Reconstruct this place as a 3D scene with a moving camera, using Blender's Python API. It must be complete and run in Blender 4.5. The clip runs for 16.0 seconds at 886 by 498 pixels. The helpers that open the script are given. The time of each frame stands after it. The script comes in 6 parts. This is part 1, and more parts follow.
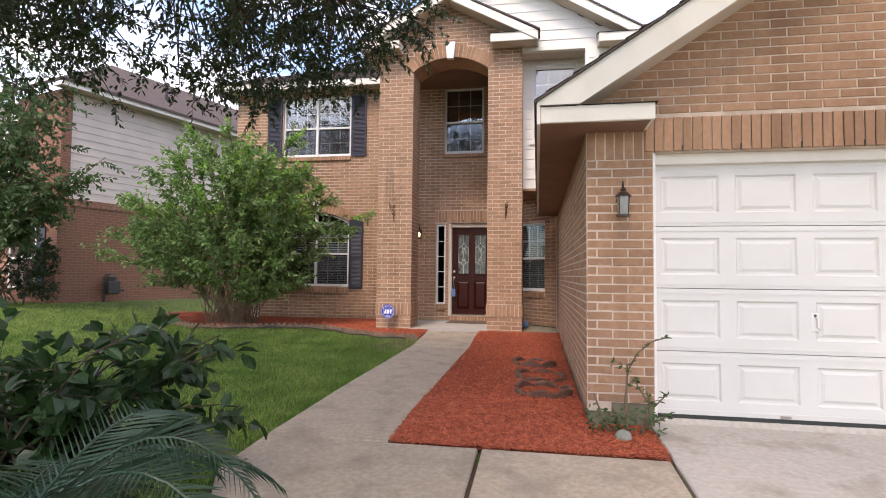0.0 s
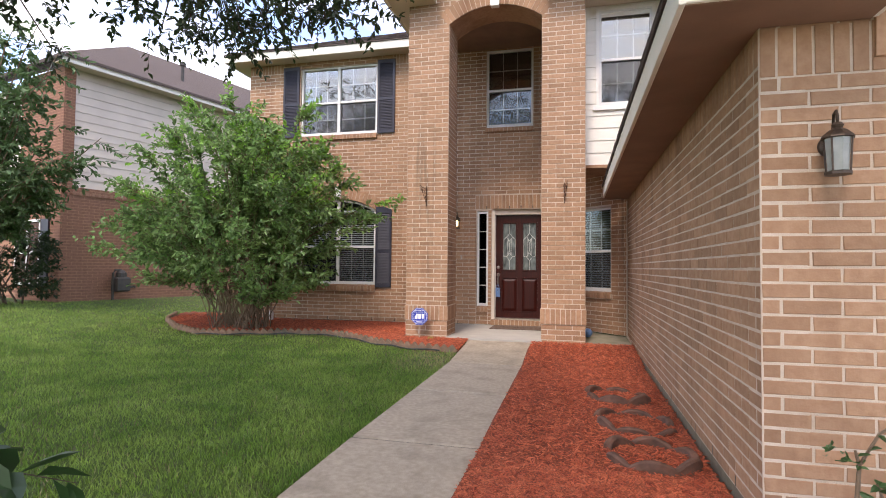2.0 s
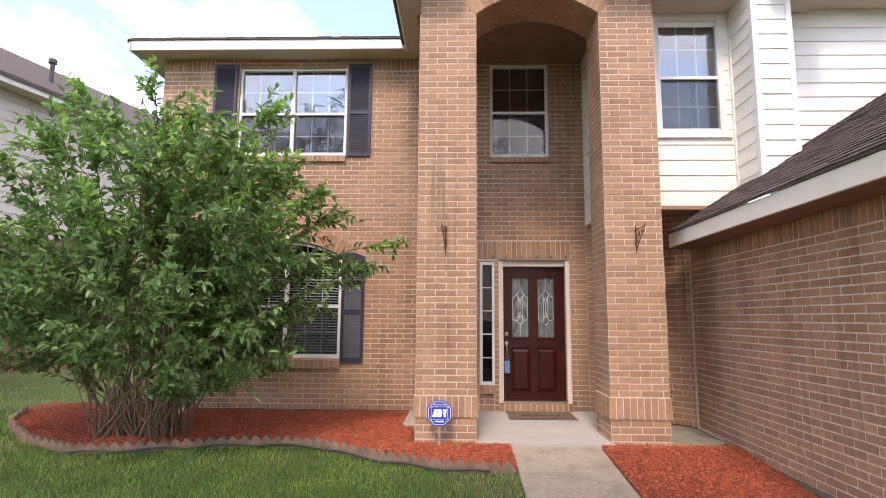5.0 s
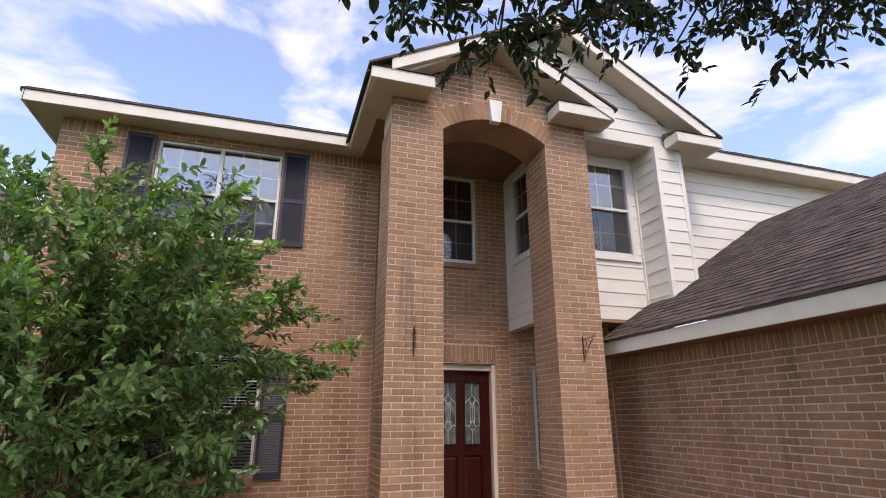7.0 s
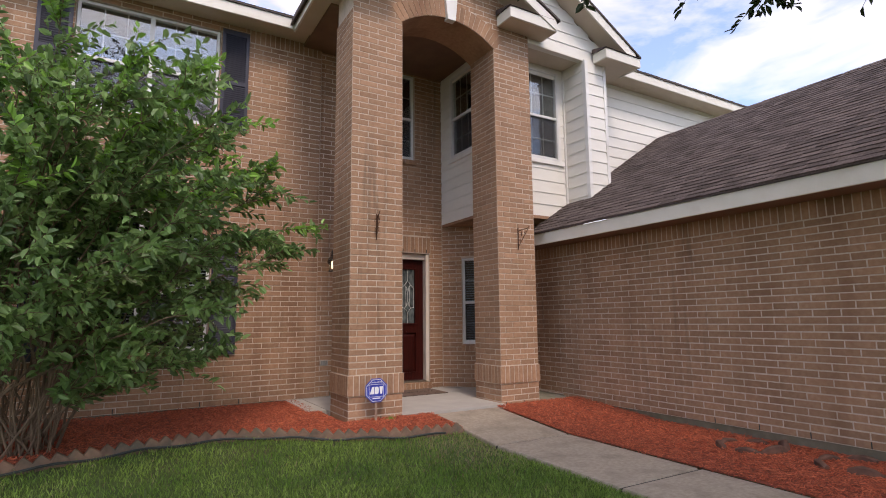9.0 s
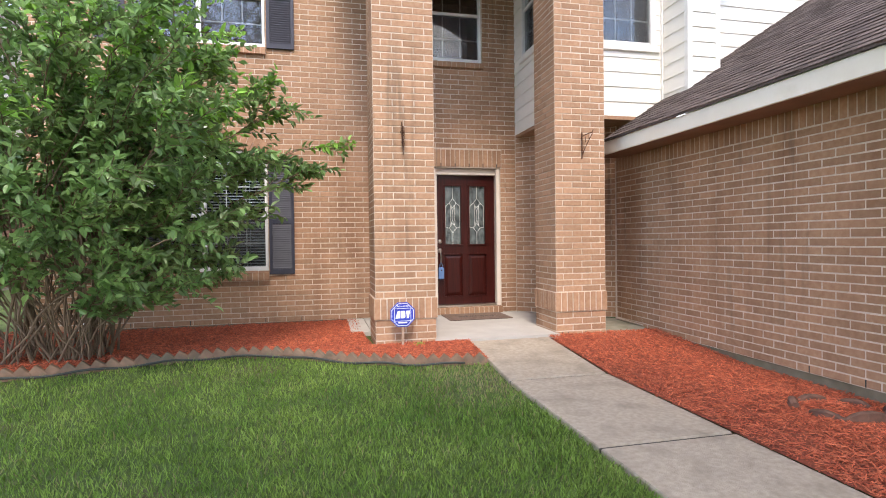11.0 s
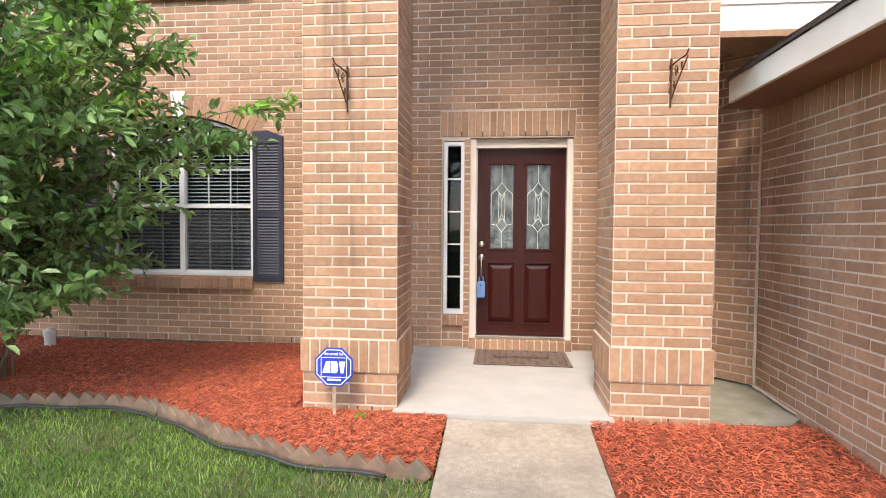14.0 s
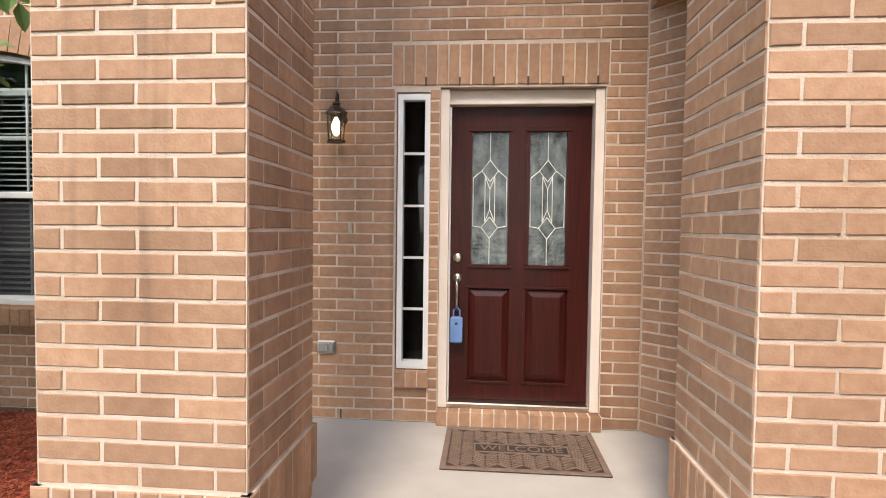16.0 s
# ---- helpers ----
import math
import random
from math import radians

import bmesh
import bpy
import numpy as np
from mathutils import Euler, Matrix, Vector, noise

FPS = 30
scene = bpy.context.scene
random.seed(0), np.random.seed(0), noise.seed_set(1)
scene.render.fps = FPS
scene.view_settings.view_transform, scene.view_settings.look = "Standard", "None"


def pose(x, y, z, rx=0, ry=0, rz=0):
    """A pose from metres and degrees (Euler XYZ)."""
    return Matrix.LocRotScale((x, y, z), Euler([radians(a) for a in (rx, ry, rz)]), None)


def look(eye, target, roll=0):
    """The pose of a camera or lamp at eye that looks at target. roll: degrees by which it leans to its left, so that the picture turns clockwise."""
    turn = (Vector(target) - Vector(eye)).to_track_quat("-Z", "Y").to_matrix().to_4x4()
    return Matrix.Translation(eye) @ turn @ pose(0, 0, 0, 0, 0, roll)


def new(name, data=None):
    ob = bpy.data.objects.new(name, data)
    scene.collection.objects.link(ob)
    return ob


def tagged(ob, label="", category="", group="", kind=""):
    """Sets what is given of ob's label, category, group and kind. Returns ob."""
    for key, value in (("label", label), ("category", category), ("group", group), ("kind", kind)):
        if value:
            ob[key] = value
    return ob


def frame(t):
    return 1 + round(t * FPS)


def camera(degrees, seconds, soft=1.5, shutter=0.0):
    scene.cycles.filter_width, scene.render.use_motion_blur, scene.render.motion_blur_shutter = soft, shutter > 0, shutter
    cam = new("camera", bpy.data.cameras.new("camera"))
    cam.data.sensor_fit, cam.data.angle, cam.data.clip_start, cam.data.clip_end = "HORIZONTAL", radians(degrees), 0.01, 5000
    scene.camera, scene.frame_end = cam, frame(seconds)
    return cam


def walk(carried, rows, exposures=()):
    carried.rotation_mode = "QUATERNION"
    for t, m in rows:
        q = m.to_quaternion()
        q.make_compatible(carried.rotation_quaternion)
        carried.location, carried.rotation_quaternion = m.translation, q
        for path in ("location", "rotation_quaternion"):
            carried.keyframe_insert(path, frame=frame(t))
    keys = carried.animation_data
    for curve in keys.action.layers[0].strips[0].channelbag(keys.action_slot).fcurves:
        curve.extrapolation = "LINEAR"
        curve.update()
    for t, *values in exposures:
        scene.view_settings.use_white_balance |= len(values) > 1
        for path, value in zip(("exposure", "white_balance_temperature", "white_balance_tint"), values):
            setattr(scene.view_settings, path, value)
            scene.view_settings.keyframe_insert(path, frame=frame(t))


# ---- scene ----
cam = camera(79.3, 16.0, soft=1.0)
METRES, EYE, TILT, LEAN, TURN = 15.5, 1.5, 0.0, 0.0, 10.0
ROWS = [
    (0.0, 0.0, 0.0, 0.0, -0.03, 2.76, -0.59),
    (0.5, -0.0007, 0.0283, 0.002, -0.23, 2.75, -0.57),
    (1.0, 0.0035, 0.0609, 0.0011, 0.43, 2.37, -0.49),
    (1.5, 0.0012, 0.0927, 0.0011, 2.51, 1.96, -0.47),
    (2.0, -0.0073, 0.1247, 0.0045, 3.87, 1.94, -0.54),
    (2.5, -0.0213, 0.1582, 0.0072, 4.03, 2.02, -0.62),
    (3.0, -0.0416, 0.189, 0.0091, 3.67, 2.05, -0.64),
    (5.5, -0.1521, 0.3098, 0.0229, -13.88, 9.67, -0.31),
    (6.0, -0.1798, 0.3183, 0.0246, -19.47, 12.19, -0.18),
    (6.5, -0.2073, 0.3213, 0.0256, -23.38, 15.04, 0.04),
    (7.0, -0.2329, 0.3284, 0.0256, -27.52, 17.64, 0.06),
    (7.5, -0.2532, 0.3288, 0.0187, -32.77, 17.87, 0.18),
    (8.0, -0.2765, 0.3297, 0.0131, -37.12, 17.2, 0.48),
    (8.5, -0.2982, 0.3344, 0.0085, -40.21, 13.27, 0.41),
    (9.0, -0.3026, 0.3361, 0.0051, -40.34, 7.56, 0.57),
    (9.5, -0.2892, 0.3309, 0.0048, -38.01, 3.51, 0.78),
    (12.0, -0.1232, 0.3243, 0.0084, -11.98, -1.66, 0.09),
    (12.5, -0.0907, 0.3492, 0.0101, -7.86, -1.95, -0.07),
    (13.0, -0.0688, 0.3786, 0.0105, -5.66, -2.25, -0.17),
    (13.5, -0.0494, 0.4126, 0.0115, -4.83, -2.25, -0.29),
    (14.0, -0.0378, 0.443, 0.0167, -4.09, -2.3, -0.42),
    (14.5, -0.0329, 0.4716, 0.0215, -3.72, -2.26, -0.53),
    (15.0, -0.0251, 0.5058, 0.0228, -3.78, -2.22, -0.6),
    (15.5, -0.0185, 0.5442, 0.0197, -4.27, -2.18, -0.58),
    (16.0, -0.0123, 0.5845, 0.0181, -5.45, -2.2, -0.72),
]
walk(cam, [(t, pose(0, 0, EYE, TILT, LEAN, TURN) @ pose(METRES * x, METRES * y, METRES * z, 90 + pitch, roll, yaw)) for t, x, y, z, yaw, pitch, roll in ROWS],
     exposures=[(0.0, 0.04, 7450, 22), (1.5, 0.12, 7400, 20), (3.0, 0.57, 7200, 19), (5.5, 0.22, 7350, 23), (7.0, -0.32, 7300, 22), (8.5, -0.42, 7350, 23), (9.5, -0.21, 7200, 22), (12.0, 0.95, 7000, 14), (14.0, 0.95, 7100, 14), (16.0, 0.75, 7250, 15)])

# ---- sky, sun ----
SUN_ELEV, SUN_AZ = 53.0, 189.0          # degrees; azimuth clockwise from +y
world = bpy.data.worlds.new("sky")
scene.world = world
world.use_nodes = True
wn, wl = world.node_tree.nodes, world.node_tree.links
wn.clear()
w_out, w_bg = wn.new("ShaderNodeOutputWorld"), wn.new("ShaderNodeBackground")
w_sky, w_mix = wn.new("ShaderNodeTexSky"), wn.new("ShaderNodeMix")
w_tc, w_map = wn.new("ShaderNodeTexCoord"), wn.new("ShaderNodeMapping")
w_noise, w_ramp = wn.new("ShaderNodeTexNoise"), wn.new("ShaderNodeValToRGB")
w_sky.sky_type, w_sky.sun_disc = "NISHITA", False
w_sky.sun_elevation, w_sky.sun_rotation = radians(SUN_ELEV), radians(SUN_AZ)
w_mix.data_type = "RGBA"
w_map.inputs["Scale"].default_value = (1.0, 1.0, 2.6)
w_noise.inputs["Scale"].default_value = 3.2
w_noise.inputs["Detail"].default_value = 7.0
w_noise.inputs["Roughness"].default_value = 0.55
w_noise.inputs["Distortion"].default_value = 0.4
w_ramp.color_ramp.elements[0].position, w_ramp.color_ramp.elements[1].position = 0.41, 0.66
w_ramp.color_ramp.elements[0].color = (0.06, 0.06, 0.06, 1.0)
w_mix.inputs["B"].default_value = (12.5, 12.6, 12.9, 1.0)
w_bg.inputs["Strength"].default_value = 0.15
wl.new(w_tc.outputs["Generated"], w_map.inputs["Vector"])
wl.new(w_map.outputs["Vector"], w_noise.inputs["Vector"])
wl.new(w_noise.outputs["Fac"], w_ramp.inputs["Fac"])
wl.new(w_ramp.outputs["Color"], w_mix.inputs["Factor"])
w_gain = wn.new("ShaderNodeVectorMath")
w_gain.operation = "MULTIPLY"
w_gain.inputs[1].default_value = (2.4, 2.75, 3.05)
wl.new(w_sky.outputs["Color"], w_gain.inputs[0])
wl.new(w_gain.outputs["Vector"], w_mix.inputs["A"])
wl.new(w_mix.outputs["Result"], w_bg.inputs["Color"])
wl.new(w_bg.outputs["Background"], w_out.inputs["Surface"])
sun = new("sun", bpy.data.lights.new("sun", "SUN"))
sun.data.energy, sun.data.angle, sun.data.color = 2.4, radians(13.0), (1.0, 0.95, 0.87)
_az = radians(SUN_AZ)
sun.matrix_world = look((0, 0, 0), (-math.sin(_az) * math.cos(radians(SUN_ELEV)), -math.cos(_az) * math.cos(radians(SUN_ELEV)), -math.sin(radians(SUN_ELEV))))

# ---- materials ----
def mat(name, color, rough=0.7, metal=0.0, c2=None, scale=8.0, stretch=(1, 1, 1), bump=0.0, bscale=60.0,
        vary=0.0, stain=None, sscale=0.9, sstretch=(1, 1, 1), slevel=(0.5, 0.72), spec=0.5, island=True, coat=0.0, drip=None):
    """Two colours mixed by noise, a per-piece shift of tone, stains at a larger scale and fine relief."""
    m = bpy.data.materials.new(name)
    m.use_nodes = True
    n, l = m.node_tree.nodes, m.node_tree.links
    b = n["Principled BSDF"]
    b.inputs["Roughness"].default_value, b.inputs["Metallic"].default_value = rough, metal
    b.inputs["Specular IOR Level"].default_value = spec
    b.inputs["Coat Weight"].default_value = coat
    where = n.new("ShaderNodeNewGeometry").outputs["Position"]

    def tex(sc, st, detail=4.0):
        mp, tx = n.new("ShaderNodeMapping"), n.new("ShaderNodeTexNoise")
        mp.inputs["Scale"].default_value = st
        tx.inputs["Scale"].default_value, tx.inputs["Detail"].default_value = sc, detail
        l.new(where, mp.inputs["Vector"])
        l.new(mp.outputs["Vector"], tx.inputs["Vector"])
        return tx.outputs["Fac"]

    def mixed(fac, a, c):
        x = n.new("ShaderNodeMix")
        x.data_type = "RGBA"
        l.new(fac, x.inputs["Factor"])
        for key, v in (("A", a), ("B", c)):
            if isinstance(v, tuple):
                x.inputs[key].default_value = (*v, 1.0)
            else:
                l.new(v, x.inputs[key])
        return x.outputs["Result"]

    def ramp(fac, lo, hi):
        r = n.new("ShaderNodeMapRange")
        r.inputs["From Min"].default_value, r.inputs["From Max"].default_value = lo, hi
        l.new(fac, r.inputs["Value"])
        return r.outputs["Result"]

    col = color
    if c2:
        col = mixed(ramp(tex(scale, stretch), 0.32, 0.68), color, c2)
    if stain:
        col = mixed(ramp(tex(sscale, sstretch, 6.0), *slevel), col if not isinstance(col, tuple) else color, stain)
    if drip:
        # dark weather streaks that run down, gathered in a few patches
        streak = n.new("ShaderNodeMath")
        streak.operation = "MULTIPLY"
        l.new(ramp(tex(1.0, (9.0, 9.0, 0.55), 5.0), 0.56, 0.74), streak.inputs[0])
        l.new(ramp(tex(0.55, (1.0, 1.0, 0.6), 2.0), 0.50, 0.68), streak.inputs[1])
        half = n.new("ShaderNodeMath")
        half.operation = "MULTIPLY"
        half.inputs[1].default_value = 0.75
        l.new(streak.outputs["Value"], half.inputs[0])
        col = mixed(half.outputs["Value"], col, drip)
    if vary:
        hs = n.new("ShaderNodeHueSaturation")
        if island:
            src = n.new("ShaderNodeNewGeometry").outputs["Random Per Island"]
        else:
            src = n.new("ShaderNodeObjectInfo").outputs["Random"]
        r = n.new("ShaderNodeMapRange")
        r.inputs["To Min"].default_value, r.inputs["To Max"].default_value = 1 - vary, 1 + vary
        l.new(src, r.inputs["Value"])
        l.new(r.outputs["Result"], hs.inputs["Value"])
        if isinstance(col, tuple):
            hs.inputs["Color"].default_value = (*col, 1.0)
        else:
            l.new(col, hs.inputs["Color"])
        col = hs.outputs["Color"]
    if isinstance(col, tuple):
        b.inputs["Base Color"].default_value = (*col, 1.0)
    else:
        l.new(col, b.inputs["Base Color"])
    if bump:
        bp = n.new("ShaderNodeBump")
        bp.inputs["Strength"].default_value, bp.inputs["Distance"].default_value = bump, 0.01
        l.new(tex(bscale, (1, 1, 1), 5.0), bp.inputs["Height"])
        l.new(bp.outputs["Normal"], b.inputs["Normal"])
    return m


def leafy(name, color, c2, vary=0.35, rough=0.45, through_light=0.35):
    """A leaf: gloss on top and some light let through."""
    m = mat(name, color, rough, c2=c2, scale=2.2, vary=vary, spec=0.5)
    n, l = m.node_tree.nodes, m.node_tree.links
    b, out = n["Principled BSDF"], n["Material Output"]
    tr, mx = n.new("ShaderNodeBsdfTranslucent"), n.new("ShaderNodeMixShader")
    src = b.inputs["Base Color"].links[0].from_socket
    l.new(src, tr.inputs["Color"])
    mx.inputs["Fac"].default_value = through_light
    l.new(b.outputs["BSDF"], mx.inputs[1])
    l.new(tr.outputs["BSDF"], mx.inputs[2])
    l.new(mx.outputs["Shader"], out.inputs["Surface"])
    return m


def pane_glass(name, mirror, tint=(0.85, 0.9, 0.9), rough=0.0):
    """Clear glass; mirror: the share of light it throws back when seen head on."""
    m = bpy.data.materials.new(name)
    m.use_nodes = True
    n, l = m.node_tree.nodes, m.node_tree.links
    n.clear()
    out, mx, lw = n.new("ShaderNodeOutputMaterial"), n.new("ShaderNodeMixShader"), n.new("ShaderNodeLayerWeight")
    tr, gl = n.new("ShaderNodeBsdfTransparent"), n.new("ShaderNodeBsdfGlossy")
    pw, mr = n.new("ShaderNodeMath"), n.new("ShaderNodeMapRange")
    pw.operation = "POWER"
    pw.inputs[1].default_value = 4.0
    lw.inputs["Blend"].default_value = 0.5
    mr.inputs["To Min"].default_value = mirror
    tr.inputs["Color"].default_value = (*tint, 1)
    gl.inputs["Roughness"].default_value = rough
    tc, nz, bp = n.new("ShaderNodeTexCoord"), n.new("ShaderNodeTexNoise"), n.new("ShaderNodeBump")
    nz.inputs["Scale"].default_value, nz.inputs["Detail"].default_value = 3.0, 1.0
    bp.inputs["Strength"].default_value, bp.inputs["Distance"].default_value = 0.08, 0.02
    l.new(tc.outputs["Object"], nz.inputs["Vector"])
    l.new(nz.outputs["Fac"], bp.inputs["Height"])
    l.new(bp.outputs["Normal"], gl.inputs["Normal"])
    l.new(lw.outputs["Facing"], pw.inputs[0])
    l.new(pw.outputs["Value"], mr.inputs["Value"])
    l.new(mr.outputs["Result"], mx.inputs["Fac"])
    l.new(tr.outputs["BSDF"], mx.inputs[1])
    l.new(gl.outputs["BSDF"], mx.inputs[2])
    l.new(mx.outputs["Shader"], out.inputs["Surface"])
    return m


BRICK_A, BRICK_B, BRICK_S = (0.405, 0.242, 0.150), (0.335, 0.188, 0.113), (0.235, 0.124, 0.073)
M_brick = mat("brick_clay", BRICK_A, 0.88, c2=BRICK_B, scale=22, bump=0.22, bscale=90, vary=0.15, drip=(0.10, 0.075, 0.055), stain=BRICK_S, sscale=1.1, sstretch=(2.2, 2.2, 0.35), slevel=(0.50, 0.76), spec=0.25)
M_brick_one = mat("brick_clay_single", BRICK_A, 0.88, c2=BRICK_B, scale=22, bump=0.22, bscale=90, vary=0.15, drip=(0.10, 0.075, 0.055), stain=BRICK_S, sscale=1.1, sstretch=(2.2, 2.2, 0.35), slevel=(0.50, 0.76), island=False, spec=0.25)
M_mortar = mat("mortar", (0.635, 0.52, 0.42), 0.95, c2=(0.53, 0.425, 0.335), scale=14, bump=0.4, bscale=160, stain=(0.42, 0.31, 0.225), sscale=1.3, sstretch=(2, 2, 0.6), slevel=(0.50, 0.80), drip=(0.16, 0.12, 0.09))
M_siding = mat("painted_siding", (0.80, 0.77, 0.70), 0.6, c2=(0.76, 0.73, 0.66), scale=3, stretch=(1, 1, 4), bump=0.12, bscale=40, vary=0.02)
M_trim = mat("white_trim_paint", (0.82, 0.80, 0.76), 0.5, c2=(0.77, 0.745, 0.70), scale=4, bump=0.08, bscale=50, stain=(0.62, 0.58, 0.5), sscale=2.5, slevel=(0.6, 0.85))
M_jamb = mat("cream_door_paint", (0.70, 0.61, 0.52), 0.5, c2=(0.64, 0.55, 0.46), scale=4, bump=0.06, bscale=50)
M_fascia = mat("cream_fascia_paint", (0.80, 0.76, 0.68), 0.55, c2=(0.74, 0.70, 0.61), scale=3, bump=0.1, bscale=40, stain=(0.6, 0.54, 0.44), sscale=2.0, slevel=(0.6, 0.85))
M_soffit = mat("soffit_paint", (0.62, 0.52, 0.41), 0.7, c2=(0.57, 0.47, 0.36), scale=3, bump=0.08, bscale=40)
# Darker and browner than M_soffit, for garage eaves and porch ceiling.
M_brown_soffit = mat("dark_brown_soffit", (0.24, 0.135, 0.085), 0.7, c2=(0.19, 0.105, 0.066), scale=3, bump=0.1, bscale=40)
M_shingle = mat("asphalt_shingle", (0.138, 0.108, 0.099), 0.95, c2=(0.082, 0.064, 0.060), scale=45, bump=0.8, bscale=220, vary=0.34, spec=0.2)
M_shingle_one = mat("asphalt_shingle_single", (0.138, 0.108, 0.099), 0.95, c2=(0.082, 0.064, 0.060), scale=45, bump=0.8, bscale=220, vary=0.34, island=False, spec=0.2)
M_concrete = mat("concrete", (0.45, 0.372, 0.285), 0.9, vary=0.08, island=False, c2=(0.345, 0.282, 0.212), scale=26, bump=0.45, bscale=120, stain=(0.23, 0.19, 0.145), sscale=3.4, slevel=(0.50, 0.85), spec=0.3)
M_porch = mat("pale_concrete", (0.46, 0.43, 0.385), 0.85, c2=(0.41, 0.38, 0.34), scale=4, bump=0.2, bscale=120, stain=(0.42, 0.38, 0.33), sscale=1.4, slevel=(0.58, 0.85), spec=0.3)
M_footing = mat("footing_concrete", (0.23, 0.195, 0.140), 0.95, c2=(0.155, 0.130, 0.088), scale=7, bump=0.4, bscale=90, stain=(0.16, 0.16, 0.10), sscale=1.5)
M_pad = mat("mossy_concrete", (0.34, 0.31, 0.25), 0.95, c2=(0.25, 0.235, 0.175), scale=6, bump=0.35, bscale=90, stain=(0.17, 0.17, 0.10), sscale=2.4, slevel=(0.45, 0.7), spec=0.2)
M_caulk = mat("pale_sealant", (0.62, 0.52, 0.43), 0.7, c2=(0.50, 0.40, 0.32), scale=12)
M_drive = mat("driveway_concrete", (0.56, 0.51, 0.45), 0.9, vary=0.05, island=False, c2=(0.47, 0.42, 0.36), scale=24, bump=0.35, bscale=120, stain=(0.34, 0.29, 0.23), sscale=3.0, slevel=(0.52, 0.80), spec=0.3)
M_wood_joint = mat("rotten_joint_wood", (0.10, 0.055, 0.035), 0.95, c2=(0.05, 0.03, 0.02), scale=20, stretch=(6, 1, 1), bump=0.4, bscale=60)
M_joint = mat("joint_dirt", (0.045, 0.037, 0.028), 0.95, c2=(0.075, 0.06, 0.045), scale=18, bump=0.6, bscale=60)
M_mulch = mat("red_mulch_bed", (0.30, 0.066, 0.028), 0.95, c2=(0.17, 0.038, 0.018), scale=40, bump=1.0, bscale=70, stain=(0.12, 0.03, 0.016), sscale=2.0, slevel=(0.55, 0.8))
M_chip = mat("red_mulch_chip", (0.51, 0.132, 0.060), 0.85, c2=(0.34, 0.066, 0.030), scale=16, vary=0.55, bump=0.3, bscale=90)
M_soil = mat("lawn_soil", (0.080, 0.130, 0.026), 1.0, c2=(0.050, 0.070, 0.020), scale=14, bump=0.8, bscale=80, stain=(0.12, 0.095, 0.05), sscale=1.3, slevel=(0.56, 0.78))
M_dry = leafy("dry_grass_blade", (0.26, 0.21, 0.10), (0.36, 0.30, 0.16), vary=0.35, rough=0.7, through_light=0.2)
M_grass = leafy("grass_blade", (0.112, 0.218, 0.028), (0.245, 0.352, 0.072), vary=0.6, rough=0.6, through_light=0.3)
M_shutter = mat("navy_shutter_paint", (0.022, 0.023, 0.040), 0.5, c2=(0.03, 0.031, 0.05), scale=5, bump=0.06, bscale=40)
M_door = mat("mahogany_door", (0.052, 0.0082, 0.0056), 0.32, c2=(0.028, 0.0048, 0.0036), scale=9, stretch=(6, 6, 0.4), bump=0.06, bscale=50, spec=0.22)
M_glass = pane_glass("window_glass", 0.05)
M_glass_side = pane_glass("sidelight_glass", 0.02, (0.45, 0.48, 0.5))
M_glass_up = pane_glass("upper_window_glass", 0.20)
M_lead_glass = mat("bevelled_art_glass", (0.025, 0.032, 0.034), 0.10, c2=(0.16, 0.19, 0.185), scale=13, stretch=(1, 1, 0.5), bump=0.7, bscale=26, spec=0.6)
M_came = mat("lead_came", (0.74, 0.74, 0.70), 0.4, metal=0.25)
M_screen = mat("insect_screen", (0.055, 0.057, 0.065), 0.8, c2=(0.07, 0.07, 0.08), scale=5)
M_vinyl = mat("white_vinyl_frame", (0.74, 0.735, 0.72), 0.4, c2=(0.68, 0.675, 0.655), scale=5)
M_blind = mat("blind_slat_white", (0.50, 0.53, 0.56), 0.5, vary=0.05)
# Near-black colour carries the dimness of unlit rooms.
M_room = mat("room_dimness_color", (0.05, 0.05, 0.055), 0.9, c2=(0.035, 0.035, 0.04), scale=2)
M_iron = mat("dark_bronze_metal", (0.055, 0.040, 0.032), 0.45, metal=0.6, c2=(0.09, 0.06, 0.045), scale=20, bump=0.1, bscale=120)
M_rust = mat("rusted_iron", (0.13, 0.055, 0.028), 0.8, metal=0.3, c2=(0.07, 0.03, 0.018), scale=30, bump=0.2, bscale=150)
M_frost = mat("lantern_glass", (0.36, 0.37, 0.35), 0.2, c2=(0.22, 0.23, 0.22), scale=6)
M_nickel = mat("satin_nickel", (0.55, 0.50, 0.44), 0.28, metal=1.0, c2=(0.45, 0.41, 0.36), scale=20)
M_blue = mat("blue_plastic", (0.10, 0.20, 0.42), 0.45, c2=(0.13, 0.24, 0.46), scale=12)
M_sign = mat("blue_sign_print", (0.012, 0.035, 0.36), 0.35, c2=(0.016, 0.045, 0.40), scale=10)
M_white = mat("white_print", (0.85, 0.86, 0.88), 0.4)
M_post = mat("sign_stake_metal", (0.42, 0.30, 0.22), 0.6, c2=(0.3, 0.2, 0.14), scale=20)
M_mat = mat("brown_rubber_mat", (0.05, 0.032, 0.025), 0.85, c2=(0.035, 0.023, 0.018), scale=30, bump=0.4, bscale=180)
M_mat_hi = mat("worn_rubber_rib", (0.21, 0.14, 0.105), 0.8, c2=(0.15, 0.10, 0.078), scale=18)
M_edging = mat("terracotta_edging", (0.25, 0.15, 0.10), 0.9, c2=(0.17, 0.105, 0.07), scale=14, bump=0.5, bscale=90, vary=0.15, island=False, stain=(0.12, 0.11, 0.08), sscale=5)
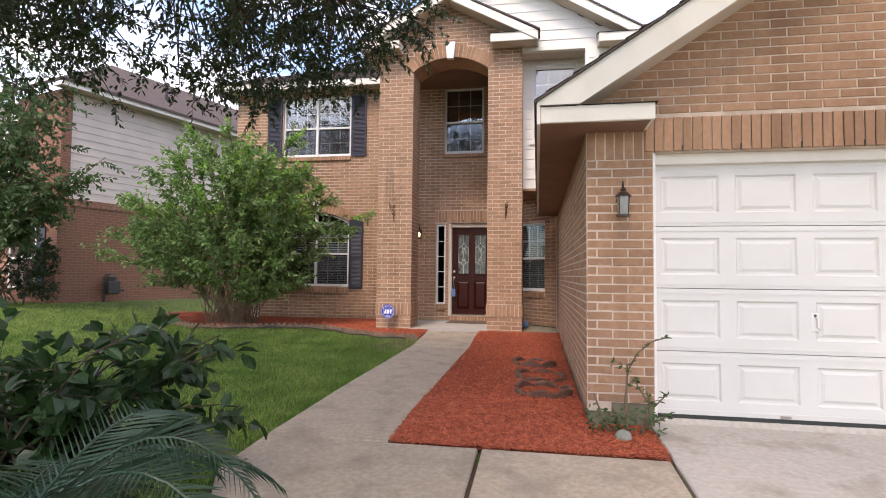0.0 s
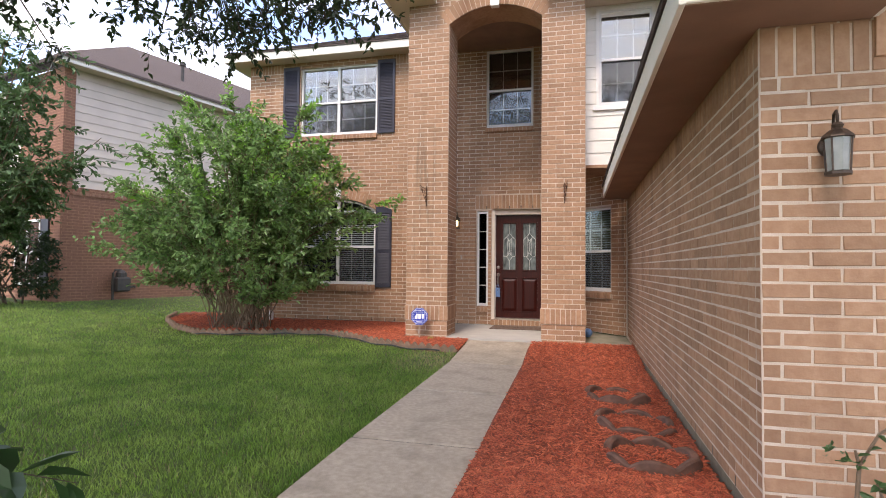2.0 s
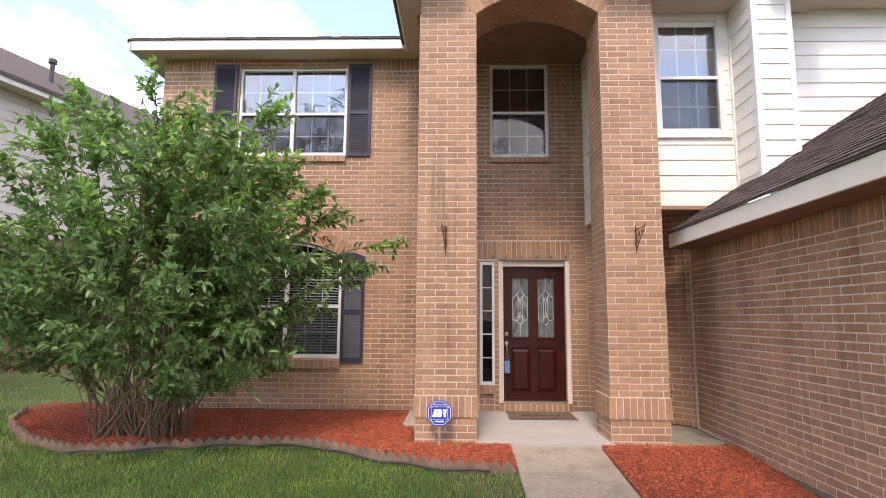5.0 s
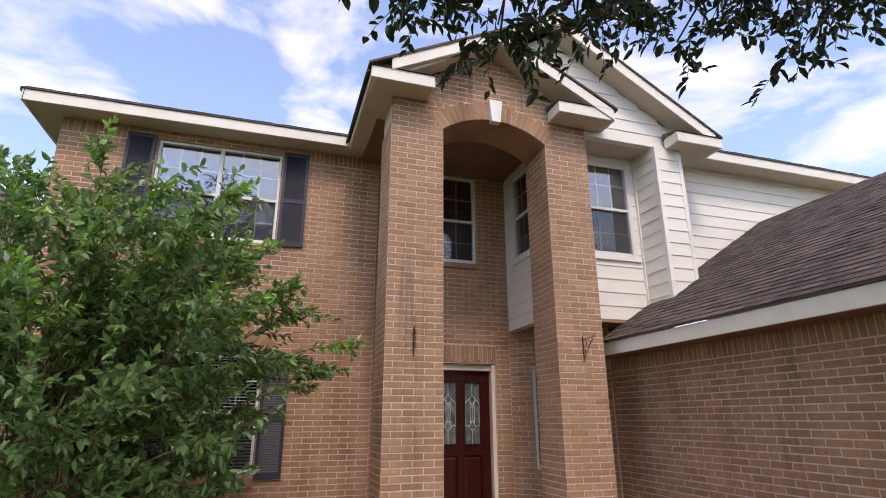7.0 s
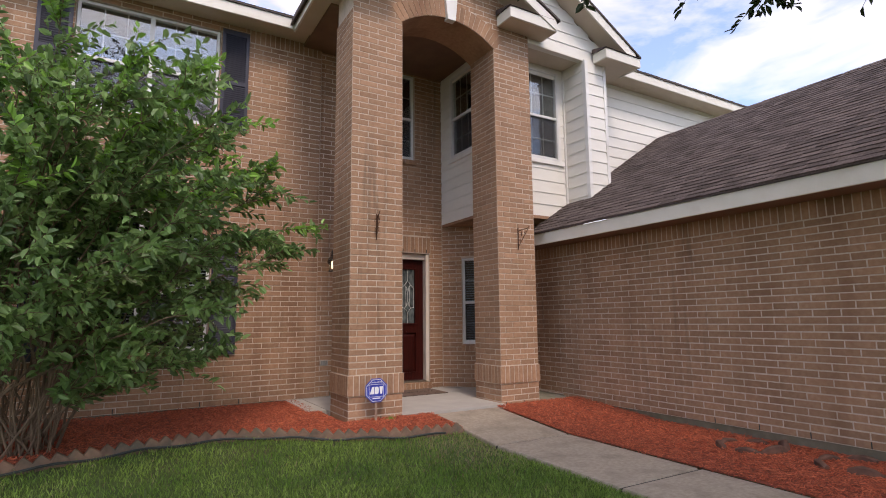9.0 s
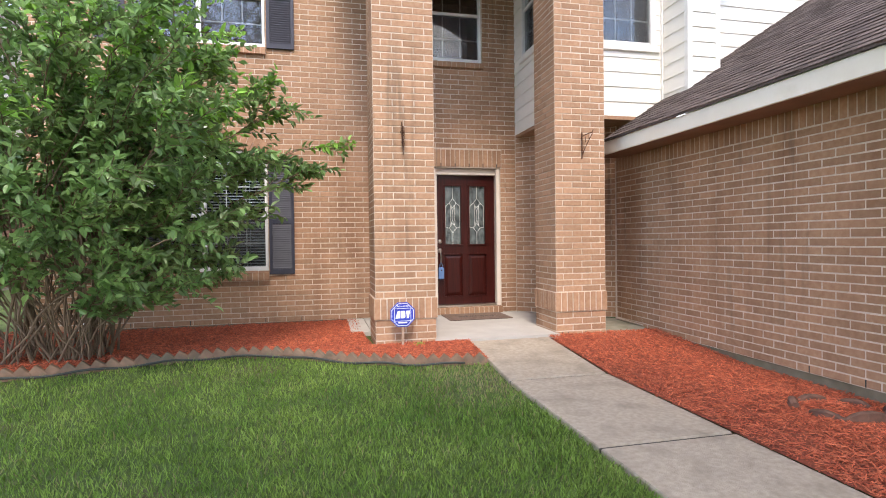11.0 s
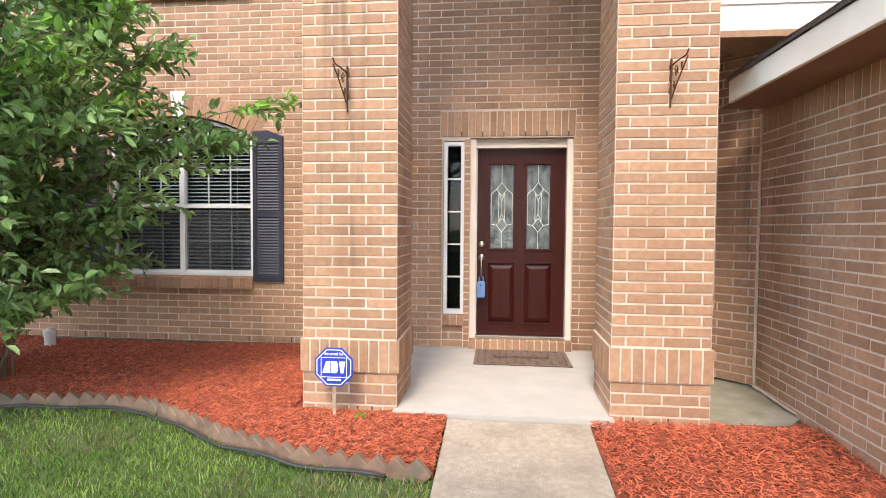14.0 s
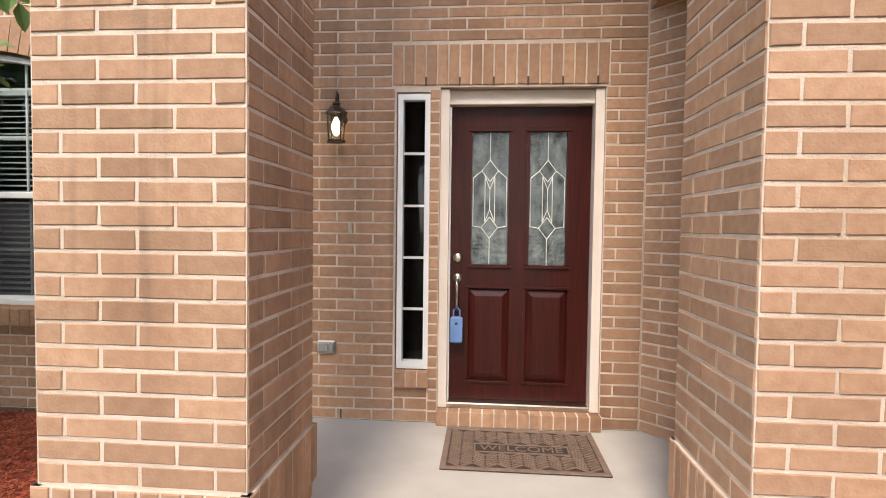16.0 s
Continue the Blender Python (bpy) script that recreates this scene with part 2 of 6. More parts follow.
M_stone = mat("grey_paver", (0.17, 0.085, 0.058), 0.95, c2=(0.085, 0.046, 0.034), scale=12, bump=0.6, bscale=70)
M_hose = mat("black_rubber_edging", (0.03, 0.035, 0.03), 0.6)
M_pale_stone = mat("pale_stone", (0.30, 0.30, 0.25), 0.9, c2=(0.20, 0.21, 0.17), scale=14, bump=0.4, bscale=60)
M_garage = mat("white_garage_paint", (0.71, 0.69, 0.645), 0.5, c2=(0.675, 0.655, 0.605), scale=2.5, bump=0.05, bscale=60, stain=(0.64, 0.61, 0.54), sscale=1.2, slevel=(0.6, 0.9))
M_leaf_bush = leafy("shrub_leaf", (0.125, 0.235, 0.070), (0.225, 0.350, 0.125), vary=0.5, rough=0.36, through_light=0.45)
M_leaf_new = leafy("young_shrub_leaf", (0.19, 0.40, 0.055), (0.26, 0.47, 0.09), vary=0.2, rough=0.42)
M_leaf_oak = leafy("oak_leaf", (0.025, 0.046, 0.016), (0.036, 0.068, 0.022), vary=0.35, rough=0.35, through_light=0.22)
M_leaf_crape = leafy("small_tree_leaf", (0.065, 0.13, 0.045), (0.10, 0.17, 0.065), vary=0.3)
M_leaf_near = leafy("broad_shrub_leaf", (0.022, 0.058, 0.018), (0.035, 0.08, 0.024), vary=0.3, rough=0.35, through_light=0.25)
M_leaf_hedge = leafy("hedge_leaf", (0.022, 0.045, 0.016), (0.035, 0.06, 0.02), vary=0.3)
M_palm = leafy("palm_leaflet", (0.020, 0.055, 0.032), (0.03, 0.07, 0.036), vary=0.25, rough=0.3, through_light=0.15)
M_stem = mat("pale_bark", (0.21, 0.145, 0.095), 0.9, c2=(0.12, 0.078, 0.05), scale=10, stretch=(3, 3, 0.6), bump=0.5, bscale=50, vary=0.2)
M_bark = mat("oak_bark", (0.10, 0.075, 0.055), 0.95, c2=(0.06, 0.045, 0.035), scale=9, stretch=(3, 3, 0.6), bump=0.9, bscale=30)
M_twig = mat("dark_twig", (0.06, 0.042, 0.03), 0.9, c2=(0.09, 0.06, 0.04), scale=20)
M_nsiding = mat("neighbour_siding", (0.66, 0.57, 0.51), 0.65, c2=(0.60, 0.515, 0.46), scale=2, vary=0.02)
M_nbrick = mat("neighbour_brick", (0.27, 0.135, 0.095), 0.9, c2=(0.21, 0.105, 0.072), scale=18, bump=0.4, bscale=90, vary=0.14, spec=0.25)
M_nmortar = mat("neighbour_mortar", (0.33, 0.19, 0.13), 0.95, c2=(0.28, 0.15, 0.10), scale=8)
M_meter = mat("meter_grey", (0.03, 0.03, 0.03), 0.6, c2=(0.06, 0.05, 0.045), scale=10)


def screen_cloth():
    """Fine dark insect mesh: half thread, half gap."""
    m = M_screen
    n, l = m.node_tree.nodes, m.node_tree.links
    tr, mx = n.new("ShaderNodeBsdfTransparent"), n.new("ShaderNodeMixShader")
    mx.inputs["Fac"].default_value = 0.26
    l.new(tr.outputs["BSDF"], mx.inputs[1])
    l.new(n["Principled BSDF"].outputs["BSDF"], mx.inputs[2])
    l.new(mx.outputs["Shader"], n["Material Output"].inputs["Surface"])


def far_brick(m, mortar):
    """Brick courses too far off to model, as colour and relief."""
    n, l = m.node_tree.nodes, m.node_tree.links
    tc, sp, cb, bt = n.new("ShaderNodeTexCoord"), n.new("ShaderNodeSeparateXYZ"), n.new("ShaderNodeCombineXYZ"), n.new("ShaderNodeTexBrick")
    l.new(tc.outputs["Object"], sp.inputs["Vector"])
    l.new(sp.outputs["X"], cb.inputs["X"])
    l.new(sp.outputs["Z"], cb.inputs["Y"])
    l.new(cb.outputs["Vector"], bt.inputs["Vector"])
    bt.inputs["Scale"].default_value, bt.inputs["Brick Width"].default_value, bt.inputs["Row Height"].default_value = 1.0, 0.254, 0.0765
    bt.inputs["Mortar Size"].default_value = 0.006
    b = n["Principled BSDF"]
    src = b.inputs["Base Color"].links[0].from_socket
    l.new(src, bt.inputs["Color1"])
    l.new(src, bt.inputs["Color2"])
    bt.inputs["Mortar"].default_value = (*mortar, 1)
    l.new(bt.outputs["Color"], b.inputs["Base Color"])


screen_cloth()
far_brick(M_nbrick, (0.36, 0.20, 0.13))

# ---- mesh tools ----
class MB:
    """Vertices and faces gathered for one mesh."""
    def __init__(self):
        self.v, self.f = [], []

    def add(self, vs, fs):
        k = len(self.v)
        self.v.extend(vs)
        self.f.extend(tuple(i + k for i in f) for f in fs)
        return self

    def box(self, x0, x1, y0, y1, z0, z1, m=None, bevel=0.0):
        if bevel:
            b = bevel
            vs, ring = [], []
            for z, ins in ((z0, b), (z0 + b, 0), (z1 - b, 0), (z1, b)):
                for x, y in ((x0 + ins, y0 + ins), (x1 - ins, y0 + ins), (x1 - ins, y1 - ins), (x0 + ins, y1 - ins)):
                    vs.append((x, y, z))
            fs = [(3, 2, 1, 0), (12, 13, 14, 15)]
            for r in range(3):
                for i in range(4):
                    fs.append((r * 4 + i, r * 4 + (i + 1) % 4, r * 4 + 4 + (i + 1) % 4, r * 4 + 4 + i))
        else:
            vs = [(x, y, z) for z in (z0, z1) for x, y in ((x0, y0), (x1, y0), (x1, y1), (x0, y1))]
            fs = [(3, 2, 1, 0), (4, 5, 6, 7), (0, 1, 5, 4), (1, 2, 6, 5), (2, 3, 7, 6), (3, 0, 4, 7)]
        if m is not None:
            vs = [tuple(m @ Vector(p)) for p in vs]
        return self.add(vs, fs)

    def prism(self, pts, y0, y1, m=None):
        """A polygon in x, z (counter-clockwise seen from -y) pushed from y0 to y1."""
        n = len(pts)
        vs = [(x, y0, z) for x, z in pts] + [(x, y1, z) for x, z in pts]
        fs = [tuple(range(n)), tuple(range(2 * n - 1, n - 1, -1))] + [(i, i + n, (i + 1) % n + n, (i + 1) % n) for i in range(n)]
        if m is not None:
            vs = [tuple(m @ Vector(p)) for p in vs]
        return self.add(vs, fs)

    def slab(self, pts, thick):
        """A flat sheet through the 3D points, thick downwards."""
        n = len(pts)
        vs = [tuple(p) for p in pts] + [(p[0], p[1], p[2] - thick) for p in pts]
        return self.add(vs, [tuple(range(n)), tuple(range(2 * n - 1, n - 1, -1))] + [(i, i + n, (i + 1) % n + n, (i + 1) % n) for i in range(n)])

    def tube(self, pts, r0, r1, sides=6):
        pts = [Vector(p) for p in pts]
        vs, fs, n = [], [], len(pts)
        for i, p in enumerate(pts):
            d = (pts[min(i + 1, n - 1)] - pts[max(i - 1, 0)]).normalized()
            a = d.cross(Vector((0.31, 0.17, 0.93)) if abs(d.z) < 0.9 else Vector((1, 0.1, 0))).normalized()
            b = d.cross(a)
            r = r0 + (r1 - r0) * i / max(1, n - 1)
            for k in range(sides):
                w = 2 * math.pi * k / sides
                vs.append(tuple(p + a * (r * math.cos(w)) + b * (r * math.sin(w))))
        for i in range(n - 1):
            for k in range(sides):
                k2 = (k + 1) % sides
                fs.append((i * sides + k, i * sides + k2, (i + 1) * sides + k2, (i + 1) * sides + k))
        fs.append(tuple(range(sides - 1, -1, -1)))
        fs.append(tuple(range((n - 1) * sides, n * sides)))
        return self.add(vs, fs)

    def lathe(self, prof, c=(0, 0, 0), sides=14):
        """Rings (radius, height) round a vertical axis at c."""
        vs = [(c[0] + r * math.cos(2 * math.pi * k / sides), c[1] + r * math.sin(2 * math.pi * k / sides), c[2] + h) for r, h in prof for k in range(sides)]
        fs = [(i * sides + k, i * sides + (k + 1) % sides, (i + 1) * sides + (k + 1) % sides, (i + 1) * sides + k) for i in range(len(prof) - 1) for k in range(sides)]
        fs += [tuple(range(sides - 1, -1, -1)), tuple(range((len(prof) - 1) * sides, len(prof) * sides))]
        return self.add(vs, fs)

    def mesh(self, name, material, smooth=False):
        me = bpy.data.meshes.new(name)
        me.from_pydata(self.v, [], self.f)
        me.materials.append(material)
        if smooth:
            me.shade_smooth()
        return me


def part(name, mb, material, parent=None, label="", smooth=False, m=None):
    ob = new(name, mb if isinstance(mb, bpy.types.Mesh) else mb.mesh(name, material, smooth))
    if parent is not None:
        ob.parent = parent
    if m is not None:
        ob.matrix_basis = m
    return tagged(ob, label) if label else ob


def empty(name, m=None):
    ob = new(name)
    ob.empty_display_size = 0.1
    if m is not None:
        ob.matrix_basis = m
    return ob


def face_to(x, y, deg):
    """The frame of a wall: local x along it, local y inwards, local z up."""
    return pose(x, y, 0, 0, 0, deg)


# ---- brickwork ----
COURSE, BRICK, RECESS = 0.0765, 0.254, 0.0022


def cut_out(spans, a, b):
    out = []
    for p, q in spans:
        if b <= p or a >= q:
            out.append((p, q))
        else:
            if a - p > 0.02:
                out.append((p, a))
            if q - b > 0.02:
                out.append((b, q))
    return out


def brick_rects(u0, u1, z0, z1, holes=(), cuts=None, shift=0.0):
    """The bricks of a running bond: u, z, width, height of each."""
    rects, rows = [], max(1, round((z1 - z0) / COURSE))
    h = (z1 - z0) / rows
    for r in range(rows):
        za = z0 + r * h
        zm = za + h / 2
        spans = [(u0, u1)]
        for a, b, c, d in holes:
            if c - 0.01 < zm < d + 0.01:
                spans = cut_out(spans, a, b)
        for a, b in (cuts(zm) if cuts else ()):
            spans = cut_out(spans, a, b)
        off = shift + (BRICK / 2 if r % 2 else 0.0)
        for p, q in spans:
            k = math.floor((p - off) / BRICK) + 1
            marks = [p]
            while off + k * BRICK < q:
                m = off + k * BRICK
                if m - marks[-1] > 0.06 and q - m > 0.06:
                    marks.append(m)
                k += 1
            marks.append(q)
            for a, b in zip(marks, marks[1:]):
                rects.append((a, za, b - a, h))
    return rects


def add_brick(mb, a, z, w, h, depth=0.009, rng=random):
    """One brick with eased, slightly uneven edges."""
    g, d, e = 0.0057, -rng.uniform(0.0, 0.002), 0.003
    q = [(a + g + rng.uniform(-0.0016, 0.0016), z + g + rng.uniform(-0.0012, 0.0022)), (a + w - g + rng.uniform(-0.0016, 0.0016), z + g + rng.uniform(-0.0012, 0.0022)),
         (a + w - g + rng.uniform(-0.0016, 0.0016), z + h - g + rng.uniform(-0.0022, 0.0012)), (a + g + rng.uniform(-0.0016, 0.0016), z + h - g + rng.uniform(-0.0022, 0.0012))]
    ins = [(q[0][0] + e, q[0][1] + e), (q[1][0] - e, q[1][1] + e), (q[2][0] - e, q[2][1] - e), (q[3][0] + e, q[3][1] - e)]
    mb.add([(x, depth, y) for x, y in q] + [(x, d + e, y) for x, y in q] + [(x, d, y) for x, y in ins],
           [(0, 1, 5, 4), (1, 2, 6, 5), (2, 3, 7, 6), (3, 0, 4, 7),
            (4, 5, 9, 8), (5, 6, 10, 9), (6, 7, 11, 10), (7, 4, 8, 11), (8, 9, 10, 11)])


def body_cells(mb, u0, u1, z0, z1, holes, d0, d1):
    us = sorted({u0, u1, *[min(max(v, u0), u1) for h in holes for v in h[:2]]})
    zs = sorted({z0, z1, *[min(max(v, z0), z1) for h in holes for v in h[2:]]})
    for a, b in zip(us, us[1:]):
        run = None
        for c, d in zip(zs, zs[1:]):
            inside = any(h[0] - 1e-6 <= a and b <= h[1] + 1e-6 and h[2] - 1e-6 <= c and d <= h[3] + 1e-6 for h in holes)
            if inside:
                if run:
                    mb.box(a, b, d0, d1, *run)
                run = None
            else:
                run = (run[0], d) if run else (c, d)
        if run:
            mb.box(a, b, d0, d1, *run)


def brick_wall(name, m, u0, u1, z0, z1, holes=(), soldiers=(), label="", thick=0.2, cuts=None, shift=0.0, bodyholes=None, solo=None):
    """A wall with mortar behind and bricks in front. soldiers: (u0, u1, z0, z1, proud) rows of upright bricks. solo: bricks inside this (u0, u1, z0, z1) are pieces of their own."""
    mb = MB()
    body_cells(mb, u0, u1, z0, z1, holes if bodyholes is None else bodyholes, RECESS, thick)
    wall = part(name, mb, M_mortar, m=m)
    tagged(wall, label or "tan brick wall with pale mortar joints", "wall", kind="structure")
    rng = random.Random(name)
    rects = brick_rects(u0, u1, z0, z1, list(holes) + [s[:4] for s in soldiers], cuts, shift)
    mb = MB()
    singles = []
    for a, z, w, h in rects:
        if len(singles) < 300 and solo and solo[0] <= a + w / 2 <= solo[1] and solo[2] <= z + h / 2 <= solo[3]:
            singles.append((a, z, w, h))
        else:
            add_brick(mb, a, z, w, h, rng=rng)
    if mb.v:
        tagged(part("brickwork", mb, M_brick, wall), kind="stuff")
    LATER.append((wall, singles))
    for a, b, c, d, proud in soldiers:
        k = max(1, round((b - a) / COURSE))
        w = (b - a) / k
        LATER.append((wall, [(a + i * w, c, w, d - c, proud) for i in range(k)]))
    return wall


LATER, BRICK_MESH = [], {}


def lay_single_bricks():
    """Bricks that can be told apart singly, as pieces of their wall."""
    for wall, rects in LATER:
        for r in rects:
            key = (round(r[2], 3), round(r[3], 3), random.randrange(4))
            if key not in BRICK_MESH:
                mb = MB()
                add_brick(mb, 0, 0, key[0], key[1], depth=0.016, rng=random.Random(key[2] + 1))
                BRICK_MESH[key] = mb.mesh("brick", M_brick_one)
            part("brick", BRICK_MESH[key], None, wall, m=Matrix.Translation((r[0], -(r[4] if len(r) > 4 else random.uniform(0, 0.002)), r[1])))


# ---- ground ----
def ground_z(x, y):
    ys, zs = (-60, -9, -6, 0, 4, 5, 9, 10.35, 14, 200), (-0.25, -0.25, -0.12, 0.0, 0.19, 0.225, 0.245, 0.368, 0.375, 0.375)
    z = float(np.interp(y, ys, zs))
    if x < -7:
        z += 0.05 * min(5.0, -7 - x)
    return z


def edge_y(x):
    """The curved edge of the mulch bed along the front wall."""
    return float(np.interp(x, (-9.0, -8.3, -7.6, -6.9, -6.2, -5.5, -4.9, -4.35, -3.9, -3.5, -3.0, -2.5, -2.1),
                           (12.1, 10.9, 10.30, 10.06, 10.16, 10.32, 10.42, 10.36, 10.14, 9.94, 9.78, 9.70, 9.66)))


def terrain():
    xs = sorted({*np.linspace(-13, 8, 64), -400, -150, -60, -30, -20, 12, 20, 40, 100, 400})
    ys = sorted({*np.linspace(-4, 14, 56), -400, -150, -60, -30, -15, -9, -6, 18, 24, 40, 90, 400})
    rng = random.Random(5)
    vs = [(x, y, ground_z(x, y) - 0.012 + rng.uniform(-0.006, 0.006)) for y in ys for x in xs]
    n = len(xs)
    fs = [(j * n + i, j * n + i + 1, (j + 1) * n + i + 1, (j + 1) * n + i) for j in range(len(ys) - 1) for i in range(n - 1)]
    tagged(part("ground", MB().add(vs, fs), M_soil, smooth=True), "green lawn soil sheet reaching the horizon", "ground", kind="structure")


terrain()


def slab_piece(name, pts, thick, material, parent, lift=0.0):
    """A concrete piece with eased edges that lies on the ground; pts counter-clockwise."""
    c = Vector((sum(p[0] for p in pts) / len(pts), sum(p[1] for p in pts) / len(pts)))
    top, mid, low = [], [], []
    for x, y in pts:
        d = (c - Vector((x, y))).normalized() * 0.012
        z = ground_z(x, y) + lift
        top.append((x + d.x, y + d.y, z))
        mid.append((x, y, z - 0.012))
        low.append((x, y, z - thick))
    n = len(pts)
    fs = [tuple(range(n))] + [(i + n, (i + 1) % n + n, (i + 1) % n, i) for i in range(n)] + [(i + 2 * n, (i + 1) % n + 2 * n, (i + 1) % n + n, i + n) for i in range(n)]
    return part(name, MB().add(top + mid + low, fs), material, parent)


walkway = tagged(empty("pavement_walkway"), "weathered grey concrete front walkway of jointed slabs", "walkway", kind="structure")
for ya, yb in ((4.03, 5.752), (5.786, 7.392), (7.426, 9.032), (9.066, 10.408)):
    slab_piece("concrete_slab", [(-2.12, ya), (-1.12, ya), (-1.12, yb), (-2.12, yb)], 0.12, M_concrete, walkway, 0.03)
slab_piece("concrete_slab", [(-2.12, 4.005), (-2.12, 3.35), (-1.80, 2.75), (-0.43, 2.75), (-0.43, 4.005)], 0.12, M_concrete, walkway, 0.03)
slab_piece("concrete_slab", [(-0.40, 2.75), (0.92, 2.75), (0.92, 4.005), (-0.40, 4.005)], 0.12, M_concrete, walkway, 0.03)
for yj in (4.018, 5.769, 7.409, 9.049):
    zj = ground_z(-1.6, yj) + 0.03
    part("joint_filler", MB().box(-2.115, -1.125, yj - 0.02, yj + 0.02, zj - 0.05, zj - 0.013), M_joint, walkway, "dark dirt filled joint")
drive = tagged(empty("pavement_driveway"), "pale stained concrete driveway slabs before the garage", "driveway", kind="structure")
for xa, xb, ya, yb in ((0.945, 3.6, 1.2, 4.88), (3.615, 6.4, 1.2, 4.88), (-0.9, 2.9, -3.2, 1.185), (2.915, 6.4, -3.2, 1.185), (-0.9, 2.9, -7.0, -3.215), (2.915, 6.4, -7.0, -3.215)):
    slab_piece("concrete_slab", [(xa, ya), (xb, ya), (xb, min(yb, 4.0)), (xb, yb), (xa, yb), (xa, min(yb, 4.0))][:6] if yb > 4 else [(xa, ya), (xb, ya), (xb, yb), (xa, yb)], 0.15, M_drive, drive, 0.035)
slab_piece("concrete_slab", [(-0.9, 1.2), (0.93, 1.2), (0.93, 2.735), (-0.9, 2.735)], 0.15, M_drive, drive, 0.034)

part("garage_apron", MB().box(0.975, 5.845, 4.865, 5.1, 0.12, 0.302, bevel=0.012), M_drive, drive, "pale concrete lip under the garage door")
zj = ground_z(0, 3.4) + 0.03
part("joint_filler", MB().box(-0.4285, -0.4015, 2.75, 4.0, zj - 0.08, zj - 0.022), M_wood_joint, walkway, "dark wooden joint strip")
part("joint_filler", MB().box(0.921, 0.944, 1.2, 4.70, 0.0, 0.062), M_joint, drive, "dark dirt filled joint")
part("joint_filler", MB().box(3.6, 3.615, 1.2, 4.85, 0.0, 0.062), M_joint, drive, "dark dirt filled joint")


def bed(name, xs, lo, hi, label):
    mb, n = MB(), 9
    rng = random.Random(name)
    for x in xs:
        a, b = lo(x), hi(x)
        for k in range(n):
            y = a + (b - a) * k / (n - 1)
            rim = 0.0 if k in (0, n - 1) else 0.02
            mb.v.append((x, y, ground_z(x, y) + 0.012 + rim + rng.uniform(-0.01, 0.014)))
    mb.f = [(i * n + k, (i + 1) * n + k, (i + 1) * n + k + 1, i * n + k + 1) for i in range(len(xs) - 1) for k in range(n - 1)]
    return tagged(part(name, mb, M_mulch, smooth=True), label, "mulch bed", kind="structure")


bed("ground_mulch_front", list(np.linspace(-8.9, -2.13, 50)), edge_y, lambda x: 12.51 if x < -3.35 else 10.65, "red shredded bark mulch bed along the brick wall")
bed("ground_mulch_side", list(np.linspace(-1.128, 0.42, 14)), lambda x: 4.02, lambda x: 10.65, "red shredded bark mulch bed beside the garage wall")
bed("ground_mulch_corner", list(np.linspace(0.42, 0.935, 6)), lambda x: 4.02, lambda x: 4.74, "red shredded bark mulch strip at the garage corner")

# porch slab
porch = MB()
porch.slab([(-2.52, 10.43, 0.425), (-0.95, 10.43, 0.425), (-0.95, 10.66, 0.425), (-0.30, 10.66, 0.425), (-0.30, 12.56, 0.425), (-3.19, 12.56, 0.425), (-3.19, 10.66, 0.425), (-2.52, 10.66, 0.425)], 0.32)
porch.box(-3.45, -3.195, 11.35, 12.52, 0.10, 0.4255, bevel=0.010)
tagged(part("floor_porch", porch, M_porch), "pale smooth concrete porch floor slab", "floor", kind="structure")

corner_pad = MB().slab([(-0.297, 10.60, 0.405), (0.30, 10.60, 0.395), (0.418, 10.72, 0.395), (0.45, 11.46, 0.41), (-0.297, 12.2, 0.415)], 0.3)
tagged(part("floor_corner_pad", corner_pad, M_pad), "mossy grey concrete pad between pier and garage", "floor", kind="structure")
caulk = tagged(empty("trim_corner_sealant", pose(0.405, 11.405, 0)), "pale sealant bead in the brick corner", "sealant", kind="structure")
rc = random.Random(19)
part("sealant_bead", MB().tube([(rc.uniform(-0.003, 0.003), rc.uniform(-0.003, 0.003), 0.42 + 0.1 * k) for k in range(24)], 0.013, 0.010, 6), M_caulk, caulk)
part("sealant_bead", MB().tube([(0.004 + rc.uniform(-0.004, 0.004), -0.065 * k, 0.425 - 0.001 * k) for k in range(11)], 0.014, 0.010, 6), M_caulk, caulk)

# ---- house walls ----
M_front = face_to(0, 12.5, 0)
WALL_TOP = 6.08
brick_wall("wall_front_left", M_front, -7.62, -3.0, 0.43, WALL_TOP,
           holes=[(-6.35, -4.55, 4.40, 5.93), (-6.30, -4.55, 1.17, 2.78)],
           cuts=lambda z: [(-5.425 - w, -5.425 + w) for w in [1.06 * math.sqrt(max(0.0, 1 - ((z - 2.60) / 0.60) ** 2))] if 2.74 < z < 3.2 and w > 0.05],
           bodyholes=[(-6.35, -4.55, 4.40, 5.93), (-6.30, -4.55, 1.17, 3.02)],
           soldiers=[(-7.62, -6.78, 5.86, 6.07, 0.004), (-4.13, -3.0, 5.86, 6.07, 0.004)],
           label="tan brick front wall with pale mortar joints", solo=(-4.6, -3.0, 0.4, 6.0))
M_porchwall = face_to(0, 12.55, 0)
brick_wall("wall_porch_back", M_porchwall, -3.0, -0.71, 0.43, 6.05,
           holes=[(-2.39, -0.975, 0.43, 2.74), (-2.20, -1.26, 4.40, 6.0)],
           soldiers=[(-2.41, -0.955, 2.75, 3.03, 0.006)],
           label="tan brick porch wall behind the two piers", solo=(-3.0, -0.7, 0.4, 6.0))
M_diag = face_to(-0.71, 12.55, -45)
brick_wall("wall_bay_angled", M_diag, 0.0, 1.6, 0.43, 3.30, holes=[(0.355, 1.236, 1.15, 2.67)], label="angled tan brick wall between porch and garage", solo=(0, 1.6, 0.4, 3.3))
